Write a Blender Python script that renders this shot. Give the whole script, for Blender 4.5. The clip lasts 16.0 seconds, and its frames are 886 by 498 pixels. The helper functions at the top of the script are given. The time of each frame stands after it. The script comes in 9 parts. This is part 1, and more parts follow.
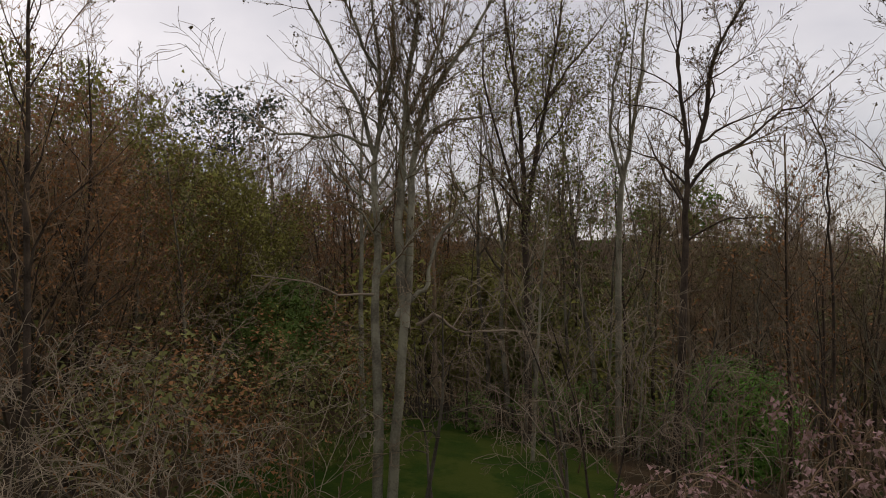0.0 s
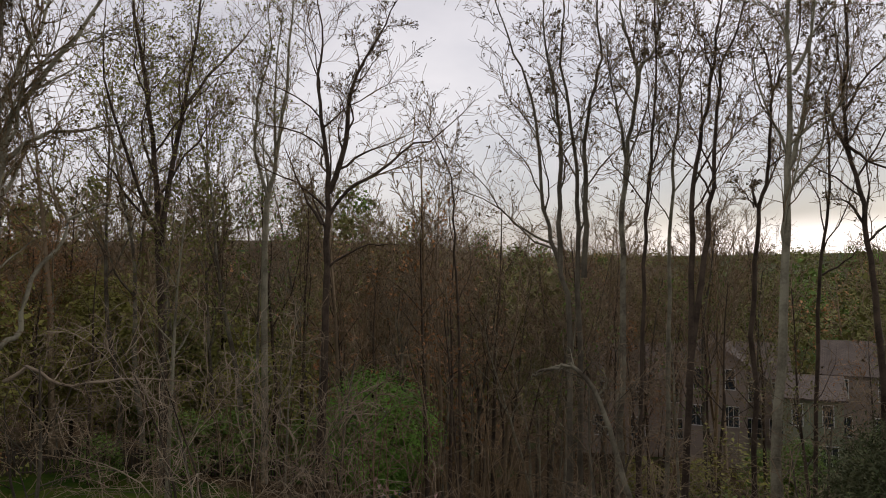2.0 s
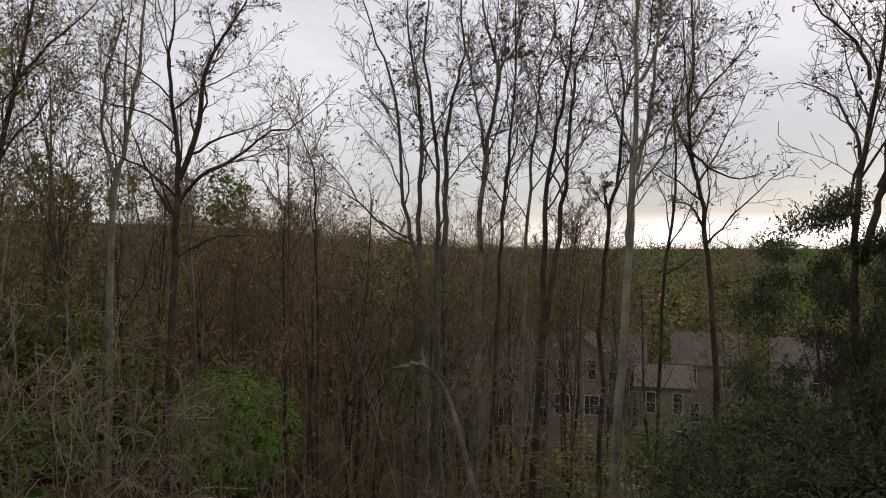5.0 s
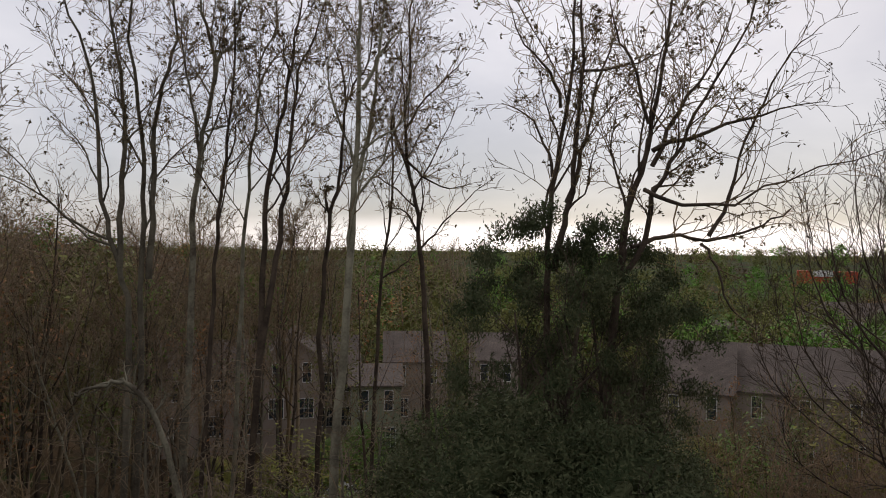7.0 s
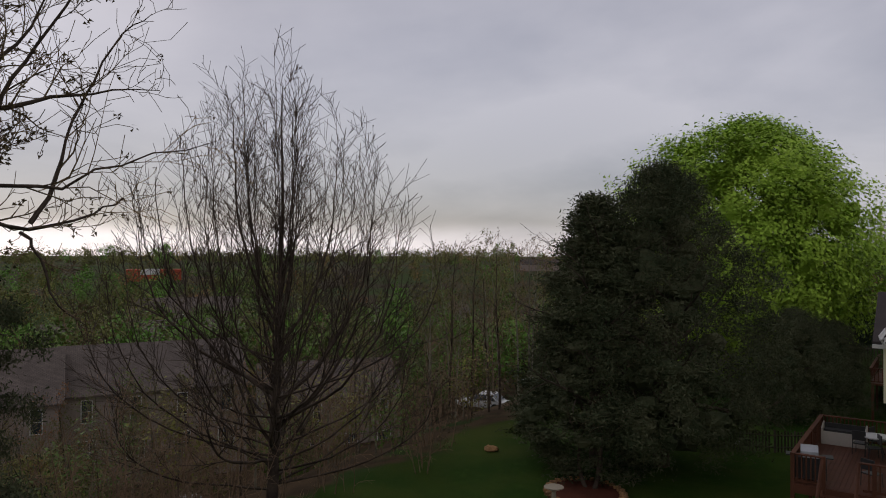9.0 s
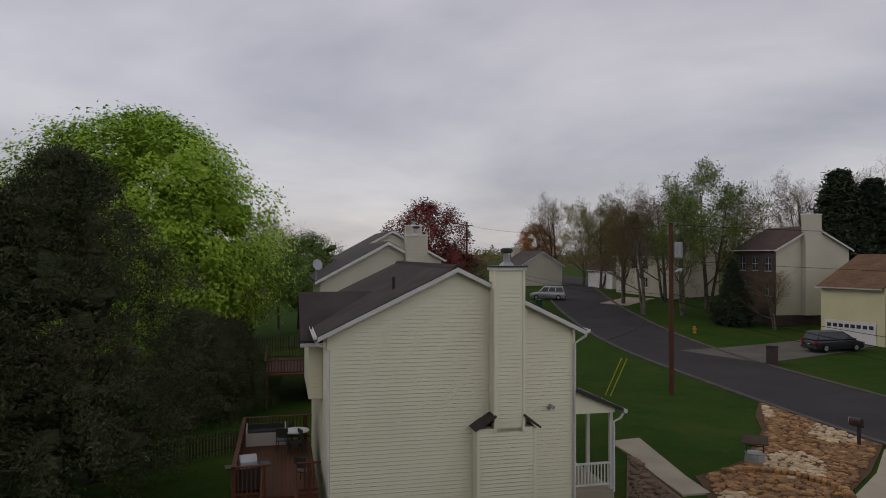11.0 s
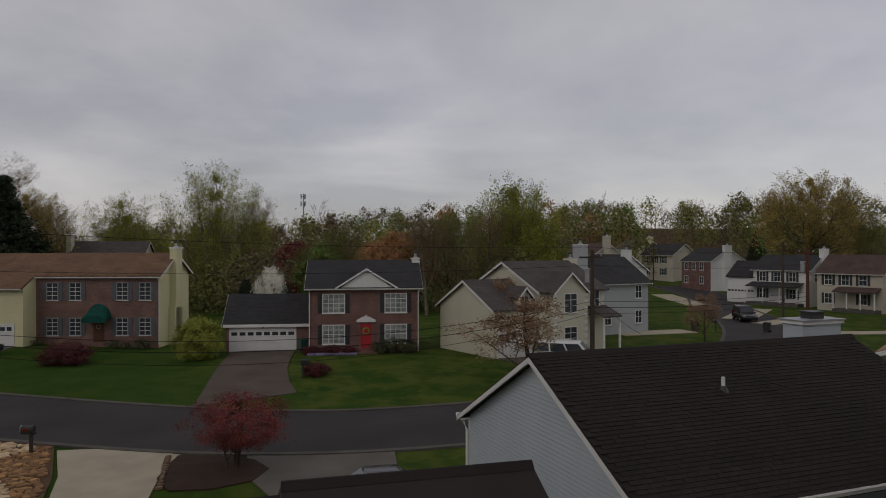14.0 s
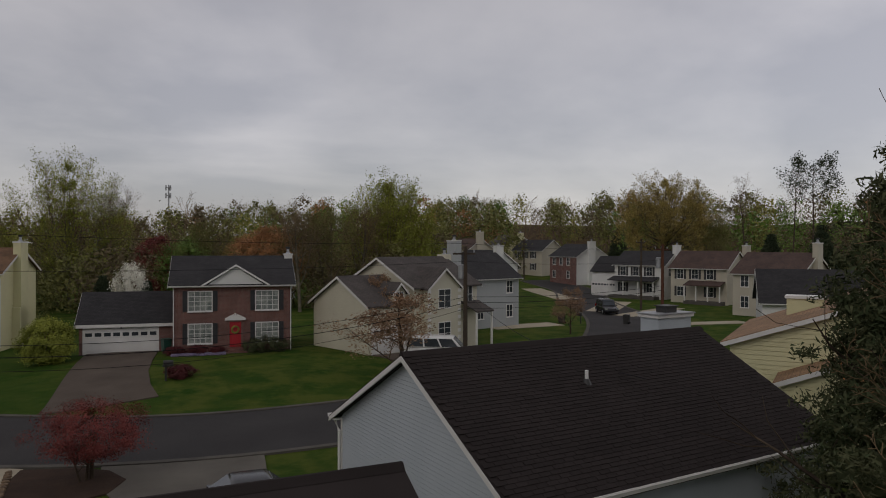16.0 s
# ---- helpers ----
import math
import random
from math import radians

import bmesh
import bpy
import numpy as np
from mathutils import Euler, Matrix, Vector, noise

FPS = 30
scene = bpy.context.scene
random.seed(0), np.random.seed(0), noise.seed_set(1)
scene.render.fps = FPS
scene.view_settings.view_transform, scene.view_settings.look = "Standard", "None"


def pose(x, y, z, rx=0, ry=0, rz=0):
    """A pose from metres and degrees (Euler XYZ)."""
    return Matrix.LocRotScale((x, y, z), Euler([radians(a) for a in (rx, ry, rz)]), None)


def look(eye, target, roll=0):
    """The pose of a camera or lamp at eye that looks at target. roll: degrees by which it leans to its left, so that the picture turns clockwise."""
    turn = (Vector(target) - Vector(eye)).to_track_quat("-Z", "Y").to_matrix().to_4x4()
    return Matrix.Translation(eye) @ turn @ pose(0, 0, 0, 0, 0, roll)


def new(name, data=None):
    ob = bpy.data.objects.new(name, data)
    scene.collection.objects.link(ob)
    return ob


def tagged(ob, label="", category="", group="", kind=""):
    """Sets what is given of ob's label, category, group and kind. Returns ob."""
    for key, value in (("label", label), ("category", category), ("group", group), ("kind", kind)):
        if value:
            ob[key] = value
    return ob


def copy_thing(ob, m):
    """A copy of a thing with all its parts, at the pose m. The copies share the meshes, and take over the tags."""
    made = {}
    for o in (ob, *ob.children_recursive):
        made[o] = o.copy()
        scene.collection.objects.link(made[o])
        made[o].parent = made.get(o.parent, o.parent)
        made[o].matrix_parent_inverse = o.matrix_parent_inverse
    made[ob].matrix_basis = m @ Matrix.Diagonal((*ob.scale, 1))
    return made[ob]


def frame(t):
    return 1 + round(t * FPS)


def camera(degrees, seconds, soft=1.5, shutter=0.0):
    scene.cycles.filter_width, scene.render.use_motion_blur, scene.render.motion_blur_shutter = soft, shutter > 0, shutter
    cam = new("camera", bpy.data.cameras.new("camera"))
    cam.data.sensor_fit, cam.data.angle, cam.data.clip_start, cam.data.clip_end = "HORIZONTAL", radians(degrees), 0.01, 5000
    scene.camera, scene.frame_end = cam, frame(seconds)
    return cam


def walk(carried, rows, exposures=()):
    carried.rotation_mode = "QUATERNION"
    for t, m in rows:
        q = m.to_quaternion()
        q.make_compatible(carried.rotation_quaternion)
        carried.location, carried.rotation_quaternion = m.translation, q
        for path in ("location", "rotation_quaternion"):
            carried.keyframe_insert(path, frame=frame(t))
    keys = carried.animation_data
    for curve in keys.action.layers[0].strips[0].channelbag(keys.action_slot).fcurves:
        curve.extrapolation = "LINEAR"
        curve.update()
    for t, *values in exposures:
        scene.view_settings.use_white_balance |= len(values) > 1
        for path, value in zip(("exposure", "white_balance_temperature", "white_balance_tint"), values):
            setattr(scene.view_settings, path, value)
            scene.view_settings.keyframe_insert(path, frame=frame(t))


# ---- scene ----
cam = camera(64.1, 16.0, 1.0)
# seconds, x, y, z, yaw to the left, pitch up, roll
ROWS = [
    (0.0, 0.00, -0.00, 7.36, 20.11, 1.18, -0.18),
    (0.5, 0.04, 0.24, 7.61, 12.84, 1.15, -0.25),
    (1.0, -0.02, 0.52, 7.95, 6.13, 0.98, -0.40),
    (1.5, 0.20, 0.88, 8.27, -0.23, 0.89, -0.62),
    (2.0, 0.75, 1.50, 8.55, -6.64, 0.72, -0.94),
    (2.5, 1.30, 2.30, 8.73, -12.01, 0.58, -1.12),
    (3.0, 1.60, 2.86, 8.72, -13.88, 0.47, -1.11),
    (3.2, 1.70, 2.95, 8.76, -14.41, 0.34, -1.05),
    (5.3, 1.79, 1.67, 8.75, -16.78, -0.25, 0.85),
    (5.5, 1.79, 1.64, 8.77, -18.19, -0.22, 0.88),
    (6.0, 1.81, 1.77, 8.81, -22.76, -0.15, 0.94),
    (6.5, 1.79, 2.02, 8.82, -29.65, -0.06, 0.99),
    (7.0, 1.77, 2.31, 8.85, -38.86, 0.07, 0.79),
    (7.5, 1.89, 2.47, 8.84, -50.03, 0.25, 0.81),
    (8.0, 2.01, 2.54, 8.74, -63.74, 0.41, 0.57),
    (8.5, 2.20, 2.66, 8.64, -77.27, 0.54, 0.22),
    (9.0, 2.89, 2.94, 8.62, -89.60, 0.50, 0.12),
    (9.5, 3.68, 3.24, 8.56, -101.18, 0.48, -0.01),
    (10.0, 4.63, 3.54, 8.59, -112.93, 0.45, 0.14),
    (10.2, 5.05, 3.53, 8.64, -118.24, 0.46, 0.16),
    (12.3, 8.70, 3.16, 8.95, -163.95, 0.07, 0.01),
    (12.5, 8.94, 3.05, 9.00, -167.68, 0.06, 0.09),
    (13.0, 9.33, 2.86, 9.06, -177.00, 0.08, 0.10),
    (13.5, 9.50, 2.73, 9.01, -188.94, 0.13, 0.08),
    (14.0, 9.44, 2.71, 9.01, -202.34, 0.09, -0.08),
    (14.5, 9.59, 2.94, 9.05, -209.23, -0.01, -0.04),
    (15.0, 9.65, 3.12, 9.07, -210.96, -0.12, 0.01),
    (15.5, 9.55, 2.96, 9.07, -211.67, -0.25, 0.10),
    (16.0, 9.26, 2.55, 9.10, -212.36, -0.33, 0.13),
]


def eye_pose(x, y, z, yaw, pitch, roll):
    ahead = Vector((-math.sin(radians(yaw)) * math.cos(radians(pitch)), math.cos(radians(yaw)) * math.cos(radians(pitch)), math.sin(radians(pitch))))
    eye = Vector((x, y, z))
    return look(eye, eye + ahead, roll)


EXPOSURES = [(0, 0.5, 7000, 14), (0.7, 0.64, 7000, 14), (3, 0.64, 7000, 14), (5.5, 0.66, 6900, 14), (7.5, 0.42, 6700, 13), (9, 0.06, 6530, 16), (10.2, 0.24, 6550, 16), (12.3, 0.02, 6800, 13), (13.5, -0.05, 6800, 13), (16, 0.0, 6850, 13)]
walk(cam, [(row[0], eye_pose(*row[1:])) for row in ROWS], EXPOSURES)

# ---- world, overcast sky and sun ----
SUN_AZ, SUN_EL = 60.0, 38.0
world = bpy.data.worlds.new("overcast_sky")
scene.world = world
world.use_nodes = True
wn, wl = world.node_tree.nodes, world.node_tree.links
wn.clear()


def wnode(kind, **values):
    n = wn.new(kind)
    for key, value in values.items():
        n.inputs[key].default_value = value
    return n


def wmath(op, a, b=0.0, clamp=False):
    n = wn.new("ShaderNodeMath")
    n.operation, n.use_clamp = op, clamp
    for k, v in enumerate((a, b)):
        if isinstance(v, (int, float)):
            n.inputs[k].default_value = v
        else:
            wl.new(v, n.inputs[k])
    return n.outputs[0]


def wrange(v, a, b, c, d):
    n = wn.new("ShaderNodeMapRange")
    n.interpolation_type = "SMOOTHSTEP"
    wl.new(v, n.inputs[0])
    for k, x in enumerate((a, b, c, d)):
        n.inputs[k + 1].default_value = x
    return n.outputs[0]


coords = wn.new("ShaderNodeTexCoord")
split = wn.new("ShaderNodeSeparateXYZ")
wl.new(coords.outputs["Generated"], split.inputs[0])
up = split.outputs[2]
flat = wmath("ADD", wmath("MAXIMUM", up, 0.0), 0.24)
comb = wn.new("ShaderNodeCombineXYZ")
wl.new(wmath("DIVIDE", split.outputs[0], flat), comb.inputs[0])
wl.new(wmath("DIVIDE", split.outputs[1], flat), comb.inputs[1])
clouds = wnode("ShaderNodeTexNoise", Scale=0.62, Detail=6.0, Roughness=0.5, Distortion=0.5)
wl.new(comb.outputs[0], clouds.inputs["Vector"])
wisps = wnode("ShaderNodeTexNoise", Scale=1.3, Detail=5.0, Roughness=0.55)
wl.new(comb.outputs[0], wisps.inputs["Vector"])
cover = wmath("ADD", wmath("MULTIPLY", clouds.outputs[0], 0.7), wmath("MULTIPLY", wisps.outputs[0], 0.3))
tone = wn.new("ShaderNodeValToRGB")
tone.color_ramp.elements[0].position, tone.color_ramp.elements[0].color = 0.38, (0.325, 0.327, 0.358, 1)
tone.color_ramp.elements[1].position, tone.color_ramp.elements[1].color = 0.62, (0.56, 0.55, 0.565, 1)
wl.new(cover, tone.inputs[0])
# sky overhead, out of view, dimmed to darken the ground; lighter towards the low sun's side
lift = wrange(up, 0.28, 0.85, 0.97, 0.74)
east = wmath("ADD", wmath("MULTIPLY", split.outputs[0], math.sin(radians(25))), wmath("MULTIPLY", split.outputs[1], math.cos(radians(25))))
side = wrange(east, -0.75, 0.6, 0.85, 0.93)
# the open strip along the horizon
edge = wmath("ADD", up, wmath("MULTIPLY", wmath("SUBTRACT", wisps.outputs[0], 0.5), 0.03))


def facing(az, el=0.0):
    """How far a direction of the sky points towards a bearing and height."""
    ahead = wn.new("ShaderNodeVectorMath")
    ahead.operation = "DOT_PRODUCT"
    wl.new(coords.outputs["Generated"], ahead.inputs[0])
    ahead.inputs[1].default_value = (math.sin(radians(az)) * math.cos(radians(el)), math.cos(radians(az)) * math.cos(radians(el)), math.sin(radians(el)))
    return ahead.outputs["Value"]


strip_east = facing(62)
# a darker bank low in the north-east, a thin place in the south
bank = wmath("MULTIPLY", wrange(up, 0.05, 0.3, 1.0, 0.0), wrange(facing(60), 0.3, 0.85, 0.0, 0.27))
# western sky, mostly out of view, brightened to light the cream wall
west = wrange(facing(285, 15), 0.4, 1.0, 0.0, 0.42)
heavy = wrange(facing(86, 16), 0.86, 0.995, 0.0, 0.13)
thin = wrange(facing(196, 12), 0.985, 1.0, 0.0, 0.13)
strip = wmath("MULTIPLY", wrange(edge, 0.018, 0.05, 1.0, 0.0), wrange(strip_east, 0.66, 0.98, 0.0, 1.15))
gain = wmath("ADD", wmath("ADD", wmath("MULTIPLY", lift, wmath("SUBTRACT", wmath("ADD", side, west), wmath("ADD", bank, heavy))), thin), strip)
scale = wn.new("ShaderNodeVectorMath")
scale.operation = "SCALE"
wl.new(tone.outputs[0], scale.inputs[0])
wl.new(gain, scale.inputs[3])
sky = wn.new("ShaderNodeTexSky")
sky.sky_type, sky.sun_disc = "NISHITA", False
sky.sun_elevation, sky.sun_rotation = radians(SUN_EL), radians(SUN_AZ)
under = wnode("ShaderNodeBackground", Strength=0.02)
wl.new(sky.outputs[0], under.inputs[0])
over = wnode("ShaderNodeBackground", Strength=1.0)
wl.new(scale.outputs[0], over.inputs[0])
both = wn.new("ShaderNodeAddShader")
wl.new(under.outputs[0], both.inputs[0])
wl.new(over.outputs[0], both.inputs[1])
wl.new(both.outputs[0], wn.new("ShaderNodeOutputWorld").inputs[0])

sun = new("sun", bpy.data.lights.new("sun", "SUN"))
sun.data.energy, sun.data.angle, sun.data.color = 0.35, radians(25), (1, 0.97, 0.92)
sun.matrix_basis = look((0, 0, 60), (-60 * math.sin(radians(SUN_AZ)), -60 * math.cos(radians(SUN_AZ)), 60 - 60 * math.tan(radians(SUN_EL))))


# ---- materials ----
def material(name, a, b=None, rough=0.8, scale=3.0, fine=40.0, bump=0.2, metal=0.0, spread=0.25, island=0.0, objects=0.0, detail=6.0):
    """Two colours mixed by coarse and fine noise, with a fine relief; island and objects: how far loose pieces differ."""
    m = bpy.data.materials.new(name)
    m.use_nodes = True
    ns, ls = m.node_tree.nodes, m.node_tree.links
    p = ns["Principled BSDF"]
    b = b or tuple(c * 0.75 for c in a)
    tc = ns.new("ShaderNodeTexCoord")
    n1, n2 = ns.new("ShaderNodeTexNoise"), ns.new("ShaderNodeTexNoise")
    for n, s, dt in ((n1, scale, detail), (n2, fine, 3.0)):
        n.inputs["Scale"].default_value, n.inputs["Detail"].default_value = s, dt
        ls.new(tc.outputs["Object"], n.inputs["Vector"])
    add = ns.new("ShaderNodeMath")
    add.operation = "MULTIPLY_ADD"
    ls.new(n2.outputs[0], add.inputs[0])
    add.inputs[1].default_value = 0.35
    ls.new(n1.outputs[0], add.inputs[2])
    ramp = ns.new("ShaderNodeMapRange")
    ramp.inputs[1].default_value, ramp.inputs[2].default_value = 0.67 - spread, 0.67 + spread
    ls.new(add.outputs[0], ramp.inputs[0])
    value = ramp.outputs[0]
    for amount, kind, socket in ((island, "ShaderNodeNewGeometry", "Random Per Island"), (objects, "ShaderNodeObjectInfo", "Random")):
        if amount:
            info = ns.new(kind)
            madd = ns.new("ShaderNodeMath")
            madd.operation = "MULTIPLY_ADD"
            shift = ns.new("ShaderNodeMath")
            shift.operation = "SUBTRACT"
            ls.new(info.outputs[socket], shift.inputs[0])
            shift.inputs[1].default_value = 0.5
            ls.new(shift.outputs[0], madd.inputs[0])
            madd.inputs[1].default_value = amount
            ls.new(value, madd.inputs[2])
            value = madd.outputs[0]
    mix = ns.new("ShaderNodeMix")
    mix.data_type = "RGBA"
    mix.clamp_factor = True
    ls.new(value, mix.inputs[0])
    mix.inputs[6].default_value, mix.inputs[7].default_value = (*a, 1), (*b, 1)
    ls.new(mix.outputs[2], p.inputs["Base Color"])
    p.inputs["Roughness"].default_value, p.inputs["Metallic"].default_value = rough, metal
    p.inputs["Specular IOR Level"].default_value = 0.12 if rough > 0.55 else 0.5
    if bump:
        bn = ns.new("ShaderNodeBump")
        bn.inputs["Strength"].default_value, bn.inputs["Distance"].default_value = bump, 0.02
        ls.new(n2.outputs[0], bn.inputs["Height"])
        ls.new(bn.outputs[0], p.inputs["Normal"])
    return m


def lapped(m, step, depth=0.5, axis=2):
    """Adds the relief of lapped boards to a material, by the height on the thing."""
    ns, ls = m.node_tree.nodes, m.node_tree.links
    p = ns["Principled BSDF"]
    tc, sp = ns.new("ShaderNodeTexCoord"), ns.new("ShaderNodeSeparateXYZ")
    ls.new(tc.outputs["Object"], sp.inputs[0])
    dv, fr = ns.new("ShaderNodeMath"), ns.new("ShaderNodeMath")
    dv.operation, fr.operation = "DIVIDE", "FRACT"
    ls.new(sp.outputs[axis], dv.inputs[0])
    dv.inputs[1].default_value = step
    ls.new(dv.outputs[0], fr.inputs[0])
    inv = ns.new("ShaderNodeMath")
    inv.operation = "SUBTRACT"
    inv.inputs[0].default_value = 1.0
    ls.new(fr.outputs[0], inv.inputs[1])
    bn = ns.new("ShaderNodeBump")
    bn.inputs["Strength"].default_value, bn.inputs["Distance"].default_value = depth, 0.03
    ls.new(inv.outputs[0], bn.inputs["Height"])
    ls.new(bn.outputs[0], p.inputs["Normal"])
    return m


def bricked(name, a, b, mortar, width=0.2, height=0.067, gap=0.012, rough=0.85, axes=(0, 2)):
    """Courses of bricks or shingles laid on the plane of two of the thing's axes."""
    m = bpy.data.materials.new(name)
    m.use_nodes = True
    ns, ls = m.node_tree.nodes, m.node_tree.links
    p = ns["Principled BSDF"]
    tc, sp, cb = ns.new("ShaderNodeTexCoord"), ns.new("ShaderNodeSeparateXYZ"), ns.new("ShaderNodeCombineXYZ")
    ls.new(tc.outputs["Object"], sp.inputs[0])
    both = ns.new("ShaderNodeMath")
    both.operation = "ADD"
    ls.new(sp.outputs[0], both.inputs[0])
    ls.new(sp.outputs[1], both.inputs[1])
    if axes == (0, 2):
        ls.new(both.outputs[0], cb.inputs[0])
    else:
        ls.new(sp.outputs[axes[0]], cb.inputs[0])
    ls.new(sp.outputs[axes[1]], cb.inputs[1])
    br = ns.new("ShaderNodeTexBrick")
    ls.new(cb.outputs[0], br.inputs["Vector"])
    br.inputs["Color1"].default_value, br.inputs["Color2"].default_value, br.inputs["Mortar"].default_value = (*a, 1), (*b, 1), (*mortar, 1)
    br.inputs["Scale"].default_value, br.inputs["Mortar Size"].default_value = 1.0, gap
    br.inputs["Brick Width"].default_value, br.inputs["Row Height"].default_value, br.inputs["Bias"].default_value = width, height, 0.0
    nz = ns.new("ShaderNodeTexNoise")
    nz.inputs["Scale"].default_value, nz.inputs["Detail"].default_value = 0.7, 5.0
    ls.new(tc.outputs["Object"], nz.inputs["Vector"])
    mr = ns.new("ShaderNodeMapRange")
    mr.inputs[1].default_value, mr.inputs[2].default_value, mr.inputs[3].default_value, mr.inputs[4].default_value = 0.3, 0.7, 0.75, 1.2
    ls.new(nz.outputs[0], mr.inputs[0])
    vm = ns.new("ShaderNodeVectorMath")
    vm.operation = "SCALE"
    ls.new(br.outputs[0], vm.inputs[0])
    ls.new(mr.outputs[0], vm.inputs[3])
    ls.new(vm.outputs[0], p.inputs["Base Color"])
    bn = ns.new("ShaderNodeBump")
    bn.inputs["Strength"].default_value, bn.inputs["Distance"].default_value, bn.invert = 0.5, 0.01, True
    ls.new(br.outputs["Fac"], bn.inputs["Height"])
    ls.new(bn.outputs[0], p.inputs["Normal"])
    p.inputs["Roughness"].default_value = rough
    return m


def glazing(name, tint=(0.03, 0.035, 0.04)):
    m = material(name, tint, tuple(c * 1.6 for c in tint), rough=0.08, bump=0.0, scale=0.8)
    m.node_tree.nodes["Principled BSDF"].inputs["IOR"].default_value = 1.5
    return m


ASPHALT = material("asphalt", (0.036, 0.034, 0.034), (0.054, 0.051, 0.05), 0.85, 0.25, 60, 0.3)
OLD_ASPHALT = material("worn_asphalt", (0.078, 0.062, 0.05), (0.115, 0.092, 0.074), 0.9, 0.5, 50, 0.3)
CONCRETE = material("concrete", (0.43, 0.38, 0.285), (0.32, 0.28, 0.21), 0.85, 0.6, 30, 0.15)
DRIVE_GREY = material("old_grey_concrete", (0.15, 0.138, 0.118), (0.1, 0.091, 0.079), 0.9, 0.5, 30, 0.2)
KERB = material("kerb_concrete", (0.12, 0.11, 0.095), (0.075, 0.07, 0.062), 0.9, 0.8, 20, 0.2)
SIDING_CREAM = material("cream_vinyl", (0.85, 0.82, 0.625), (0.79, 0.76, 0.57), 0.5, 0.5, 15, 0.03)
SIDING_BLUE = material("pale_grey_vinyl", (0.42, 0.46, 0.49), (0.37, 0.41, 0.44), 0.5, 0.5, 15, 0.03)
LAP_CREAM = lapped(material("cream_lap", (0.54, 0.51, 0.395), (0.48, 0.45, 0.345), 0.5, 0.5, 15, 0), 0.2)
LAP_YELLOW = lapped(material("yellow_lap", (0.6, 0.565, 0.33), (0.52, 0.49, 0.285), 0.5, 0.5, 15, 0), 0.2)
LAP_WHITE = lapped(material("white_lap", (0.66, 0.66, 0.63), (0.58, 0.58, 0.56), 0.5, 0.5, 15, 0), 0.2)
LAP_TAN = lapped(material("tan_lap", (0.47, 0.43, 0.34), (0.4, 0.365, 0.29), 0.5, 0.5, 15, 0), 0.2)
LAP_GREY = lapped(material("grey_lap", (0.36, 0.378, 0.375), (0.31, 0.325, 0.325), 0.5, 0.5, 15, 0), 0.2)
LAP_SAGE = lapped(material("sage_lap", (0.27, 0.29, 0.2), (0.22, 0.24, 0.165), 0.6, 0.5, 15, 0), 0.2)
LAP_BROWN = lapped(material("brown_lap", (0.31, 0.255, 0.215), (0.26, 0.21, 0.175), 0.6, 0.5, 15, 0), 0.2)
TRIM = material("white_trim", (0.7, 0.69, 0.66), (0.6, 0.59, 0.56), 0.45, 1.0, 20, 0.03)
SHUTTER = material("black_shutter", (0.02, 0.02, 0.022), (0.032, 0.032, 0.035), 0.5, 2, 30, 0.05)
SHUTTER_GREY = material("grey_shutter", (0.1, 0.105, 0.12), (0.075, 0.08, 0.095), 0.5, 2, 30, 0.05)
FRAME_GREY = material("grey_window_frame", (0.27, 0.27, 0.28), (0.22, 0.22, 0.23), 0.5, 2, 30, 0.05)
GLASS = glazing("window_glass")
CURTAIN = material("curtained_pane", (0.32, 0.34, 0.31), (0.16, 0.18, 0.17), 0.15, 1.5, 8, 0.0, spread=0.12)
RED_DOOR = material("red_door", (0.42, 0.02, 0.03), (0.34, 0.015, 0.022), 0.4, 2, 20, 0.03)
BROWN_DOOR = material("brown_door", (0.09, 0.035, 0.02), None, 0.4, 2, 20, 0.03)
BRICK_RED = bricked("red_brick", (0.17, 0.058, 0.042), (0.11, 0.038, 0.03), (0.2, 0.15, 0.13))
BRICK_PINK = bricked("weathered_brick", (0.22, 0.085, 0.058), (0.075, 0.036, 0.03), (0.2, 0.15, 0.13))
BRICK_DARK = bricked("dark_brick", (0.07, 0.036, 0.028), (0.04, 0.024, 0.02), (0.08, 0.065, 0.058))
ROOF_BLACK = bricked("black_shingles", (0.022, 0.021, 0.023), (0.034, 0.032, 0.034), (0.012, 0.012, 0.012), 0.3, 0.14, 0.012, 0.95, (0, 1))
ROOF_BROWN = bricked("brown_shingles", (0.185, 0.1, 0.05), (0.13, 0.07, 0.037), (0.08, 0.045, 0.025), 0.3, 0.14, 0.012, 0.95, (0, 1))
ROOF_GREY = bricked("grey_shingles", (0.082, 0.069, 0.061), (0.06, 0.051, 0.046), (0.035, 0.03, 0.03), 0.3, 0.14, 0.012, 0.95, (0, 1))
ROOF_DUN = bricked("dun_shingles", (0.145, 0.113, 0.092), (0.11, 0.087, 0.072), (0.05, 0.04, 0.034), 0.3, 0.14, 0.012, 0.95, (0, 1))
ROOF_TAN = bricked("tan_shingles", (0.33, 0.2, 0.105), (0.24, 0.14, 0.075), (0.13, 0.08, 0.05), 0.3, 0.14, 0.012, 0.95, (0, 1))
ROOF_MAROON = bricked("maroon_shingles", (0.095, 0.056, 0.042), (0.068, 0.042, 0.034), (0.03, 0.02, 0.02), 0.3, 0.14, 0.012, 0.95, (0, 1))
SHINGLE_DARK = material("dark_shingle", (0.026, 0.0215, 0.0205), (0.038, 0.031, 0.0295), 0.95, 0.35, 60, 0.4, island=0.5, objects=0.5)
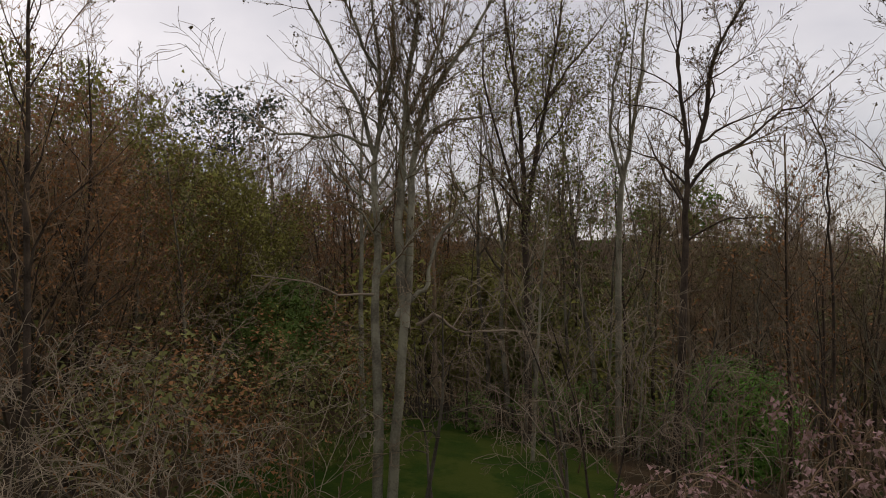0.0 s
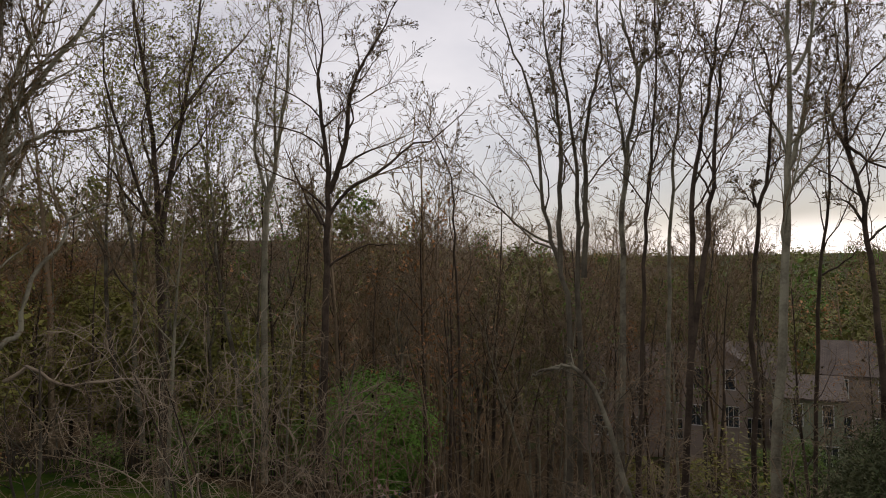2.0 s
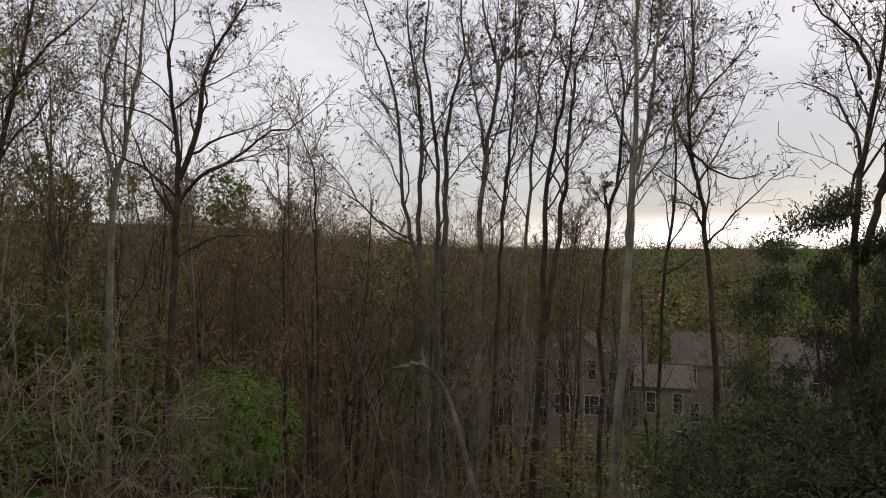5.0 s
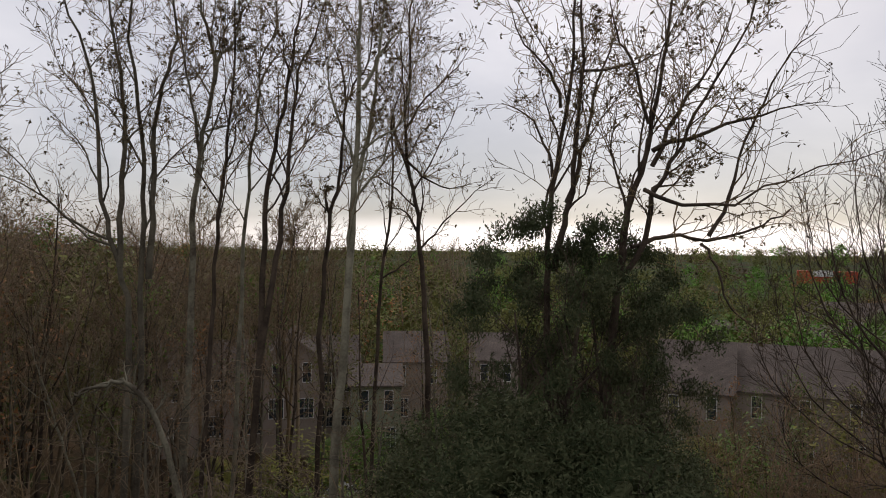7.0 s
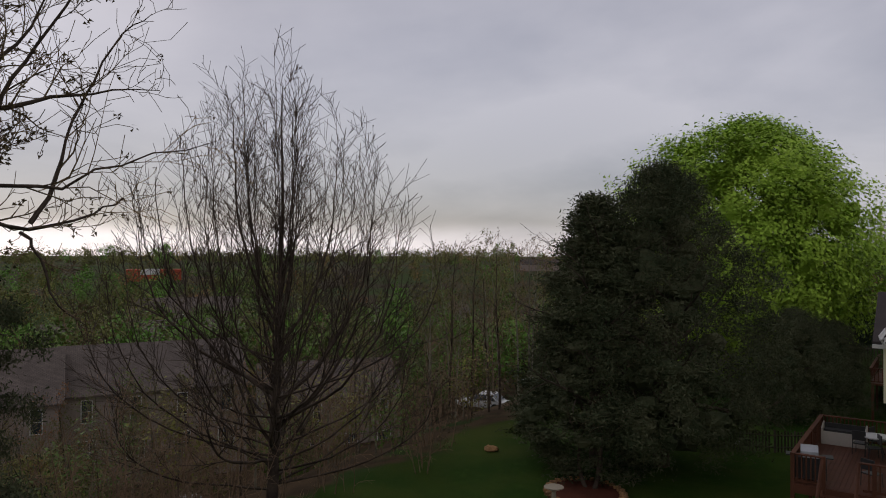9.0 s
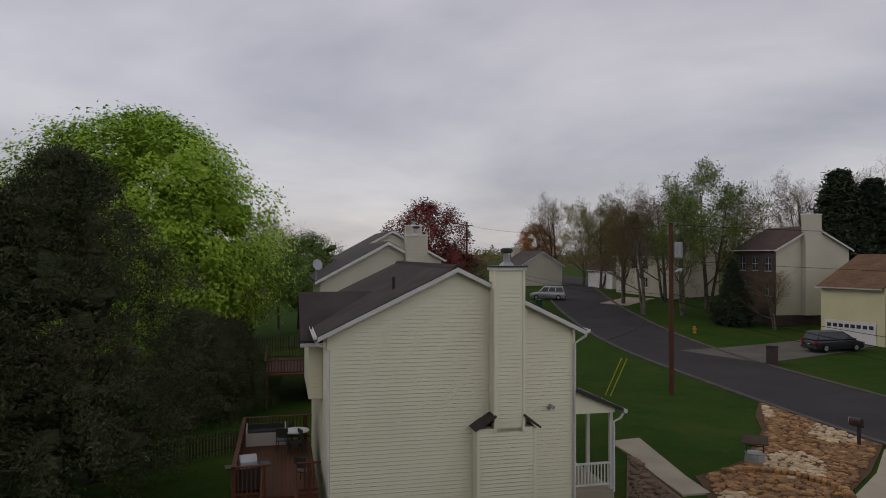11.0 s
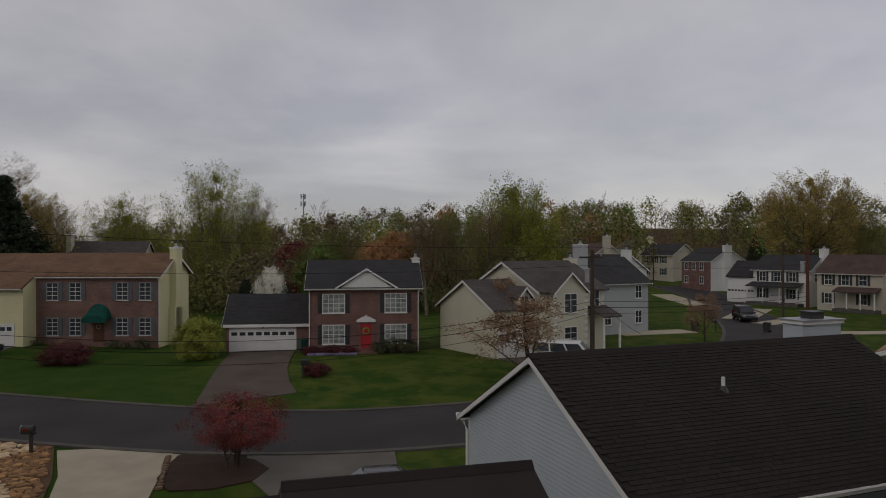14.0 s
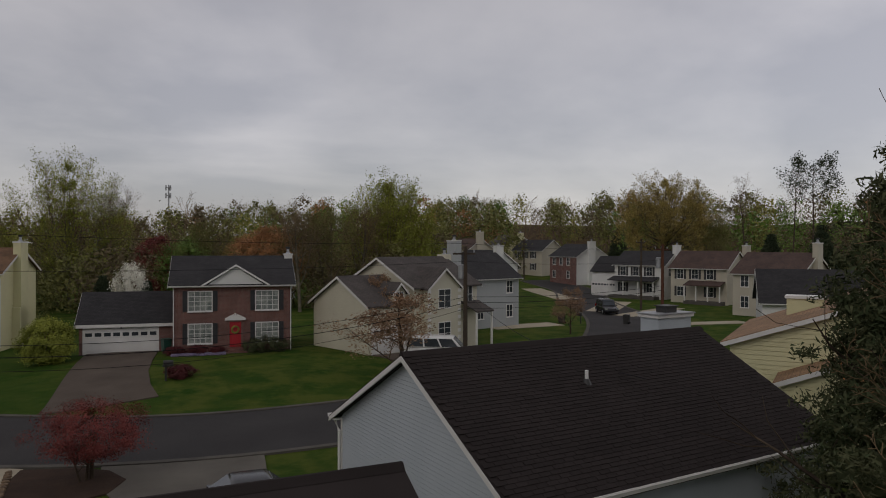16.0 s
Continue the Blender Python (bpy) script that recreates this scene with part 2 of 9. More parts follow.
SHINGLE_GREY = material("grey_brown_shingle", (0.085, 0.072, 0.066), (0.052, 0.045, 0.043), 0.95, 0.7, 60, 0.5, island=0.9, objects=0.9)
BARK = material("grey_bark", (0.29, 0.27, 0.195), (0.085, 0.07, 0.052), 0.95, 1.1, 14, 0.8, spread=0.16, objects=0.9)
BARK_DARK = material("dark_bark", (0.11, 0.082, 0.06), (0.035, 0.026, 0.02), 0.95, 1.4, 14, 0.8, spread=0.18)
BARK_GREY = material("grey_brown_bark", (0.17, 0.15, 0.11), (0.06, 0.05, 0.038), 0.95, 1.2, 14, 0.8, spread=0.18, objects=0.6)
BARK_RED = material("reddish_twig_bark", (0.33, 0.22, 0.135), (0.19, 0.132, 0.085), 0.95, 2, 14, 0.4)
TWIG_BROWN = material("brown_twigs", (0.23, 0.162, 0.09), (0.125, 0.087, 0.05), 0.95, 0.5, 5, 0.0, island=0.6)
TWIG = material("grey_twigs", (0.29, 0.22, 0.145), (0.14, 0.105, 0.07), 0.95, 0.4, 5, 0.0, island=0.6)
PALE_TWIG = material("pale_dead_twigs", (0.38, 0.31, 0.225), (0.2, 0.155, 0.11), 0.95, 0.5, 5, 0.0, island=0.6)
BUD = material("opening_buds", (0.14, 0.11, 0.05), (0.07, 0.052, 0.034), 0.8, 0.5, 5, 0.0, island=0.8)
LEAF_LIME = material("lime_spring_leaves", (0.36, 0.52, 0.058), (0.25, 0.4, 0.04), 0.6, 0.35, 3, 0.0, island=0.6)
LEAF_GREEN = material("fresh_green_leaves", (0.165, 0.245, 0.055), (0.08, 0.135, 0.03), 0.6, 0.4, 3, 0.0, island=0.5)
LEAF_BRIGHT = material("bright_green_leaves", (0.19, 0.36, 0.06), (0.08, 0.18, 0.03), 0.6, 0.4, 3, 0.0, island=0.5)
LEAF_BROWN = material("brown_bud_haze", (0.18, 0.14, 0.078), (0.09, 0.072, 0.043), 0.8, 0.4, 3, 0.0, island=0.5)
LEAF_OLIVE = material("olive_spring_leaves", (0.2, 0.195, 0.06), (0.11, 0.115, 0.04), 0.7, 0.4, 3, 0.0, island=0.5)
LEAF_YELLOW = material("yellow_green_leaves", (0.31, 0.295, 0.073), (0.165, 0.165, 0.046), 0.7, 0.4, 3, 0.0, island=0.5)
LEAF_RED = material("red_maple_leaves", (0.22, 0.05, 0.042), (0.11, 0.03, 0.027), 0.6, 0.5, 3, 0.0, island=0.5)
LEAF_MAROON = material("dark_maroon_leaves", (0.12, 0.03, 0.03), (0.06, 0.02, 0.02), 0.6, 0.5, 3, 0.0, island=0.5)
LEAF_RUST = material("rust_buds", (0.4, 0.19, 0.08), (0.25, 0.125, 0.055), 0.7, 0.4, 3, 0.0, island=0.5)
LEAF_CEDAR = material("cedar_foliage", (0.044, 0.06, 0.027), (0.095, 0.098, 0.05), 0.85, 0.6, 4, 0.0, island=0.9)
LEAF_TAN = material("tan_yellow_leaf_buds", (0.36, 0.28, 0.08), (0.2, 0.15, 0.05), 0.7, 0.4, 3, 0.0, island=0.5)
LEAF_FIR = material("dark_fir_needles", (0.03, 0.046, 0.026), (0.055, 0.068, 0.036), 0.85, 0.6, 4, 0.0, island=0.8)
LEAF_GOLD = material("golden_green_leaves", (0.27, 0.29, 0.05), (0.17, 0.19, 0.035), 0.7, 0.4, 3, 0.0, island=0.5)
BLOSSOM = material("white_blossom", (0.78, 0.76, 0.68), (0.62, 0.6, 0.5), 0.7, 0.6, 4, 0.0, island=0.5)
PINK_BLOSSOM = material("pale_pink_blossom", (0.42, 0.27, 0.25), (0.26, 0.15, 0.13), 0.7, 0.6, 4, 0.0, island=0.6)
TAN_BLOSSOM = material("tan_opening_blossom", (0.36, 0.23, 0.14), (0.2, 0.12, 0.075), 0.7, 0.6, 4, 0.0, island=0.6)
WOOD_DECK = material("stained_deck_wood", (0.12, 0.047, 0.026), (0.075, 0.031, 0.018), 0.6, 1.2, 25, 0.15, objects=0.5)
WOOD_GREY = material("weathered_fence_wood", (0.10, 0.08, 0.06), (0.055, 0.045, 0.036), 0.9, 1.2, 25, 0.3, objects=0.7)
POLE_WOOD = material("treated_pole_wood", (0.12, 0.05, 0.03), (0.08, 0.04, 0.028), 0.9, 1.0, 25, 0.3)
POLE_OLD = material("old_pole_wood", (0.08, 0.06, 0.045), (0.05, 0.04, 0.03), 0.9, 1.0, 25, 0.3)
STEEL = material("galvanised_steel", (0.42, 0.43, 0.44), (0.3, 0.31, 0.32), 0.45, 2, 20, 0.05, metal=0.6)
BLACK_METAL = material("black_metal", (0.02, 0.02, 0.02), (0.035, 0.033, 0.03), 0.5, 2, 20, 0.05)
TYRE = material("tyre_rubber", (0.018, 0.018, 0.018), None, 0.85, 2, 20, 0.1)
MULCH = material("dark_mulch", (0.038, 0.025, 0.019), (0.06, 0.038, 0.027), 0.95, 1.5, 18, 0.8)
RED_MULCH = material("red_mulch", (0.14, 0.045, 0.025), (0.09, 0.032, 0.02), 0.95, 1.5, 18, 0.8)
STONE = material("tan_field_stone", (0.48, 0.27, 0.11), (0.2, 0.115, 0.06), 0.85, 1.5, 12, 0.5, island=0.9, objects=0.9)
WHITE_STONE = material("pale_gravel_stone", (0.62, 0.5, 0.34), (0.4, 0.28, 0.16), 0.85, 1.5, 12, 0.5, island=0.9, objects=0.9)
FLAG_STONE = material("brown_flagstone", (0.2, 0.14, 0.09), (0.12, 0.085, 0.06), 0.85, 1.2, 12, 0.4, island=0.9, objects=0.9)
SOIL_BED = material("stone_bed_soil", (0.13, 0.08, 0.045), (0.07, 0.045, 0.028), 0.95, 1, 20, 0.6)
WHITE_PLASTIC = material("white_plastic", (0.75, 0.75, 0.73), None, 0.4, 2, 20, 0.02)
GREEN_PLASTIC = material("green_bin_plastic", (0.012, 0.07, 0.05), None, 0.5, 2, 20, 0.05)
WIRE = material("cable_black", (0.015, 0.015, 0.016), None, 0.6, 2, 20, 0.0)
CAR_GREY = material("dark_grey_car_paint", (0.045, 0.047, 0.05), (0.038, 0.04, 0.043), 0.25, 1, 10, 0.0, metal=0.3)
CAR_WHITE = material("white_car_paint", (0.72, 0.72, 0.7), None, 0.25, 1, 10, 0.0)
CAR_BLACK = material("black_car_paint", (0.015, 0.015, 0.017), None, 0.2, 1, 10, 0.0)
CAR_SILVER = material("silver_car_paint", (0.45, 0.46, 0.47), None, 0.3, 1, 10, 0.0, metal=0.5)
LAMP_RED = material("tail_lamp_red", (0.35, 0.01, 0.01), None, 0.2, 1, 10, 0.0)
AWNING = material("green_canvas", (0.01, 0.075, 0.06), (0.008, 0.055, 0.045), 0.8, 2, 30, 0.1)


# ---- mesh helpers ----
class Mesh:
    """Gathers vertices and faces of one part."""

    def __init__(self):
        self.v, self.f = [], []

    def add(self, verts, faces):
        n = len(self.v)
        self.v.extend(tuple(p) for p in verts)
        self.f.extend(tuple(i + n for i in face) for face in faces)
        return self

    def box(self, x0, y0, z0, x1, y1, z1):
        vs = [(x, y, z) for z in (z0, z1) for x, y in ((x0, y0), (x1, y0), (x1, y1), (x0, y1))]
        return self.add(vs, [(3, 2, 1, 0), (4, 5, 6, 7), (0, 1, 5, 4), (1, 2, 6, 5), (2, 3, 7, 6), (3, 0, 4, 7)])

    def prism(self, ring, axis, lo, hi):
        """A flat ring of (u, w) points drawn out along an axis, 'x', 'y' or 'z'."""
        n = len(ring)
        at = {"x": lambda u, w, s: (s, u, w), "y": lambda u, w, s: (u, s, w), "z": lambda u, w, s: (u, w, s)}[axis]
        vs = [at(u, w, lo) for u, w in ring] + [at(u, w, hi) for u, w in ring]
        fs = [tuple(range(n))[::-1], tuple(range(n, 2 * n))] + [(k, (k + 1) % n, n + (k + 1) % n, n + k) for k in range(n)]
        return self.add(vs, fs)

    def tube(self, points, radii, sides=8, cap=True):
        pts = [Vector(p) for p in points]
        n = len(pts)
        vs = []
        for k, p in enumerate(pts):
            d = (pts[min(k + 1, n - 1)] - pts[max(k - 1, 0)]).normalized()
            a = d.cross(Vector((0.31, 0.83, 0.46)) if abs(d.z) > 0.9 else Vector((0, 0, 1))).normalized()
            b = d.cross(a)
            r = radii[k] if isinstance(radii, (list, tuple)) else radii
            vs += [p + r * (math.cos(2 * math.pi * s / sides) * a + math.sin(2 * math.pi * s / sides) * b) for s in range(sides)]
        fs = [(k * sides + s, k * sides + (s + 1) % sides, (k + 1) * sides + (s + 1) % sides, (k + 1) * sides + s) for k in range(n - 1) for s in range(sides)]
        if cap:
            fs += [tuple(range(sides))[::-1], tuple(range((n - 1) * sides, n * sides))]
        return self.add(vs, fs)

    def ball(self, c, r, rings=6, sides=10, squash=1.0, rough=0.0, seed=0):
        rnd = random.Random(seed)
        vs = [(c[0], c[1], c[2] - r * squash)]
        for k in range(1, rings):
            a = math.pi * k / rings
            for s in range(sides):
                b, q = 2 * math.pi * s / sides, r * (1 + rnd.uniform(-rough, rough))
                vs.append((c[0] + q * math.sin(a) * math.cos(b), c[1] + q * math.sin(a) * math.sin(b), c[2] - q * squash * math.cos(a)))
        vs.append((c[0], c[1], c[2] + r * squash))
        fs = [(0, 1 + (s + 1) % sides, 1 + s) for s in range(sides)]
        for k in range(rings - 2):
            o = 1 + k * sides
            fs += [(o + s, o + (s + 1) % sides, o + sides + (s + 1) % sides, o + sides + s) for s in range(sides)]
        o, top = 1 + (rings - 2) * sides, len(vs) - 1
        fs += [(o + s, o + (s + 1) % sides, top) for s in range(sides)]
        return self.add(vs, fs)

    def data(self, name, mat):
        me = bpy.data.meshes.new(name)
        me.from_pydata(self.v, [], self.f)
        me.materials.append(mat)
        me.update()
        return me


def part(name, mesh, mat, parent=None, label="", smooth=False):
    me = mesh.data(name, mat) if isinstance(mesh, Mesh) else mesh
    if smooth:
        me.polygons.foreach_set("use_smooth", [True] * len(me.polygons))
    ob = new(name, me)
    if parent:
        ob.parent = parent
    if label:
        ob["label"] = label
    return ob


def thing(name, x, y, z, turn=0, label="", category="", group="", kind=""):
    """An empty at a thing's base; turn: degrees to the left."""
    ob = new(name)
    ob.empty_display_size = 0.3
    ob.matrix_basis = pose(x, y, z, 0, 0, turn)
    return tagged(ob, label, category, group, kind)


def toward(az, dist, x=9.5, y=2.8):
    """The place at a compass bearing and distance from where the camera hovers."""
    return x + dist * math.sin(radians(az)), y + dist * math.cos(radians(az))


def smooth(v, a, b):
    u = np.clip((v - a) / (b - a), 0, 1)
    return u * u * (3 - 2 * u)


# ---- the ground ----
def land(x, y):
    """Height of the ground: street level in the south, yards falling gently to the wooded slope, the valley, and rising hills."""
    x, y = np.asarray(x, float), np.asarray(y, float)
    q = 0.55 * x + 0.84 * y
    far = np.hypot(x - 9.5, y - 2.8)
    az = np.degrees(np.arctan2(x - 9.5, y - 2.8)) % 360
    z = -2.0 * smooth(q, -11, 13) - 9.0 * smooth(q, 25, 53) + 0.9 * smooth(-x, 0, 15) * smooth(q, 0, 14) * (1 - smooth(q, 20, 30))
    south = smooth(-q, 5, 30)
    z = z + south * (3.0 * smooth(far, 58, 120) * smooth(az, 125, 145) * (1 - smooth(az, 168, 182)))
    z = z + south * smooth(far, 130, 360) * 19 * smooth(az, 165, 215)
    z = z + 0.45 * smooth(np.hypot(x + 6, y + 53), 17, 9)
    z = z + (1 - south) * smooth(far, 90, 420) * (9 + 5 * smooth(np.abs((az + 40) % 360 - 180), 150, 60))
    north = (az + 180) % 360 - 180
    z = z + (1 - south) * 21 * smooth(far, 66, 175) * (1 - smooth(north, -4, 24))
    z = z + smooth(far, 60, 200) * 0.8 * np.sin(x * 0.031 + 1) * np.cos(y * 0.027)
    return z


def ground_z(x, y):
    return float(land(x, y))


def sheet(name, xs, ys, mat):
    gx, gy = np.meshgrid(xs, ys)
    vs = np.stack([gx, gy, land(gx, gy)], -1).reshape(-1, 3)
    nx, ny = len(xs), len(ys)
    k = (np.arange(ny - 1)[:, None] * nx + np.arange(nx - 1)).ravel()
    fs = np.stack([k, k + 1, k + nx + 1, k + nx], -1)
    me = bpy.data.meshes.new(name)
    me.from_pydata(vs.tolist(), [], fs.tolist())
    me.materials.append(mat)
    me.polygons.foreach_set("use_smooth", [True] * len(me.polygons))
    return new(name, me)


def ground_material():
    """Lawn on the plateau, leaf litter under the woods, rough meadow in the valley, with ragged borders between."""
    m = bpy.data.materials.new("lawn_and_leaf_litter")
    m.use_nodes = True
    ns, ls = m.node_tree.nodes, m.node_tree.links
    p = ns["Principled BSDF"]
    geo = ns.new("ShaderNodeTexCoord")
    sp = ns.new("ShaderNodeSeparateXYZ")
    ls.new(geo.outputs["Object"], sp.inputs[0])

    def calc(op, a, b):
        n = ns.new("ShaderNodeMath")
        n.operation = op
        for k, v in enumerate((a, b)):
            if isinstance(v, (int, float)):
                n.inputs[k].default_value = v
            else:
                ls.new(v, n.inputs[k])
        return n.outputs[0]

    def noise_at(scale, detail=5.0, rough=0.55):
        n = ns.new("ShaderNodeTexNoise")
        n.inputs["Scale"].default_value, n.inputs["Detail"].default_value, n.inputs["Roughness"].default_value = scale, detail, rough
        ls.new(geo.outputs["Object"], n.inputs["Vector"])
        return n.outputs[0]

    def blend(fac, a, b):
        n = ns.new("ShaderNodeMix")
        n.data_type = "RGBA"
        ls.new(fac, n.inputs[0])
        for k, v in ((6, a), (7, b)):
            if isinstance(v, tuple):
                n.inputs[k].default_value = (*v, 1)
            else:
                ls.new(v, n.inputs[k])
        return n.outputs[2]

    def ramp(v, a, b):
        n = ns.new("ShaderNodeMapRange")
        n.interpolation_type = "SMOOTHSTEP"
        ls.new(v, n.inputs[0])
        n.inputs[1].default_value, n.inputs[2].default_value = a, b
        return n.outputs[0]

    lawn = blend(ramp(noise_at(0.35), 0.35, 0.7), (0.022, 0.056, 0.007), (0.044, 0.07, 0.011))
    lawn = blend(ramp(noise_at(7.0, 3), 0.4, 0.75), lawn, (0.03, 0.062, 0.012))
    lawn = blend(ramp(noise_at(1.6, 6, 0.7), 0.5, 0.72), lawn, (0.038, 0.078, 0.011))
    lawn = blend(ramp(noise_at(0.12), 0.52, 0.72), lawn, (0.056, 0.074, 0.015))
    worn = calc("MULTIPLY", ramp(noise_at(0.4, 6, 0.65), 0.42, 0.6), ramp(calc("MULTIPLY", sp.outputs[0], -1.0), -12.0, -2.0))
    lawn = blend(calc("MULTIPLY", worn, 0.7), lawn, (0.084, 0.1, 0.02))
    litter = blend(ramp(noise_at(0.5), 0.35, 0.65), (0.05, 0.035, 0.02), (0.09, 0.06, 0.034))
    litter = blend(ramp(noise_at(0.16), 0.56, 0.66), litter, (0.035, 0.06, 0.015))
    meadow = blend(ramp(noise_at(0.03), 0.42, 0.6), (0.042, 0.062, 0.018), (0.055, 0.045, 0.026))
    q = calc("ADD", calc("MULTIPLY", sp.outputs[0], 0.55), calc("MULTIPLY", sp.outputs[1], 0.84))
    q = calc("ADD", q, calc("MULTIPLY", noise_at(0.2, 4), 6.0))
    edge = calc("SUBTRACT", calc("MULTIPLY", calc("MULTIPLY", ramp(sp.outputs[0], -5.0, 1.0), calc("SUBTRACT", 1.0, ramp(sp.outputs[0], 21.0, 29.0))), 14.0), 0.0)
    edge = calc("ADD", edge, calc("MULTIPLY", ramp(calc("MULTIPLY", sp.outputs[0], -1.0), 15.0, 20.0), 26.0))
    colour = blend(ramp(calc("ADD", q, edge), 29.0, 30.5), lawn, litter)
    east_side = ramp(calc("SUBTRACT", calc("MULTIPLY", sp.outputs[0], 0.9), calc("MULTIPLY", sp.outputs[1], 0.35)), 10.0, 40.0)
    colour = blend(calc("MULTIPLY", ramp(q, 70.0, 90.0), east_side), colour, meadow)
    colour = blend(ramp(calc("ADD", calc("MULTIPLY", sp.outputs[1], -0.85), calc("MULTIPLY", sp.outputs[0], -0.5)), 150.0, 185.0), colour, litter)
    ls.new(colour, p.inputs["Base Color"])
    p.inputs["Roughness"].default_value = 0.95
    p.inputs["Specular IOR Level"].default_value = 0.04
    bn = ns.new("ShaderNodeBump")
    bn.inputs["Strength"].default_value, bn.inputs["Distance"].default_value = 0.8, 0.06
    ls.new(noise_at(9.0, 4, 0.7), bn.inputs["Height"])
    ls.new(bn.outputs[0], p.inputs["Normal"])
    return m


fine = np.arange(-110, 111, 2.0)
outer = 110 * 1.22 ** np.arange(1, 18)
axis_x = np.concatenate([-outer[::-1], fine, outer])
ground = tagged(sheet("ground", axis_x + 4, axis_x - 20, ground_material()), "rolling ground of mown lawns, leaf litter and valley meadow", "ground", kind="structure")


def curve_points(ctrl, step=1.5):
    """Points at even steps on a smooth line through a few bends."""
    c = [np.array(p, float) for p in ctrl]
    c = [2 * c[0] - c[1]] + c + [2 * c[-1] - c[-2]]
    out = []
    for k in range(1, len(c) - 2):
        n = max(2, int(np.linalg.norm(c[k + 1] - c[k]) / step))
        for t in np.arange(n) / n:
            a, b, d, e = c[k - 1 : k + 3]
            out.append(0.5 * (2 * b + (d - a) * t + (2 * a - 5 * b + 4 * d - e) * t**2 + (3 * b - a - 3 * d + e) * t**3))
    return np.array(out + [c[-2]])


def ribbon(points, lo, hi, lift, thick, strips=4):
    """A strip beside a line: offsets to its left from lo to hi, laid on the ground, with an upstanding thickness."""
    tang = np.gradient(points, axis=0)
    tang /= np.linalg.norm(tang, axis=1)[:, None]
    left = np.stack([-tang[:, 1], tang[:, 0]], -1)
    m, n = Mesh(), strips + 1
    vs = []
    for p, l in zip(points, left):
        for k in range(n):
            x, y = p + l * (lo + (hi - lo) * k / strips)
            vs.append((x, y, ground_z(x, y) + lift))
    low = [(x, y, z - thick) for x, y, z in vs]
    cnt = len(vs)
    fs = [(r * n + k + 1, r * n + k, (r + 1) * n + k, (r + 1) * n + k + 1) for r in range(len(points) - 1) for k in range(strips)]
    for k, flip in ((0, 0), (strips, 1)):
        for r in range(len(points) - 1):
            a, b = r * n + k, (r + 1) * n + k
            fs.append((a, a + cnt, b + cnt, b) if not flip else (b, b + cnt, a + cnt, a))
    return m.add(vs + low, fs)


def slab(ring, lift=0.03, thick=0.15, grid=1.5):
    """A slab over a ring of plan points, cut into cells that follow the ground."""
    bm = bmesh.new()
    bm.faces.new([bm.verts.new((x, y, 0)) for x, y in ring])
    for axis in (0, 1):
        lo, hi = min(p[axis] for p in ring), max(p[axis] for p in ring)
        for k in range(math.ceil(lo / grid), math.floor(hi / grid) + 1):
            at, normal = ((k * grid, 0, 0), (1, 0, 0)) if axis == 0 else ((0, k * grid, 0), (0, 1, 0))
            bmesh.ops.bisect_plane(bm, geom=bm.verts[:] + bm.edges[:] + bm.faces[:], plane_co=at, plane_no=normal)
    bm.verts.index_update()
    top = [(v.co.x, v.co.y, ground_z(v.co.x, v.co.y) + lift) for v in bm.verts]
    n = len(top)
    up = [tuple(v.index for v in (f.verts if f.normal.z >= 0 else reversed(f.verts))) for f in bm.faces]
    rim = [(e.verts[0].index, e.verts[1].index) for e in bm.edges if len(e.link_faces) == 1]
    bm.free()
    return Mesh().add(top + [(x, y, z - thick) for x, y, z in top], up + [(a, b, n + b, n + a) for a, b in rim])


STREET = curve_points([(-92, -118), (-84, -98), (-70, -80), (-58, -62), (-45, -48), (-31, -37), (-16, -31.5), (-4, -31.2), (4, -33.2), (11, -37.6), (19, -44), (30, -53.5), (43, -65.5), (60, -84), (80, -112), (96, -140)])
tagged(part("road", ribbon(STREET, -4.0, 4.0, 0.03, 0.2, 6), ASPHALT), "dark asphalt residential street curving between lawns", "road", kind="structure")
for lo, hi in ((4.0, 4.35), (-4.35, -4.0)):
    tagged(part("kerb", ribbon(STREET, lo, hi, 0.1, 0.25, 1), KERB), "low worn concrete kerb along the street", "kerb", kind="structure")


# ---- houses ----
def gable_walls(x0, x1, y0, y1, z0, eave, ridge, along="x"):
    """A closed body under a gable roof whose ridge runs along x or y."""
    m = Mesh()
    if along == "x":
        mid = (y0 + y1) / 2
        return m.prism([(y0, z0), (y1, z0), (y1, eave), (mid, ridge), (y0, eave)], "x", x0, x1)
    mid = (x0 + x1) / 2
    return m.prism([(x0, z0), (x1, z0), (x1, eave), (mid, ridge), (x0, eave)], "y", y0, y1)


def gable_roof(x0, x1, y0, y1, eave, ridge, along="x", over=0.35, thick=0.14):
    """Two roof slabs that meet at the ridge, with overhanging eaves."""
    m = Mesh()
    if along == "x":
        half, lo, hi, mid = (y1 - y0) / 2, x0 - over, x1 + over, (y0 + y1) / 2
    else:
        half, lo, hi, mid = (x1 - x0) / 2, y0 - over, y1 + over, (x0 + x1) / 2
    slope = (ridge - eave) / half
    low = eave - over * slope
    up = thick
    for s in (-1, 1):
        ring = [(mid, ridge), (mid + s * (half + over), low), (mid + s * (half + over), low + up), (mid, ridge + up)]
        m.prism(ring if s < 0 else ring[::-1], "x" if along == "x" else "y", lo, hi)
    return m


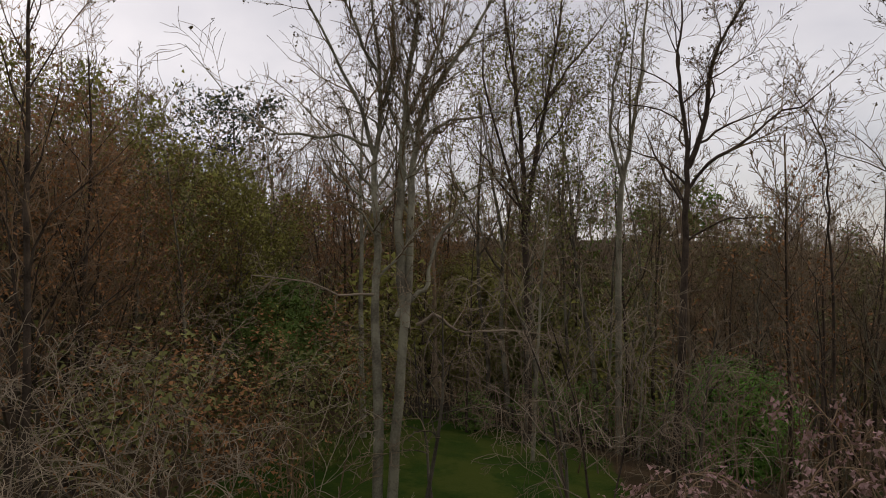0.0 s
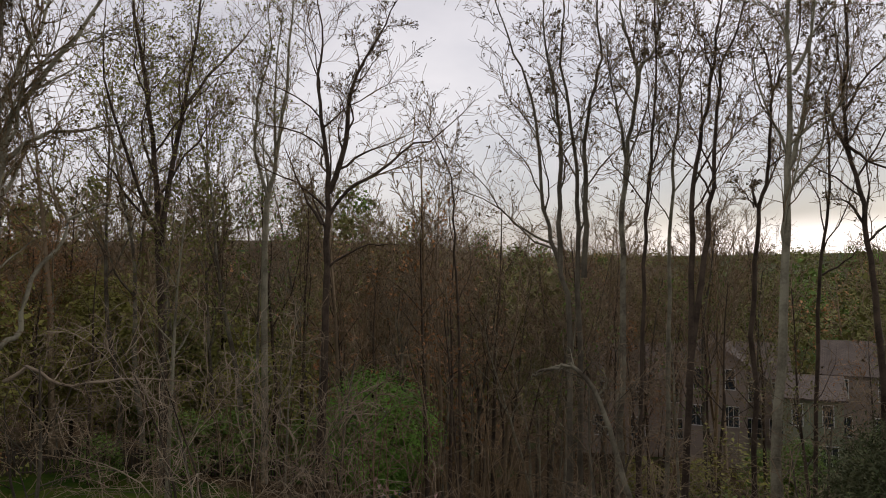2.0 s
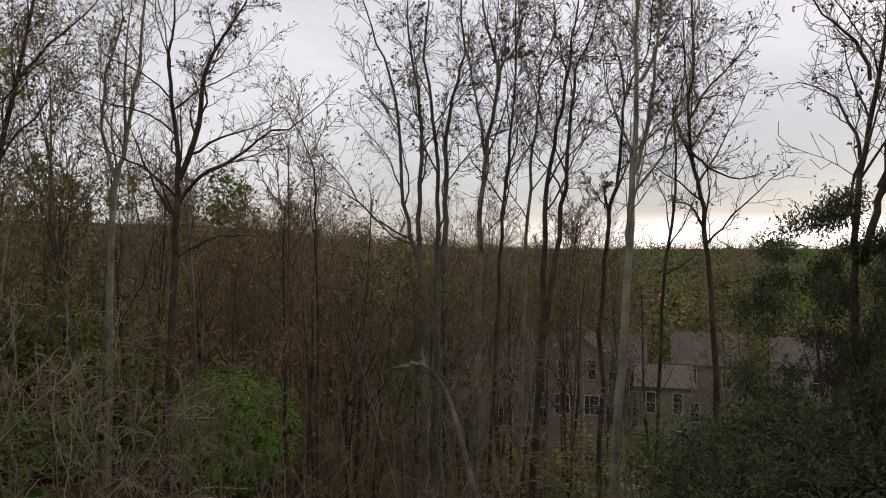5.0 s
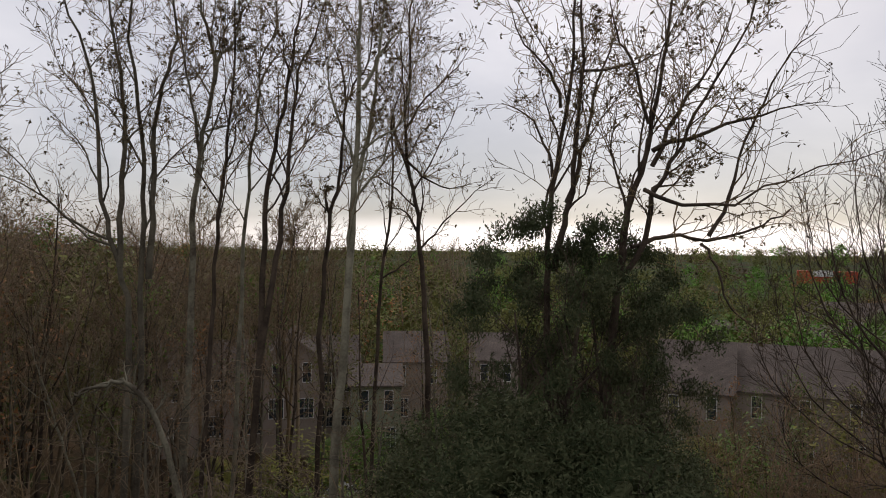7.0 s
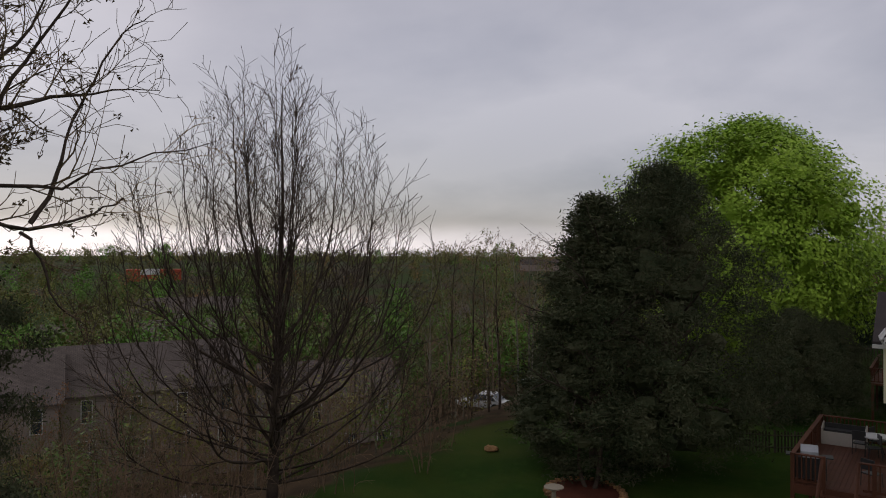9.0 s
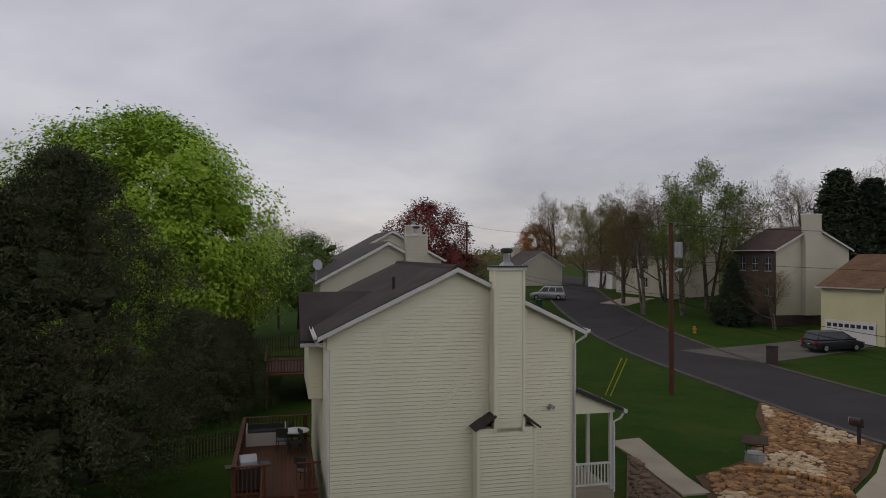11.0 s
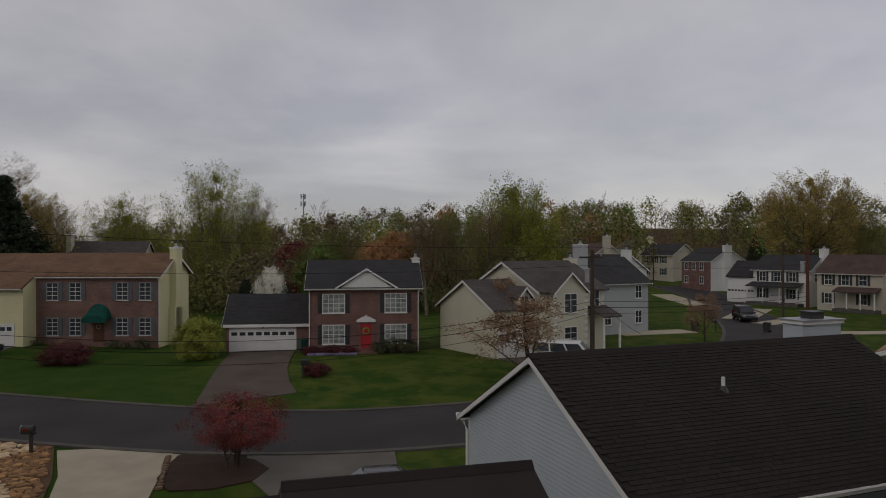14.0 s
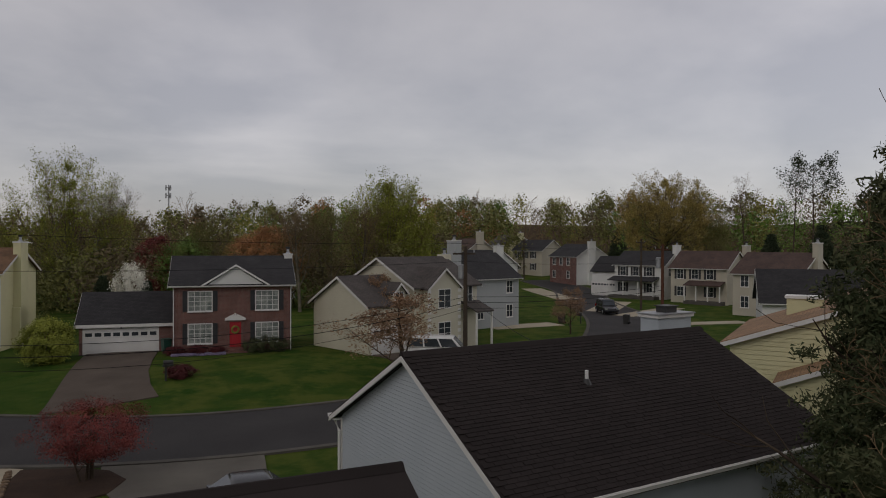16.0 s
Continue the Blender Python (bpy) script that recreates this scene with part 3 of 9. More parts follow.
def rake_trim(parent, mat, x0, x1, y0, y1, eave, ridge, along="x", over=0.35, ends=(0, 1), wide=0.2):
    """Barge boards under the roof's edge at the gable ends, one part each."""
    if along == "x":
        half, lo, hi, mid = (y1 - y0) / 2, x0 - over, x1 + over, (y0 + y1) / 2
    else:
        half, lo, hi, mid = (x1 - x0) / 2, y0 - over, y1 + over, (x0 + x1) / 2
    slope = (ridge - eave) / half
    low = eave - over * slope
    for e in ends:
        a = (hi - 0.03, hi + 0.025) if e else (lo - 0.025, lo + 0.03)
        for s in (-1, 1):
            ring = [(mid, ridge + 0.1), (mid + s * (half + over), low + 0.1), (mid + s * (half + over), low + 0.1 - wide), (mid, ridge + 0.1 - wide)]
            part("barge_board", Mesh().prism(ring, "x" if along == "x" else "y", *a), mat, parent)


def gutter(x0, x1, y, z, facing=-1):
    """An open trough along an eave."""
    ring = [(y, z), (y, z + 0.1), (y + facing * 0.02, z + 0.1), (y + facing * 0.03, z + 0.02), (y + facing * 0.1, z + 0.03), (y + facing * 0.12, z + 0.11), (y + facing * 0.14, z + 0.11), (y + facing * 0.11, z)]
    return Mesh().prism(ring, "x", x0, x1)


def window(parent, x, z, w, h, y=0.0, cols=2, rows=2, shutters=None, glass=None, face="front", sill=True, pane_label="", trim=None):
    """A framed window on the wall at y (front), or on the end wall at x = y (face 'left' or 'right')."""
    turn = {"front": lambda u, d, v: (u, y - d, v), "left": lambda u, d, v: (y - d, u, v), "right": lambda u, d, v: (y + d, u, v), "back": lambda u, d, v: (u, y + d, v)}[face]

    def bar(m, u0, d0, v0, u1, d1, v1):
        a, b = turn(u0, d0, v0), turn(u1, d1, v1)
        return m.box(*[min(p, q) for p, q in zip(a, b)], *[max(p, q) for p, q in zip(a, b)])

    win = thing("window", 0, 0, 0)
    win.parent = parent
    frame_mesh = Mesh()
    t = 0.07
    for u0, v0, u1, v1 in ((x - w / 2 - t, z - t, x - w / 2, z + h + t), (x + w / 2, z - t, x + w / 2 + t, z + h + t), (x - w / 2, z - t, x + w / 2, z), (x - w / 2, z + h, x + w / 2, z + h + t)):
        bar(frame_mesh, u0, 0, v0, u1, 0.06, v1)
    part("window_frame", frame_mesh, trim or TRIM, win)
    for k in range(1, cols):
        u = x - w / 2 + w * k / cols
        part("glazing_bar", bar(Mesh(), u - 0.02, 0, z, u + 0.02, 0.045, z + h), TRIM, win)
    for k in range(1, rows):
        v = z + h * k / rows
        part("glazing_bar", bar(Mesh(), x - w / 2, 0, v - 0.02, x + w / 2, 0.04, v + 0.02), TRIM, win)
    part("pane", bar(Mesh(), x - w / 2, -0.02, z, x + w / 2, 0.02, z + h), glass or GLASS, win, pane_label)
    if sill:
        part("sill", bar(Mesh(), x - w / 2 - 0.1, 0, z - t - 0.06, x + w / 2 + 0.1, 0.1, z - t), TRIM, win)
    if shutters:
        for s in (-1, 1):
            c = x + s * (w / 2 + t + 0.2)
            m = bar(Mesh(), c - 0.18, 0, z - t, c + 0.18, 0.05, z + h + t)
            for k in range(6):
                bar(m, c - 0.14, 0.05, z + h * (k + 0.15) / 6, c + 0.14, 0.065, z + h * (k + 0.75) / 6)
            part("shutter", m, shutters, win)
    return win


def garage_door(parent, x0, x1, z0, h, y, lights=8, mat=None):
    door = thing("garage_door", 0, 0, 0)
    door.parent = parent
    for k in range(4):
        part("panel", Mesh().box(x0, y - 0.06, z0 + h * k / 4 + 0.01, x1, y, z0 + h * (k + 1) / 4 - 0.01), mat or TRIM, door)
    for k in range(lights):
        c = x0 + (x1 - x0) * (k + 0.5) / lights
        d = (x1 - x0) / lights * 0.36
        part("pane", Mesh().box(c - d, y - 0.075, z0 + h * 0.8, c + d, y - 0.05, z0 + h * 0.94), GLASS, door)
    surround = Mesh().box(x0 - 0.14, y - 0.09, z0, x0, y, z0 + h + 0.14).box(x1, y - 0.09, z0, x1 + 0.14, y, z0 + h + 0.14).box(x0, y - 0.09, z0 + h, x1, y, z0 + h + 0.14)
    part("door_frame", surround, TRIM, door)
    return door


def flue(parent, x, y, z, r=0.16):
    pipe = part("flue", Mesh().tube([(x, y, z), (x, y, z + 0.06), (x, y, z + 0.14), (x, y, z + 0.4)], [r * 2.2, r * 2.0, r * 1.1, r * 1.1], 12), STEEL, parent, "metal chimney flue")
    part("cap", Mesh().tube([(x, y, z + 0.42), (x, y, z + 0.46), (x, y, z + 0.56), (x, y, z + 0.6)], [r * 1.3, r * 1.9, r * 1.9, r * 1.2], 12), BLACK_METAL, pipe)


def house_at(x, y, z, az, label, category="house", group="houses along the street"):
    """az: the bearing of the house's own x axis, to the right of who faces its front."""
    return thing("house", x, y, z, 90 - az, label, category, group)


def simple_house(x, y, z, az, w, d, eave, ridge, wall, roof, label, along="x", chimney=None, windows=(), garage=None, porch=None, end_windows=(), end="right", foundation=True, front=None, group="houses along the street", shutters=None):
    """A two-storey house with gable roof, trim, windows, and where it has them a chimney, garage wing and porch."""
    h = house_at(x, y, z, az, label, group=group)
    part("wall", gable_walls(0, w, 0, d, -1.2, eave, ridge, along), wall, h)
    part("roof", gable_roof(0, w, 0, d, eave, ridge, along), roof, h)
    rake_trim(h, TRIM, 0, w, 0, d, eave, ridge, along)
    if front:
        part("front_wall", Mesh().box(0.0, -0.1, -1.2, w, 0.0, eave - 0.05), front, h)
    if along == "x":
        slope = (ridge - eave) / (d / 2)
        part("gutter", gutter(-0.3, w + 0.3, -0.35, eave - 0.35 * slope), TRIM, h)
    for wx, wz, ww, wh in windows:
        window(h, wx, wz, ww, wh, -0.1 if front else 0.0, 2, 2, shutters, trim=SHUTTER_GREY if front is BRICK_DARK else None)
    for wy, wz, ww, wh in end_windows:
        window(h, wy, wz, ww, wh, w if end == "right" else 0.0, 1, 2, None, None, end)
    if chimney:
        side, cy, cw, top = chimney
        x0, x1 = (w, w + 0.7) if side == "right" else (-0.7, 0)
        c = part("chimney", Mesh().box(x0, cy - cw / 2, -1.2, x1, cy + cw / 2, top), wall, h)
        part("chimney_trim", Mesh().box(x0 - 0.05, cy - cw / 2 - 0.05, top, x1 + 0.05, cy + cw / 2 + 0.05, top + 0.1), TRIM, c)
        flue(h, (x0 + x1) / 2, cy, top + 0.1, 0.13)
    if garage:
        gx0, gx1, gy0, gy1, ge, gr = garage
        part("garage_wall", gable_walls(gx0, gx1, gy0, gy1, -1.2, ge, gr), wall, h)
        part("garage_roof", gable_roof(gx0, gx1, gy0, gy1, ge, gr, "x", 0.3), roof, h)
        rake_trim(h, TRIM, gx0, gx1, gy0, gy1, ge, gr, "x", 0.3)
        garage_door(h, (gx0 + gx1) / 2 - 2.3, (gx0 + gx1) / 2 + 2.3, 0.0, 2.1, gy0)
    if porch:
        px0, px1, depth, pz = porch
        part("porch_roof", Mesh().prism([(-depth, pz - 0.6), (0, pz), (0, pz + 0.12), (-depth, pz - 0.46)], "x", px0, px1), roof, h)
        part("porch_floor", Mesh().box(px0, -depth + 0.1, -0.6, px1, -0.1, 0.25), KERB, h)
        n = 4
        for k in range(n):
            u = px0 + 0.15 + (px1 - px0 - 0.3) * k / (n - 1)
            part("porch_post", Mesh().box(u - 0.07, -depth + 0.15, 0.25, u + 0.07, -depth + 0.29, pz - 0.55), TRIM, h)
    return h


def lap_boards(parent, d, z0, eave, ridge, mat, x=0.0, out=-1, step=0.2, gaps=(), inset=0.1, turned=False, start=0.0):
    """Boards across a gable end on the plane x, or on the plane y where turned, each cut to the roof's slope and lapped over the next."""
    z = z0
    while z < ridge - 0.05:
        top = min(z + step, ridge)
        spans = []
        if z < eave:
            spans = [(inset, d - inset)]
        else:
            cut = d / 2 * (z - eave) / (ridge - eave)
            spans = [(cut + 0.02, d - cut - 0.02)]
        for g0, g1, gz0, gz1 in gaps:
            if gz0 <= z < gz1:
                spans = [s for a, b in spans for s in ((a, min(b, g0)), (max(a, g1), b)) if s[1] - s[0] > 0.05]
        for a, b in spans:
            ta = a if top < eave else max(a, d / 2 * (top - eave) / (ridge - eave))
            tb = b if top < eave else min(b, d - d / 2 * (top - eave) / (ridge - eave))
            if tb - ta < 0.02:
                ta = tb = (a + b) / 2
            lo, hi = x + out * 0.03, x + out * 0.016
            foot = z + 0.1 * step
            vs = [(x, a, foot), (x, b, foot), (x, tb, top), (x, ta, top), (lo, a, foot), (lo, b, foot), (hi, tb, top), (hi, ta, top)]
            vs = [(v + start, u, w) for u, v, w in vs] if turned else vs
            part("siding_board", Mesh().add(vs, [(4, 5, 6, 7), (0, 1, 5, 4), (1, 2, 6, 5), (3, 0, 4, 7), (2, 3, 7, 6)]), mat, parent)
        z += step


# the red brick house with the red door
brick_house = house_at(-2.65, -56.2, 0.25, 285.5, "red brick two-storey house with black shutters, white pediment and red door")
part("wall", gable_walls(0, 9.2, 0, 8.2, -1.0, 5.65, 7.75), BRICK_RED, brick_house)
part("roof", gable_roof(0, 9.2, 0, 8.2, 5.65, 7.75), ROOF_BLACK, brick_house)
rake_trim(brick_house, TRIM, 0, 9.2, 0, 8.2, 5.65, 7.75)
part("gutter", gutter(-0.35, 9.55, -0.33, 5.45), TRIM, brick_house)
part("fascia", Mesh().box(-0.3, -0.05, 5.4, 9.5, -0.01, 5.62), TRIM, brick_house)
for gx in (0.0, 9.1):
    part("downpipe", Mesh().tube([(gx + 0.05, -0.36, 5.45), (gx + 0.05, -0.1, 5.2), (gx + 0.05, -0.08, -0.2)], 0.045, 6), TRIM, brick_house)
pediment = part("pediment", Mesh().prism([(2.5, 5.55), (7.1, 5.55), (4.8, 7.05)], "y", -0.28, 1.5), LAP_WHITE, brick_house, "white clapboard gable")
part("pediment_roof", gable_roof(2.3, 7.3, -0.35, 3.4, 5.6, 7.15, "y", 0.15, 0.1), ROOF_BLACK, brick_house)
rake_trim(brick_house, TRIM, 2.3, 7.3, -0.35, 3.4, 5.6, 7.15, "y", 0.15, (0,), 0.16)
for wx in (2.05, 7.25):
    for wz in (0.95, 3.55):
        window(brick_house, wx, wz, 1.75, 1.5, 0.0, 4, 4, SHUTTER, CURTAIN)
door = thing("front_door", 0, 0, 0)
door.parent = brick_house
part("leaf", Mesh().box(4.3, -0.04, 0.55, 5.2, 0.0, 2.6), RED_DOOR, door, "glossy red panelled door")
for k in range(6):
    part("panel", Mesh().box(4.4 + 0.4 * (k % 2), -0.06, 0.68 + 0.62 * (k // 2), 4.72 + 0.4 * (k % 2), -0.03, 1.18 + 0.62 * (k // 2)), RED_DOOR, door)
part("door_frame", Mesh().box(4.12, -0.1, 0.5, 4.3, 0.0, 2.75).box(5.2, -0.1, 0.5, 5.38, 0.0, 2.75).box(4.12, -0.1, 2.6, 5.38, 0.0, 2.78), BRICK_RED, door)
part("door_pediment", Mesh().box(3.95, -0.22, 2.72, 5.55, 0.0, 2.9).prism([(4.0, 2.9), (5.5, 2.9), (5.1, 3.12), (4.86, 3.2), (4.86, 3.1), (4.64, 3.1), (4.64, 3.2), (4.4, 3.12)], "y", -0.2, 0.0).box(4.68, -0.16, 2.9, 4.82, -0.02, 3.3), TRIM, door, "white broken pediment over the door")
wreath = Mesh()
for k in range(14):
    a = 2 * math.pi * k / 14
    wreath.ball((4.75 + 0.26 * math.cos(a), -0.1, 1.95 + 0.26 * math.sin(a)), 0.085, 4, 6, 1, 0.3, k)
part("wreath", wreath, LEAF_YELLOW, door, "round yellow dried wreath")
for k in range(3):
    part("step", Mesh().box(3.9 - 0.1 * k, -0.9 - 0.32 * k, -0.4, 5.6 + 0.1 * k, -0.58 - 0.32 * k, 0.48 - 0.17 * k) if k else Mesh().box(3.9, -0.9, -0.4, 5.6, 0.0, 0.5), BRICK_RED, brick_house)
bc = part("chimney", Mesh().box(8.9, 3.6, 5.0, 9.6, 4.6, 7.95), LAP_WHITE, brick_house, "white clapboard chimney")
part("chimney_trim", Mesh().box(8.85, 3.55, 7.95, 9.65, 4.65, 8.05), TRIM, bc)
flue(brick_house, 9.25, 4.1, 8.05, 0.11)
part("garage_wall", gable_walls(-7.0, 0.0, 1.6, 7.6, -1.0, 2.55, 4.75), LAP_WHITE, brick_house)
part("garage_roof", gable_roof(-7.0, -0.05, 1.6, 7.6, 2.55, 4.75, "x", 0.3), ROOF_BLACK, brick_house)
rake_trim(brick_house, TRIM, -7.0, -0.05, 1.6, 7.6, 2.55, 4.75, "x", 0.3, (0,))
part("garage_fascia", Mesh().box(-7.2, 1.26, 2.25, -0.05, 1.3, 2.5), TRIM, brick_house)
part("garage_pier", Mesh().box(-1.15, 1.5, -1.0, 0.0, 1.6, 2.4), BRICK_RED, brick_house)
part("garage_pier", Mesh().box(-7.0, 1.5, -1.0, -6.75, 1.6, 2.4), BRICK_RED, brick_house)
garage_door(brick_house, -6.65, -1.25, -0.1, 2.05, 1.6, 8)
part("wall_lamp", Mesh().box(-4.0, 1.45, 2.15, -3.88, 1.6, 2.35), BLACK_METAL, brick_house)

# the yellow-sided house with a brick front and brown roof
yellow = house_at(19.3, -72.0, 0.3, 291.5, "pale yellow clapboard house with brick front, brown roof and green awning")
YE, YR = 6.45, 8.35
ym = (YR - YE) / 4
part("wall", gable_walls(0, 11.2, 0, 8.0, -1.5, YE, YR), LAP_YELLOW, yellow)
part("front_wall", Mesh().box(0, -0.12, -1.5, 11.2, 0.0, YE - 0.1), BRICK_PINK, yellow, "weathered brick front")
part("roof", gable_roof(0.35, 11.2, 0, 8.0, YE, YR), ROOF_BROWN, yellow)
rake_trim(yellow, TRIM, 0, 11.2, 0, 8.0, YE, YR, "x", 0.35, (1,))
part("gutter", gutter(0.0, 11.5, -0.36, YE - 0.27), TRIM, yellow)
part("garage_wall", Mesh().prism([(-2.2, -1.5), (7.98, -1.5), (7.98, YE - 0.05), (4.0, YR - 0.1), (-2.2, YR - ym * 6.2 - 0.1)], "x", -6.2, 0.0), LAP_YELLOW, yellow)
part("garage_roof", Mesh().prism([(-2.6, YR - ym * 6.6), (4.0, YR), (8.35, YR - ym * 4.35), (8.35, YR - ym * 4.35 + 0.12), (4.0, YR + 0.12), (-2.6, YR - ym * 6.6 + 0.12)], "x", -6.5, 0.0), ROOF_BROWN, yellow)
part("garage_gutter", gutter(-6.5, 0.0, -2.6, YR - ym * 6.6), TRIM, yellow)
garage_door(yellow, -5.6, -0.9, -0.4, 2.45, -2.2, 8)
for wz in (0.95, 4.2):
    for wx in (1.5, 3.6, 7.9, 10.0):
        window(yellow, wx, wz, 0.95, 1.5, -0.12, 2, 4, SHUTTER_GREY, trim=FRAME_GREY)
yd = thing("front_door", 0, 0, 0)
yd.parent = yellow
part("leaf", Mesh().box(5.25, -0.17, 0.3, 6.25, -0.12, 2.35), BROWN_DOOR, yd)
part("wreath", Mesh().tube([(5.75 + 0.2 * math.cos(a * 0.52), -0.22, 1.7 + 0.2 * math.sin(a * 0.52)) for a in range(13)], 0.05, 6), PINK_BLOSSOM, yd)
awn = Mesh()
for k in range(8):
    a0, a1 = math.pi * k / 8, math.pi * (k + 1) / 8
    c = [(5.75 - 1.15 * math.cos(a), -0.12 - 0.0, 2.55 + 1.25 * math.sin(a)) for a in (a0, a1)]
    o = [(5.75 - 1.15 * math.cos(a), -1.2, 2.35 + 0.45 * math.sin(a)) for a in (a0, a1)]
    awn.add([c[0], c[1], o[1], o[0]], [(0, 1, 2, 3)])
    awn.add([o[0], o[1], (o[1][0], -1.2, 2.15), (o[0][0], -1.2, 2.15)], [(0, 1, 2, 3)])
part("awning", awn, AWNING, yellow, "domed green canvas awning over the door")
lap_boards(yellow, 8.0, -1.0, YE, YR, LAP_YELLOW, x=11.2, out=1, gaps=((2.7, 4.3, 3.2, 9.0), (2.4, 4.6, -3.0, 3.2)))
part("fan_vent", Mesh().tube([(5.75, -0.16, 4.9), (5.75, -0.1, 4.9)], 0.33, 12), BRICK_RED, yellow)
yc = part("chimney", Mesh().box(11.2, 2.7, -1.5, 11.85, 4.3, 8.9).box(11.2, 2.4, -1.5, 11.85, 4.6, 3.2), LAP_YELLOW, yellow)
part("chimney_trim", Mesh().box(11.15, 2.65, 8.9, 11.9, 4.35, 9.02), TRIM, yc)
flue(yellow, 11.5, 3.5, 9.02, 0.1)
part("shoulder_cap", Mesh().prism([(2.35, 3.15), (2.72, 3.6), (2.72, 3.7), (2.3, 3.2)], "x", 11.2, 10.9), ROOF_BROWN, yellow)
part("end_downpipe", Mesh().tube([(11.23, -0.3, 6.1), (11.23, -0.05, 5.8), (11.23, -0.05, 0.0)], 0.05, 6), TRIM, yellow)
part("crawl_door", Mesh().box(11.2, 6.0, -0.3, 11.26, 6.9, 0.5), TRIM, yellow)


# the neighbouring house seen end on, with its lapped boards one by one
def shingle_roof(parent, x0, x1, eave_y, eave_z, ridge_y, ridge_z, mat, name="shingle", first=300, seed=3, step=0.145, tab=0.32):
    """Courses of overlapping tabs up one slope; the first few hundred as pieces, the rest joined."""
    rnd = random.Random(seed)
    dy, dz = ridge_y - eave_y, ridge_z - eave_z
    run = math.hypot(dy, dz)
    u, n = np.array((0, dy / run, dz / run)), np.array((0, -dz / run * (1 if dy > 0 else -1), abs(dy) / run))
    shared = []
    for k in range(6):
        w, t = tab - 0.012, 0.012 + 0.004 * (k % 3)
        sk = rnd.uniform(-0.006, 0.006)
        vs = [np.array((a, 0, 0)) + u * b + n * c for a, b, c in ((0, 0, t + 0.014), (w, sk, t + 0.014), (w, step * 1.25, 0.012), (0, step * 1.25, 0.012), (0, 0, 0.0), (w, sk, 0.0))]
        shared.append(Mesh().add(vs, [(0, 1, 2, 3), (4, 5, 1, 0), (5, 2, 1), (4, 0, 3)]))
    rows = int(run / step)
    rest, count = Mesh(), 0
    datas = [s.data(name, mat) for s in shared]
    for r in range(rows):
        off = (r % 2) * tab / 2 + rnd.uniform(-0.03, 0.03)
        for c in range(int((x1 - x0 - off) / tab)):
            base = np.array((x0 + off + c * tab, eave_y, eave_z)) + u * (r * step) + n * 0.003
            k = rnd.randrange(6)
            if count < first:
                ob = new(name, datas[k])
                ob.parent = parent
                ob.location = base
                count += 1
            else:
                rest.add([np.array(v) + base for v in shared[k].v], shared[k].f)
    if rest.v:
        tagged(part("shingle_courses", rest, mat, parent), kind="stuff")


cream = house_at(20.0, -18.05, 0.2, 124.8, "cream vinyl-sided two-storey house with broad outside chimney and back deck")
CE, CR, CD, CW = 5.95, 8.02, 8.62, 12.0
part("wall", gable_walls(0, CW, 0, CD, -3.0, CE, CR), SIDING_CREAM, cream)
part("roof", gable_roof(0, CW, 0, CD, CE, CR, "x", 0.32), SHINGLE_GREY, cream)
rake_trim(cream, TRIM, 0, CW, 0, CD, CE, CR, "x", 0.32, (0, 1), 0.15)
part("front_gutter", gutter(-0.3, CW + 0.3, -0.34, CE - 0.12), TRIM, cream)
part("back_gutter", gutter(-0.3, CW + 0.3, CD + 0.34, CE - 0.12, 1), TRIM, cream)
for y0, y1 in ((0.0, 0.1), (CD - 0.1, CD)):
    part("corner_board", Mesh().box(-0.05, y0, -3.0, 0.06, y1, CE), SIDING_CREAM, cream)
part("downpipe", Mesh().tube([(-0.12, -0.42, CE - 0.12), (-0.12, -0.36, CE - 0.25), (-0.12, 0.05, CE - 0.5), (-0.12, 0.06, 0.0)], 0.05, 6), TRIM, cream)
part("downpipe", Mesh().tube([(-0.12, CD + 0.42, CE - 0.12), (-0.12, CD + 0.36, CE - 0.25), (-0.12, CD - 0.03, CE - 0.5), (-0.12, CD - 0.05, -2.0)], 0.05, 6), TRIM, cream)
U0, U1, L0, L1, CX, CT = 2.1, 3.12, 1.7, 3.72, -0.62, 8.02  # chimney: upper and lower shaft, depth, top
LAP = 0.13  # height of one course of vinyl
lap_boards(cream, CD, -2.2, CE, CR, SIDING_CREAM, step=LAP, gaps=((U0, U1, 2.9, 9.0), (L0, L1, -3.0, 2.9)))
chim = part("chimney", Mesh().box(CX, U0, 2.5, 0, U1, CT).box(CX, L0, -3.0, 0, L1, 2.75), SIDING_CREAM, cream)
for z0, courses, y0, y1 in ((2.95, 39, U0, U1), (-2.2, 37, L0, L1)):
    for k in range(courses):
        z, top = z0 + LAP * k + 0.013, z0 + LAP * (k + 1)
        part("siding_board", Mesh().prism([(CX - 0.03, z), (CX, z), (CX, top), (CX - 0.016, top)], "y", y0 + 0.06, y1 - 0.06), SIDING_CREAM, chim)
        part("siding_board", Mesh().prism([(y1, z), (y1 + 0.03, z), (y1 + 0.016, top), (y1, top)], "x", CX + 0.05, -0.05), SIDING_CREAM, chim)
for y0 in (U0 - 0.03, U1 - 0.06):
    part("corner_board", Mesh().box(CX - 0.05, y0, 2.6, CX + 0.05, y0 + 0.09, CT), SIDING_CREAM, chim)
for y0 in (L0 - 0.03, L1 - 0.06):
    part("corner_board", Mesh().box(CX - 0.05, y0, -3.0, CX + 0.05, y0 + 0.09, 2.72), SIDING_CREAM, chim)
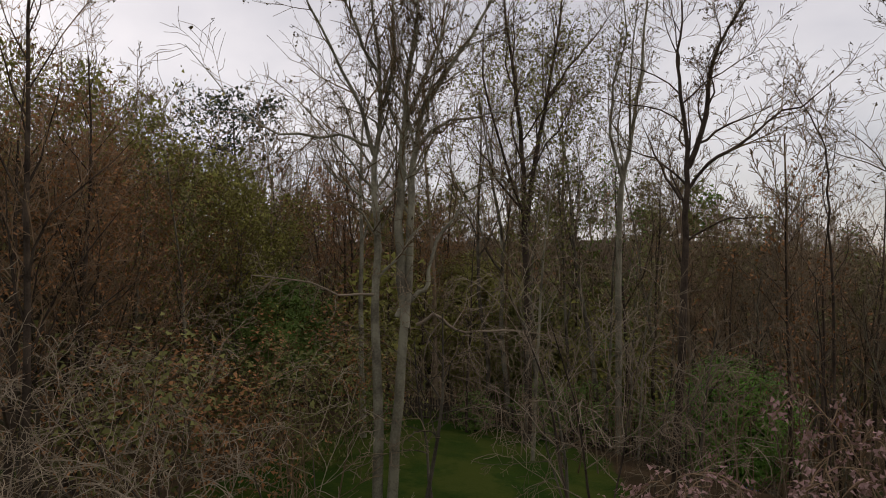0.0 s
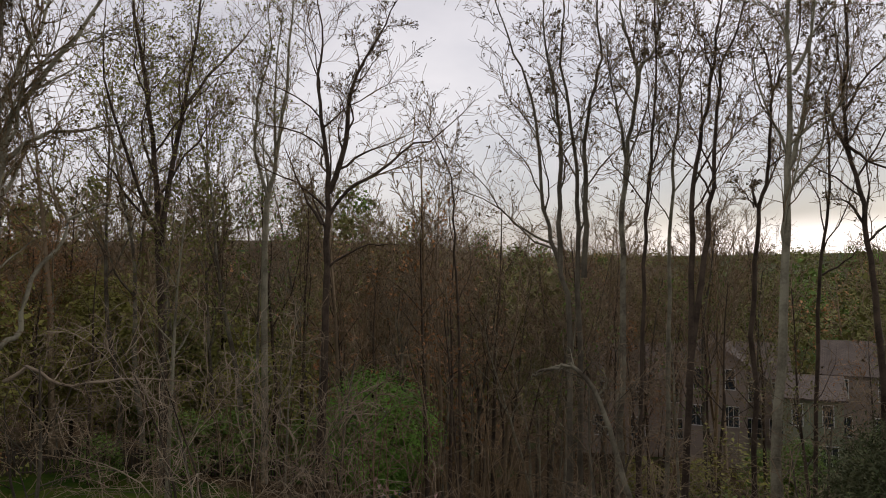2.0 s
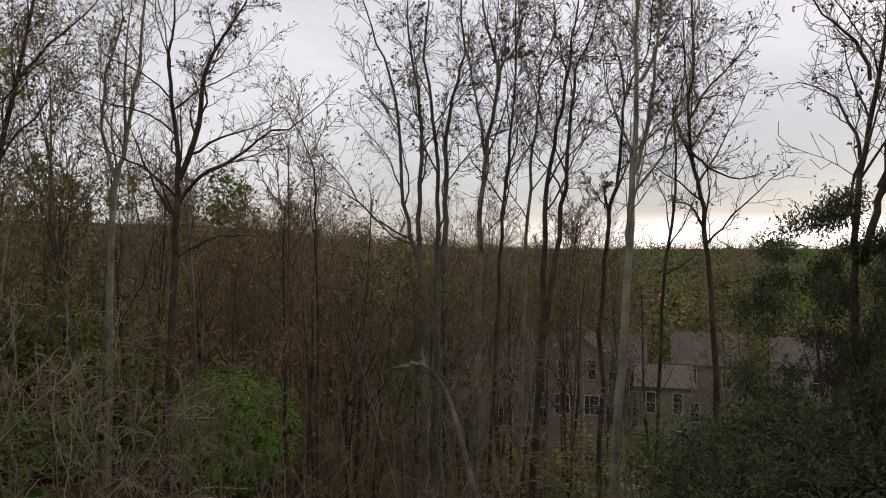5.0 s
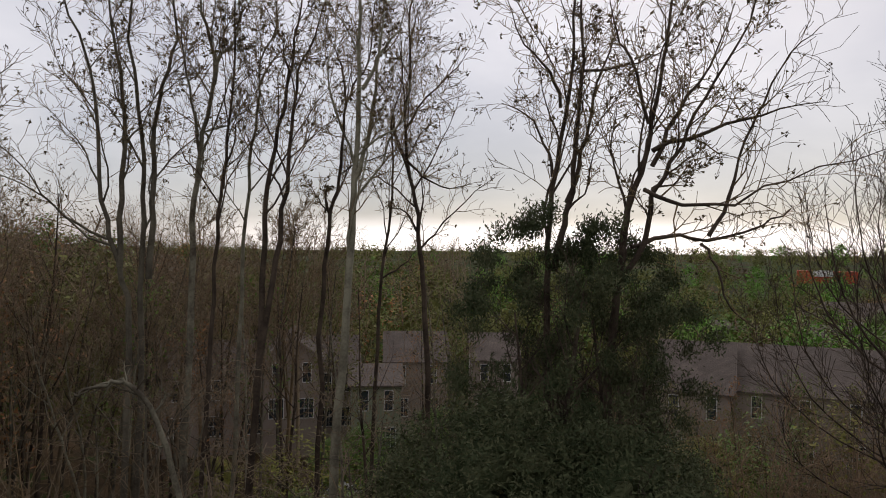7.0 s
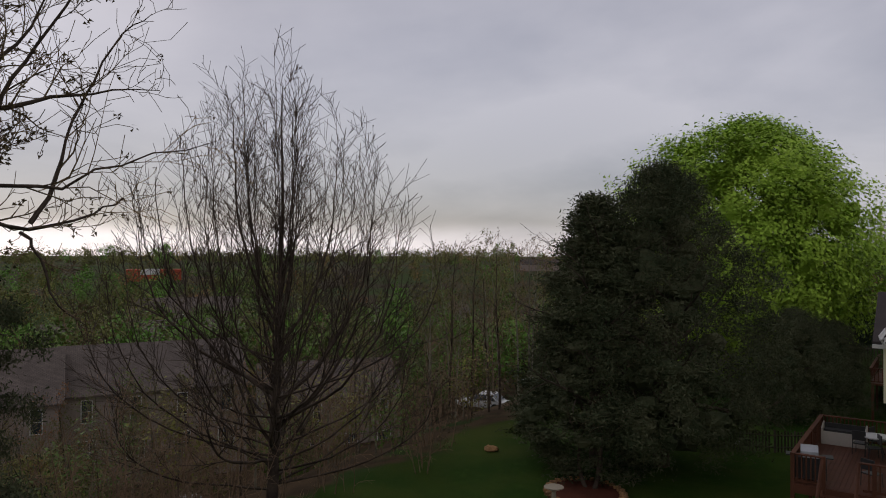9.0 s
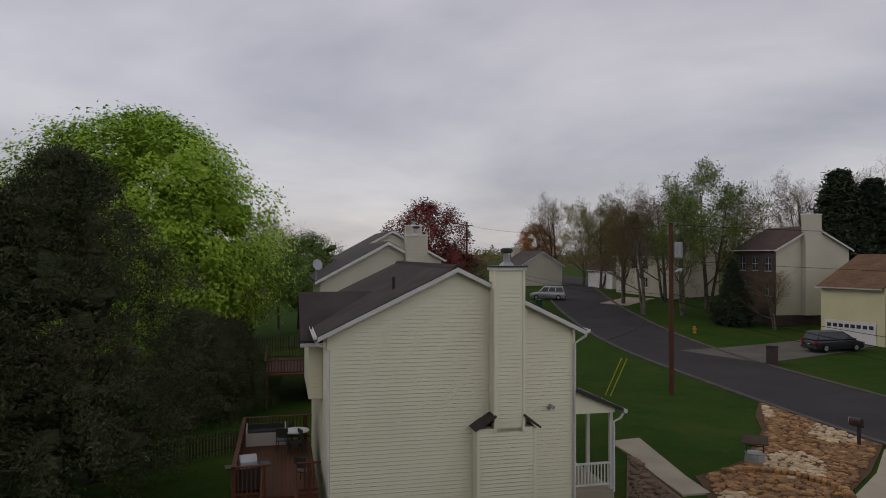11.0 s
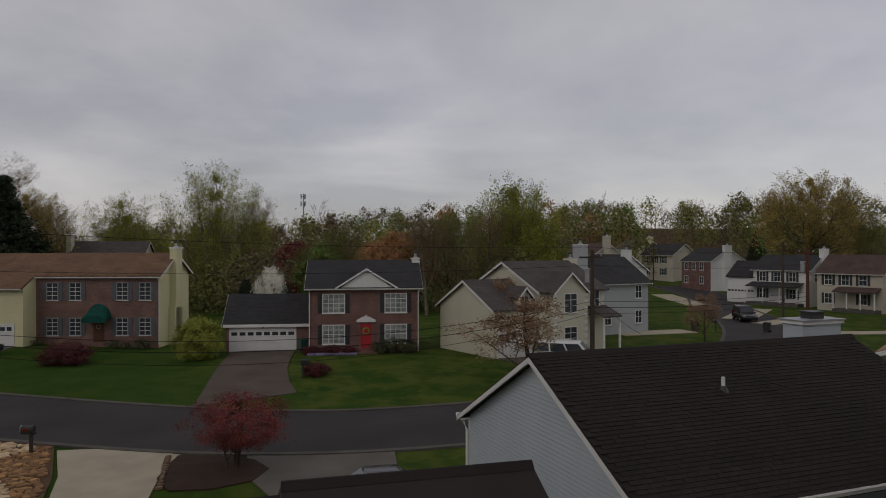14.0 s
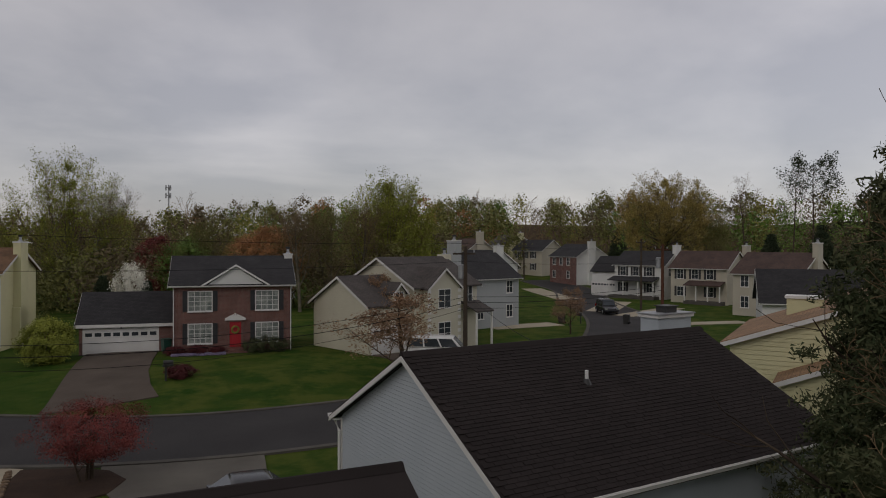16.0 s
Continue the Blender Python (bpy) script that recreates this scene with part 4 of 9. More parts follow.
for ring in ([(U1 - 0.05, 3.15), (L1 + 0.1, 2.7), (L1 + 0.14, 2.75), (U1 - 0.01, 3.22)], [(U0 + 0.05, 3.15), (L0 - 0.15, 2.7), (L0 - 0.19, 2.75), (U0 + 0.01, 3.22)]):
    part("shoulder_cap", Mesh().prism(ring, "x", CX - 0.11, 0.0), SHINGLE_GREY, chim)
part("chimney_trim", Mesh().box(CX - 0.08, U0 - 0.07, CT, 0.05, U1 + 0.07, CT + 0.11), TRIM, chim)
part("cap_flashing", Mesh().box(CX - 0.12, U0 - 0.11, CT + 0.11, 0.09, U1 + 0.11, CT + 0.16), BLACK_METAL, chim)
flue(cream, CX / 2, (U0 + U1) / 2, CT + 0.16, 0.11)
part("twin_spotlight", Mesh().tube([(-0.03, 0.95, 3.3), (-0.1, 0.95, 3.3)], 0.06, 8).tube([(-0.1, 0.91, 3.3), (-0.19, 0.86, 3.24)], [0.035, 0.065], 8).tube([(-0.1, 0.99, 3.3), (-0.19, 1.04, 3.24)], [0.035, 0.065], 8), STEEL, cream)
part("vent_pipe", Mesh().tube([(2.2, 6.1, 7.1), (2.2, 6.1, 7.75)], 0.06, 8), BLACK_METAL, cream)
part("ridge_cap", Mesh().prism([(CD / 2 - 0.16, CR + 0.08), (CD / 2 + 0.16, CR + 0.08), (CD / 2 + 0.03, CR + 0.2), (CD / 2 - 0.03, CR + 0.2)], "x", -0.3, CW + 0.3), SHINGLE_GREY, cream)
# the upper room that juts out over the deck
BAY = 0.5
part("bay_wall", Mesh().box(2.4, CD, 3.4, 7.2, CD + BAY, 5.6), SIDING_CREAM, cream)
part("bay_roof", gable_roof(2.4, 7.2, CD - 2.6, CD + BAY, 5.55, 6.95, "y", 0.3), SHINGLE_GREY, cream)
part("bay_gable", Mesh().prism([(2.4, 5.55), (7.2, 5.55), (4.8, 6.95)], "y", CD - 0.4, CD + BAY), SIDING_CREAM, cream)
part("bay_gutter", Mesh().box(2.0, CD - 0.2, 5.3, 2.12, CD + BAY + 0.3, 5.42), TRIM, cream)
for k in range(16):
    z = 3.42 + LAP * k
    part("siding_board", Mesh().prism([(2.37, z + 0.013), (2.4, z + 0.013), (2.4, z + LAP), (2.384, z + LAP)], "y", CD + 0.02, CD + BAY - 0.02), SIDING_CREAM, cream)
# front porch
part("porch_roof", Mesh().prism([(-1.75, 3.0), (0.02, 3.75), (0.02, 3.87), (-1.75, 3.12)], "x", -0.25, 6.0), SHINGLE_GREY, cream)
part("porch_end", Mesh().prism([(-1.5, 2.95), (0.0, 2.95), (0.0, 3.72), (-1.5, 3.07)], "x", -0.06, 0.0), SIDING_CREAM, cream)
part("porch_gutter", gutter(-0.3, 6.1, -1.75, 2.95), TRIM, cream)
part("porch_floor", Mesh().box(0, -1.5, -0.6, 6.0, 0, 0.2), CONCRETE, cream)
for px in (0.05, 2.0, 3.9, 5.8):
    part("porch_post", Mesh().box(px, -1.48, 0.2, px + 0.12, -1.36, 3.0), TRIM, cream)
for z in (0.35, 1.1):
    part("porch_rail", Mesh().box(0.06, -1.4, z, 0.12, -0.05, z + 0.07), TRIM, cream)
for k in range(11):
    part("baluster", Mesh().box(0.07, -1.32 + 0.125 * k, 0.4, 0.11, -1.28 + 0.125 * k, 1.12), TRIM, cream)
part("porch_downpipe", Mesh().tube([(-0.1, -1.82, 2.95), (-0.1, -1.7, 2.75), (0.02, -1.5, 2.6), (0.02, -1.5, 0.1)], 0.045, 6), TRIM, cream)


# the deck behind the cream house
deck = thing("deck", 20.0, -18.05, 0.2, 90 - 124.8, "red-brown stained wooden deck with railings and stairs", "deck")
DX0, DX1, DY0, DY1, DZ = -0.4, 6.4, 8.9, 11.5, 0.98
for k in range(18):
    part("deck_board", Mesh().box(DX0, DY0 + 0.145 * k, DZ - 0.04, DX1, DY0 + 0.145 * k + 0.135, DZ), WOOD_DECK, deck)
part("rim_joist", Mesh().box(DX0 - 0.05, DY0, DZ - 0.3, DX0, DY1, DZ - 0.01).box(DX1, DY0, DZ - 0.3, DX1 + 0.05, DY1, DZ - 0.01).box(DX0, DY1, DZ - 0.3, DX1, DY1 + 0.05, DZ - 0.01), WOOD_DECK, deck)
for px, py in ((DX0, DY1), (DX1, DY1), (DX0, 10.6), (3.5, DY1), (DX1, DY0 + 0.2), (DX0, 9.2)):
    part("deck_post", Mesh().box(px - 0.06, py - 0.06, -3.2, px + 0.06, py + 0.06, DZ + 1.0), WOOD_DECK, deck)


def railing(owner, a, b, z0, z1, mat, gap=0.13):
    (ax, ay), (bx, by) = a, b
    n = int(math.hypot(bx - ax, by - ay) / gap)
    px, py = (0.05, 0.025) if abs(by - ay) > abs(bx - ax) else (0.025, 0.05)
    part("handrail", Mesh().box(min(ax, bx) - 0.07, min(ay, by) - 0.07, z1, max(ax, bx) + 0.07, max(ay, by) + 0.07, z1 + 0.04), mat, owner)
    part("bottom_rail", Mesh().box(min(ax, bx) - 0.02, min(ay, by) - 0.02, z0 + 0.08, max(ax, bx) + 0.02, max(ay, by) + 0.02, z0 + 0.16), mat, owner)
    for k in range(1, n):
        x, y = ax + (bx - ax) * k / n, ay + (by - ay) * k / n
        part("baluster", Mesh().box(x - 0.02, y - 0.02, z0 + 0.1, x + 0.02, y + 0.02, z1), mat, owner)


railing(deck, (DX0, DY1), (DX1, DY1), DZ, DZ + 0.95, WOOD_DECK)
railing(deck, (DX1, DY0), (DX1, DY1), DZ, DZ + 0.95, WOOD_DECK)
railing(deck, (DX0, 10.7), (DX0, DY1), DZ, DZ + 0.95, WOOD_DECK)
railing(deck, (DX0, DY0), (DX0, 9.5), DZ, DZ + 0.95, WOOD_DECK)
for y in (9.6, 10.62):
    part("stringer", Mesh().add([(DX0, y, DZ - 0.3), (DX0, y, DZ), (DX0 - 3.4, y, DZ - 2.7), (DX0 - 3.4, y, DZ - 3.1), (DX0, y + 0.05, DZ - 0.3), (DX0, y + 0.05, DZ), (DX0 - 3.4, y + 0.05, DZ - 2.7), (DX0 - 3.4, y + 0.05, DZ - 3.1)], [(0, 1, 2, 3), (7, 6, 5, 4), (1, 5, 6, 2), (0, 3, 7, 4)]), WOOD_DECK, deck)
    part("stair_rail", Mesh().tube([(DX0, y + 0.02, DZ + 0.95), (DX0 - 3.3, y + 0.02, DZ - 1.7)], 0.05, 4), WOOD_DECK, deck)
    part("stair_post", Mesh().box(DX0 - 3.35, y - 0.02, -3.2, DX0 - 3.25, y + 0.08, DZ - 1.7), WOOD_DECK, deck)
for k in range(13):
    part("tread", Mesh().box(DX0 - 0.28 * k - 0.3, 9.6, DZ - 0.19 * (k + 1) - 0.04, DX0 - 0.28 * k + 0.02, 10.66, DZ - 0.19 * (k + 1)), WOOD_DECK, deck)


def deck_point(x, y, z):
    return deck.matrix_basis @ Vector((x, y, z))


def on_deck(name, x, y, turn, label, category):
    p = deck_point(x, y, DZ)
    return thing(name, p.x, p.y, p.z, 90 - 124.8 + turn, label, category)


PALE_RESIN = material("pale_resin", (0.5, 0.46, 0.4), (0.42, 0.385, 0.33), 0.6, 1.5, 20, 0.05)
bench_box = on_deck("storage_box", 5.95, 10.65, 90, "pale resin storage bench with dark lid on the deck", "storage box")
part("body", Mesh().box(-0.72, -0.3, 0, 0.72, 0.3, 0.5), PALE_RESIN, bench_box)
part("lid", Mesh().prism([(-0.31, 0.5), (0.24, 0.5), (0.24, 0.58), (-0.31, 0.55)], "x", -0.7, 0.7), BLACK_METAL, bench_box)
part("backrest", Mesh().box(-0.72, -0.36, 0.3, 0.72, -0.3, 0.74), BLACK_METAL, bench_box)
for bx in (-0.78, 0.72):
    part("end_panel", Mesh().prism([(-0.36, 0.0), (0.3, 0.0), (0.3, 0.62), (-0.3, 0.78), (-0.36, 0.78)], "x", bx, bx + 0.06), PALE_RESIN, bench_box)
grill = on_deck("grill", 0.25, 11.1, 100, "grey covered gas grill on the deck", "grill")
part("cart", Mesh().box(-0.5, -0.25, 0.1, 0.5, 0.25, 0.8), BLACK_METAL, grill)
part("hood", Mesh().prism([(-0.28, 0.8), (0.28, 0.8), (0.26, 1.0), (0.12, 1.15), (-0.12, 1.15), (-0.26, 1.0)], "x", -0.26, 0.26), STEEL, grill)
part("side_shelf", Mesh().box(0.4, -0.22, 0.8, 0.7, 0.22, 0.84), BLACK_METAL, grill)
part("side_shelf", Mesh().box(-0.7, -0.22, 0.8, -0.4, 0.22, 0.84), BLACK_METAL, grill)
patio_table = on_deck("patio_table", 4.9, 9.5, 0, "round pale patio table on the deck", "table")
part("tabletop", Mesh().tube([(0, 0, 0.7), (0, 0, 0.74)], 0.5, 20), WHITE_PLASTIC, patio_table)
for k in range(4):
    a = math.pi / 4 + math.pi / 2 * k
    part("leg", Mesh().tube([(0.1 * math.cos(a), 0.1 * math.sin(a), 0.7), (0.35 * math.cos(a), 0.35 * math.sin(a), 0)], 0.02, 6), BLACK_METAL, patio_table)
patio_chair = on_deck("patio_chair", 4.3, 9.55, 200, "dark metal patio chair with open back", "chair")
part("seat", Mesh().box(-0.23, -0.22, 0.4, 0.23, 0.22, 0.44), BLACK_METAL, patio_chair)
part("backrest", Mesh().box(-0.23, 0.19, 0.55, 0.23, 0.22, 0.9), BLACK_METAL, patio_chair)
for lx in (-0.2, 0.2):
    for ly in (-0.2, 0.2):
        part("leg", Mesh().tube([(lx, ly, 0.42 if ly < 0 else 0.9), (lx * 1.1, ly * 1.15, 0)], 0.015, 6), BLACK_METAL, patio_chair)
tagged(patio_chair, group="patio chairs")
for cx, cy, ct in ((5.6, 9.5, -20), (4.8, 10.0, 80), (0.7, 9.35, 60)):
    p = deck_point(cx, cy, DZ)
    copy_thing(patio_chair, pose(p.x, p.y, p.z, 0, 0, 90 - 124.8 + ct))

# the single-storey neighbour with the broad black roof
black_roof = house_at(-0.46, -9.64, -0.63, 271.35, "pale grey vinyl-sided house with broad near-black shingle roof")
NE, NR, ND, NW = 3.95, 6.55, 9.9, 11.7
part("wall", gable_walls(0, NW, 0, ND, -2.0, NE, NR), SIDING_BLUE, black_roof)
part("roof", gable_roof(0, NW, 0, ND, NE, NR, "x", 0.33), SHINGLE_DARK, black_roof)
rake_trim(black_roof, TRIM, 0, NW, 0, ND, NE, NR, "x", 0.33, (0, 1), 0.15)
part("back_gutter", gutter(-0.33, NW + 0.33, -0.34, NE - 0.1), TRIM, black_roof)
part("front_gutter", gutter(-0.33, NW + 0.33, ND + 0.34, NE - 0.1, 1), TRIM, black_roof)
part("soffit", Mesh().box(-0.3, ND - 0.02, NE - 0.14, 0.0, ND + 0.3, NE - 0.08), TRIM, black_roof)
lap_boards(black_roof, ND, -1.0, NE, NR, SIDING_BLUE, step=0.125)
for y0, y1 in ((0.0, 0.1), (ND - 0.1, ND)):
    part("corner_board", Mesh().box(-0.05, y0, -2.0, 0.06, y1, NE - 0.05), TRIM, black_roof)
part("downpipe", Mesh().tube([(-0.12, ND + 0.42, NE - 0.1), (-0.12, ND + 0.3, NE - 0.25), (-0.12, ND - 0.04, NE - 0.5), (-0.12, ND - 0.05, -1.0)], 0.05, 6), TRIM, black_roof)
part("downpipe", Mesh().tube([(NW + 0.2, -0.42, NE - 0.1), (NW + 0.2, -0.3, NE - 0.25), (NW - 0.05, -0.1, NE - 0.55), (NW - 0.05, -0.08, -1.0)], 0.05, 6), TRIM, black_roof)
slope_n = (NR - NE) / (ND / 2)
shingle_roof(black_roof, -0.3, NW + 0.3, -0.33, NE - 0.33 * slope_n + 0.145, ND / 2, NR + 0.145, SHINGLE_DARK)
part("ridge_cap", Mesh().prism([(ND / 2 - 0.17, NR + 0.09), (ND / 2 + 0.17, NR + 0.09), (ND / 2 + 0.03, NR + 0.22), (ND / 2 - 0.03, NR + 0.22)], "x", -0.33, NW + 0.33), SHINGLE_DARK, black_roof)
window(black_roof, NW - 0.75, 1.9, 0.95, 1.5, 0.0, 2, 4)
nch = part("chimney", Mesh().box(11.60, ND / 2 + 1.6, 4.0, 13.45, ND / 2 + 2.5, NR + 0.38), SIDING_BLUE, black_roof)
part("chimney_trim", Mesh().box(11.52, ND / 2 + 1.52, NR + 0.38, 13.53, ND / 2 + 2.58, NR + 0.5), TRIM, nch)
part("cap_flashing", Mesh().box(11.48, ND / 2 + 1.48, NR + 0.5, 13.57, ND / 2 + 2.62, NR + 0.55), STEEL, nch)
part("flue_shroud", Mesh().box(12.25, ND / 2 + 1.8, NR + 0.55, 12.85, ND / 2 + 2.3, NR + 0.78).box(12.19, ND / 2 + 1.74, NR + 0.78, 12.91, ND / 2 + 2.36, NR + 0.82), BLACK_METAL, nch)
vent = part("vent_pipe", Mesh().tube([(4.8, 3.1, NE + 3.1 * slope_n), (4.8, 3.1, NE + 3.1 * slope_n + 0.5)], 0.055, 10), WHITE_PLASTIC, black_roof, "white plastic vent pipe")
part("vent_boot", Mesh().tube([(4.8, 3.1, NE + 3.0 * slope_n + 0.14), (4.8, 3.1, NE + 3.1 * slope_n + 0.26)], [0.17, 0.07], 10), BLACK_METAL, vent)

# the house over whose yard the camera hangs: only its black garage roof shows
own = house_at(7.9, -5.9, -0.5, 277, "house with a plain black shingle garage roof", group="houses along the street")
part("wall", gable_walls(0.35, 4.4, 0, 7.6, -2.0, 3.5, 5.3), SIDING_CREAM, own)
part("roof", gable_roof(0.35, 4.4, 0, 7.6, 3.5, 5.3, "x", 0.3), SHINGLE_DARK, own)
rake_trim(own, BLACK_METAL, 0.35, 4.4, 0, 7.6, 3.5, 5.3, "x", 0.3)
part("side_roof", gable_roof(-1.0, 0.3, 0.2, 7.4, 3.45, 5.15, "x", 0.1), SHINGLE_DARK, own)
part("side_wall", gable_walls(-0.9, 0.35, 0.3, 7.3, -2.0, 3.4, 5.0), SIDING_CREAM, own)
part("ridge_cap", Mesh().prism([(3.65, 5.38), (3.95, 5.38), (3.83, 5.52), (3.77, 5.52)], "x", 0.05, 4.7), SHINGLE_DARK, own)

# the cream house with the twin gables, beyond the brick house
twin = house_at(-15.6, -47.6, 0.3, 257, "cream clapboard house with two front gables and a brown-grey roof")
part("garage_wall", gable_walls(0, 4.6, 0, 7.4, -1.0, 4.0, 6.1), LAP_CREAM, twin)
part("garage_roof", gable_roof(0, 4.8, 0, 7.4, 4.0, 6.1, "x", 0.35), ROOF_GREY, twin)
rake_trim(twin, TRIM, 0, 4.8, 0, 7.4, 4.0, 6.1, "x", 0.35, (0,))
lap_boards(twin, 7.4, -0.8, 4.0, 6.1, LAP_CREAM)
part("wall", gable_walls(4.6, 12.4, -0.3, 8.6, -1.0, 5.3, 7.6), LAP_CREAM, twin)
part("roof", gable_roof(4.6, 12.4, -0.3, 8.6, 5.3, 7.6), ROOF_GREY, twin)
rake_trim(twin, TRIM, 4.6, 12.4, -0.3, 8.6, 5.3, 7.6)
part("bay_wall", gable_walls(5.6, 9.4, -1.0, 3.5, -1.0, 5.2, 6.75, "y"), LAP_CREAM, twin)
part("bay_roof", gable_roof(5.6, 9.4, -1.0, 3.5, 5.2, 6.75, "y", 0.25), ROOF_GREY, twin)
rake_trim(twin, TRIM, 5.6, 9.4, -1.0, 3.5, 5.2, 6.75, "y", 0.25, (0,))
part("dormer_wall", gable_walls(2.6, 4.0, 0.1, 2.0, 3.6, 4.9, 5.6, "y"), LAP_CREAM, twin)
part("dormer_roof", gable_roof(2.6, 4.0, 0.0, 2.4, 4.9, 5.6, "y", 0.2), ROOF_GREY, twin)
rake_trim(twin, TRIM, 2.6, 4.0, 0.0, 2.4, 4.9, 5.6, "y", 0.2, (0,))
window(twin, 3.3, 3.9, 0.8, 1.0, 0.1, 2, 2)
window(twin, 7.5, 3.5, 1.4, 1.5, -1.0, 2, 3)
window(twin, 11.2, 3.7, 1.0, 1.4, -0.3, 2, 2)
window(twin, 7.5, 0.8, 1.4, 1.4, -1.0, 2, 3)
garage_door(twin, 0.4, 4.2, 0.0, 2.1, 0.0, 6)
part("porch_roof", Mesh().prism([(-2.2, 2.9), (-0.3, 3.7), (-0.3, 3.82), (-2.2, 3.02)], "x", 10.3, 12.6), ROOF_GREY, twin)
for k in range(2):
    part("porch_post", Mesh().box(10.4 + 2.0 * k, -2.1, -0.5, 10.54 + 2.0 * k, -1.96, 2.95), TRIM, twin)
part("chimney", Mesh().box(12.4, 3.6, -1.0, 13.1, 4.8, 7.9), LAP_CREAM, twin)
flue(twin, 12.75, 4.2, 7.9, 0.11)
for k in range(9):
    part("quoin", Mesh().box(5.5, -1.06, 0.1 + 0.58 * k, 5.85, -1.0, 0.4 + 0.58 * k), TRIM, twin)
    part("quoin", Mesh().box(9.15, -1.06, 0.1 + 0.58 * k, 9.5, -1.0, 0.4 + 0.58 * k), TRIM, twin)

# the rest of the street, each with its own colour and extras
W4 = ((1.6, 0.9, 1.0, 1.4), (6.4, 0.9, 1.0, 1.4), (1.6, 3.6, 1.0, 1.4), (4.0, 3.6, 1.0, 1.4), (6.4, 3.6, 1.0, 1.4))


def lot(az, dist):
    x, y = toward(az, dist)
    return x, y, ground_z(x, y) + 0.2


simple_house(*lot(214.6, 76), 262, 7.5, 8, 5.3, 7.9, LAP_GREY, ROOF_BLACK, "pale blue-grey clapboard house with dark roof and tall white chimney", chimney=("left", 2.2, 1.6, 9.3), windows=((1.5, 0.9, 0.9, 1.3), (6.0, 0.9, 0.9, 1.3), (6.0, 3.6, 0.9, 1.3)))
simple_house(*lot(226.0, 126), 345, 9, 8, 5.4, 7.6, LAP_WHITE, ROOF_BLACK, "white clapboard house with black roof and full-width porch", chimney=("right", 4, 1.8, 8.6), windows=W4, garage=(-4.6, 0, 0.3, 7, 4.2, 6.6), porch=(-0.2, 8.2, 2.2, 3.3), shutters=SHUTTER, end_windows=((2, 3.6, 0.9, 1.3),))
simple_house(*lot(230.2, 119), 347, 9, 8, 5.3, 7.8, LAP_TAN, ROOF_MAROON, "tan clapboard house with dark brown roof and white front porch", chimney=("right", 6.5, 1.7, 8.7), windows=W4, porch=(3.0, 8.8, 2.0, 3.2), shutters=SHUTTER, end_windows=((3.2, 3.7, 0.9, 1.4),))
simple_house(*lot(234.6, 101), 350, 8.5, 10, 5.3, 7.9, LAP_TAN, ROOF_MAROON, "tan clapboard house with brown roof and side chimney", chimney=("right", 4.6, 1.6, 9.2), windows=W4, end_windows=((6.5, 3.6, 1.2, 1.4),))
simple_house(*lot(236.6, 70), 322, 9, 7, 3.9, 6.6, LAP_WHITE, ROOF_BLACK, "white single-storey house with black roof", windows=((2, 0.9, 1, 1.3), (6, 0.9, 1, 1.3)))
simple_house(*lot(221.0, 155), 5, 9, 8, 5.4, 7.8, LAP_WHITE, ROOF_BLACK, "white clapboard house with brick front and black roof", chimney=("right", 3.6, 1.7, 8.4), windows=W4, front=BRICK_RED, end_windows=((6, 3.6, 0.9, 1.3), (6, 0.9, 0.9, 1.3)))
simple_house(*lot(218.0, 172), 350, 9, 8, 5.4, 7.8, LAP_TAN, ROOF_BLACK, "grey-tan clapboard house with black roof", windows=W4, shutters=SHUTTER)
simple_house(*lot(216.0, 190), 0, 9, 8, 5.4, 7.8, LAP_YELLOW, ROOF_GREY, "cream yellow clapboard house with grey roof", chimney=("right", 3.6, 1.7, 8.4), windows=W4)
simple_house(*lot(212.6, 170), 0, 9, 8, 5.6, 8.2, LAP_TAN, ROOF_MAROON, "tan clapboard house with dark brown roof and tall chimney", chimney=("right", 3.4, 1.8, 9.8), windows=W4)
simple_house(*lot(212.9, 118), 350, 8, 8, 5.4, 7.8, LAP_WHITE, ROOF_BLACK, "white clapboard house with dark roof", chimney=("right", 3, 1.7, 8.6), windows=W4)
# the yellow-sided neighbour with the tan shingle roof, end on
end_on = house_at(-17.9, -16.85, -0.2, 332, "yellow clapboard house with tan-brown shingle roof, gable towards the yard")
part("wall", gable_walls(0, 11.2, 0, 10, -2.5, 5.1, 7.1, "y"), LAP_YELLOW, end_on)
part("roof", gable_roof(0, 11.2, 0, 10, 5.1, 7.1, "y"), ROOF_TAN, end_on)
rake_trim(end_on, TRIM, 0, 11.2, 0, 10, 5.1, 7.1, "y")
part("side_wall", gable_walls(2.2, 10.2, -2.2, 0, -2.5, 3.9, 5.5, "y"), LAP_YELLOW, end_on)
part("side_roof", gable_roof(2.2, 10.2, -2.2, 0, 3.9, 5.5, "y", 0.3), ROOF_TAN, end_on)
rake_trim(end_on, TRIM, 2.2, 10.2, -2.2, 0, 3.9, 5.5, "y", 0.3, (0,))
lap_boards(end_on, 11.2, 1.0, 5.1, 7.1, LAP_YELLOW, turned=True)
lap_boards(end_on, 8.0, 0.4, 3.9, 5.5, LAP_YELLOW, x=-2.2, turned=True, start=2.2)
part("chimney", Mesh().box(1.9, 5.0, 4.0, 3.5, 6.0, 6.75), LAP_YELLOW, end_on)
part("chimney_trim", Mesh().box(1.82, 4.92, 6.75, 3.58, 6.08, 6.88), TRIM, end_on)
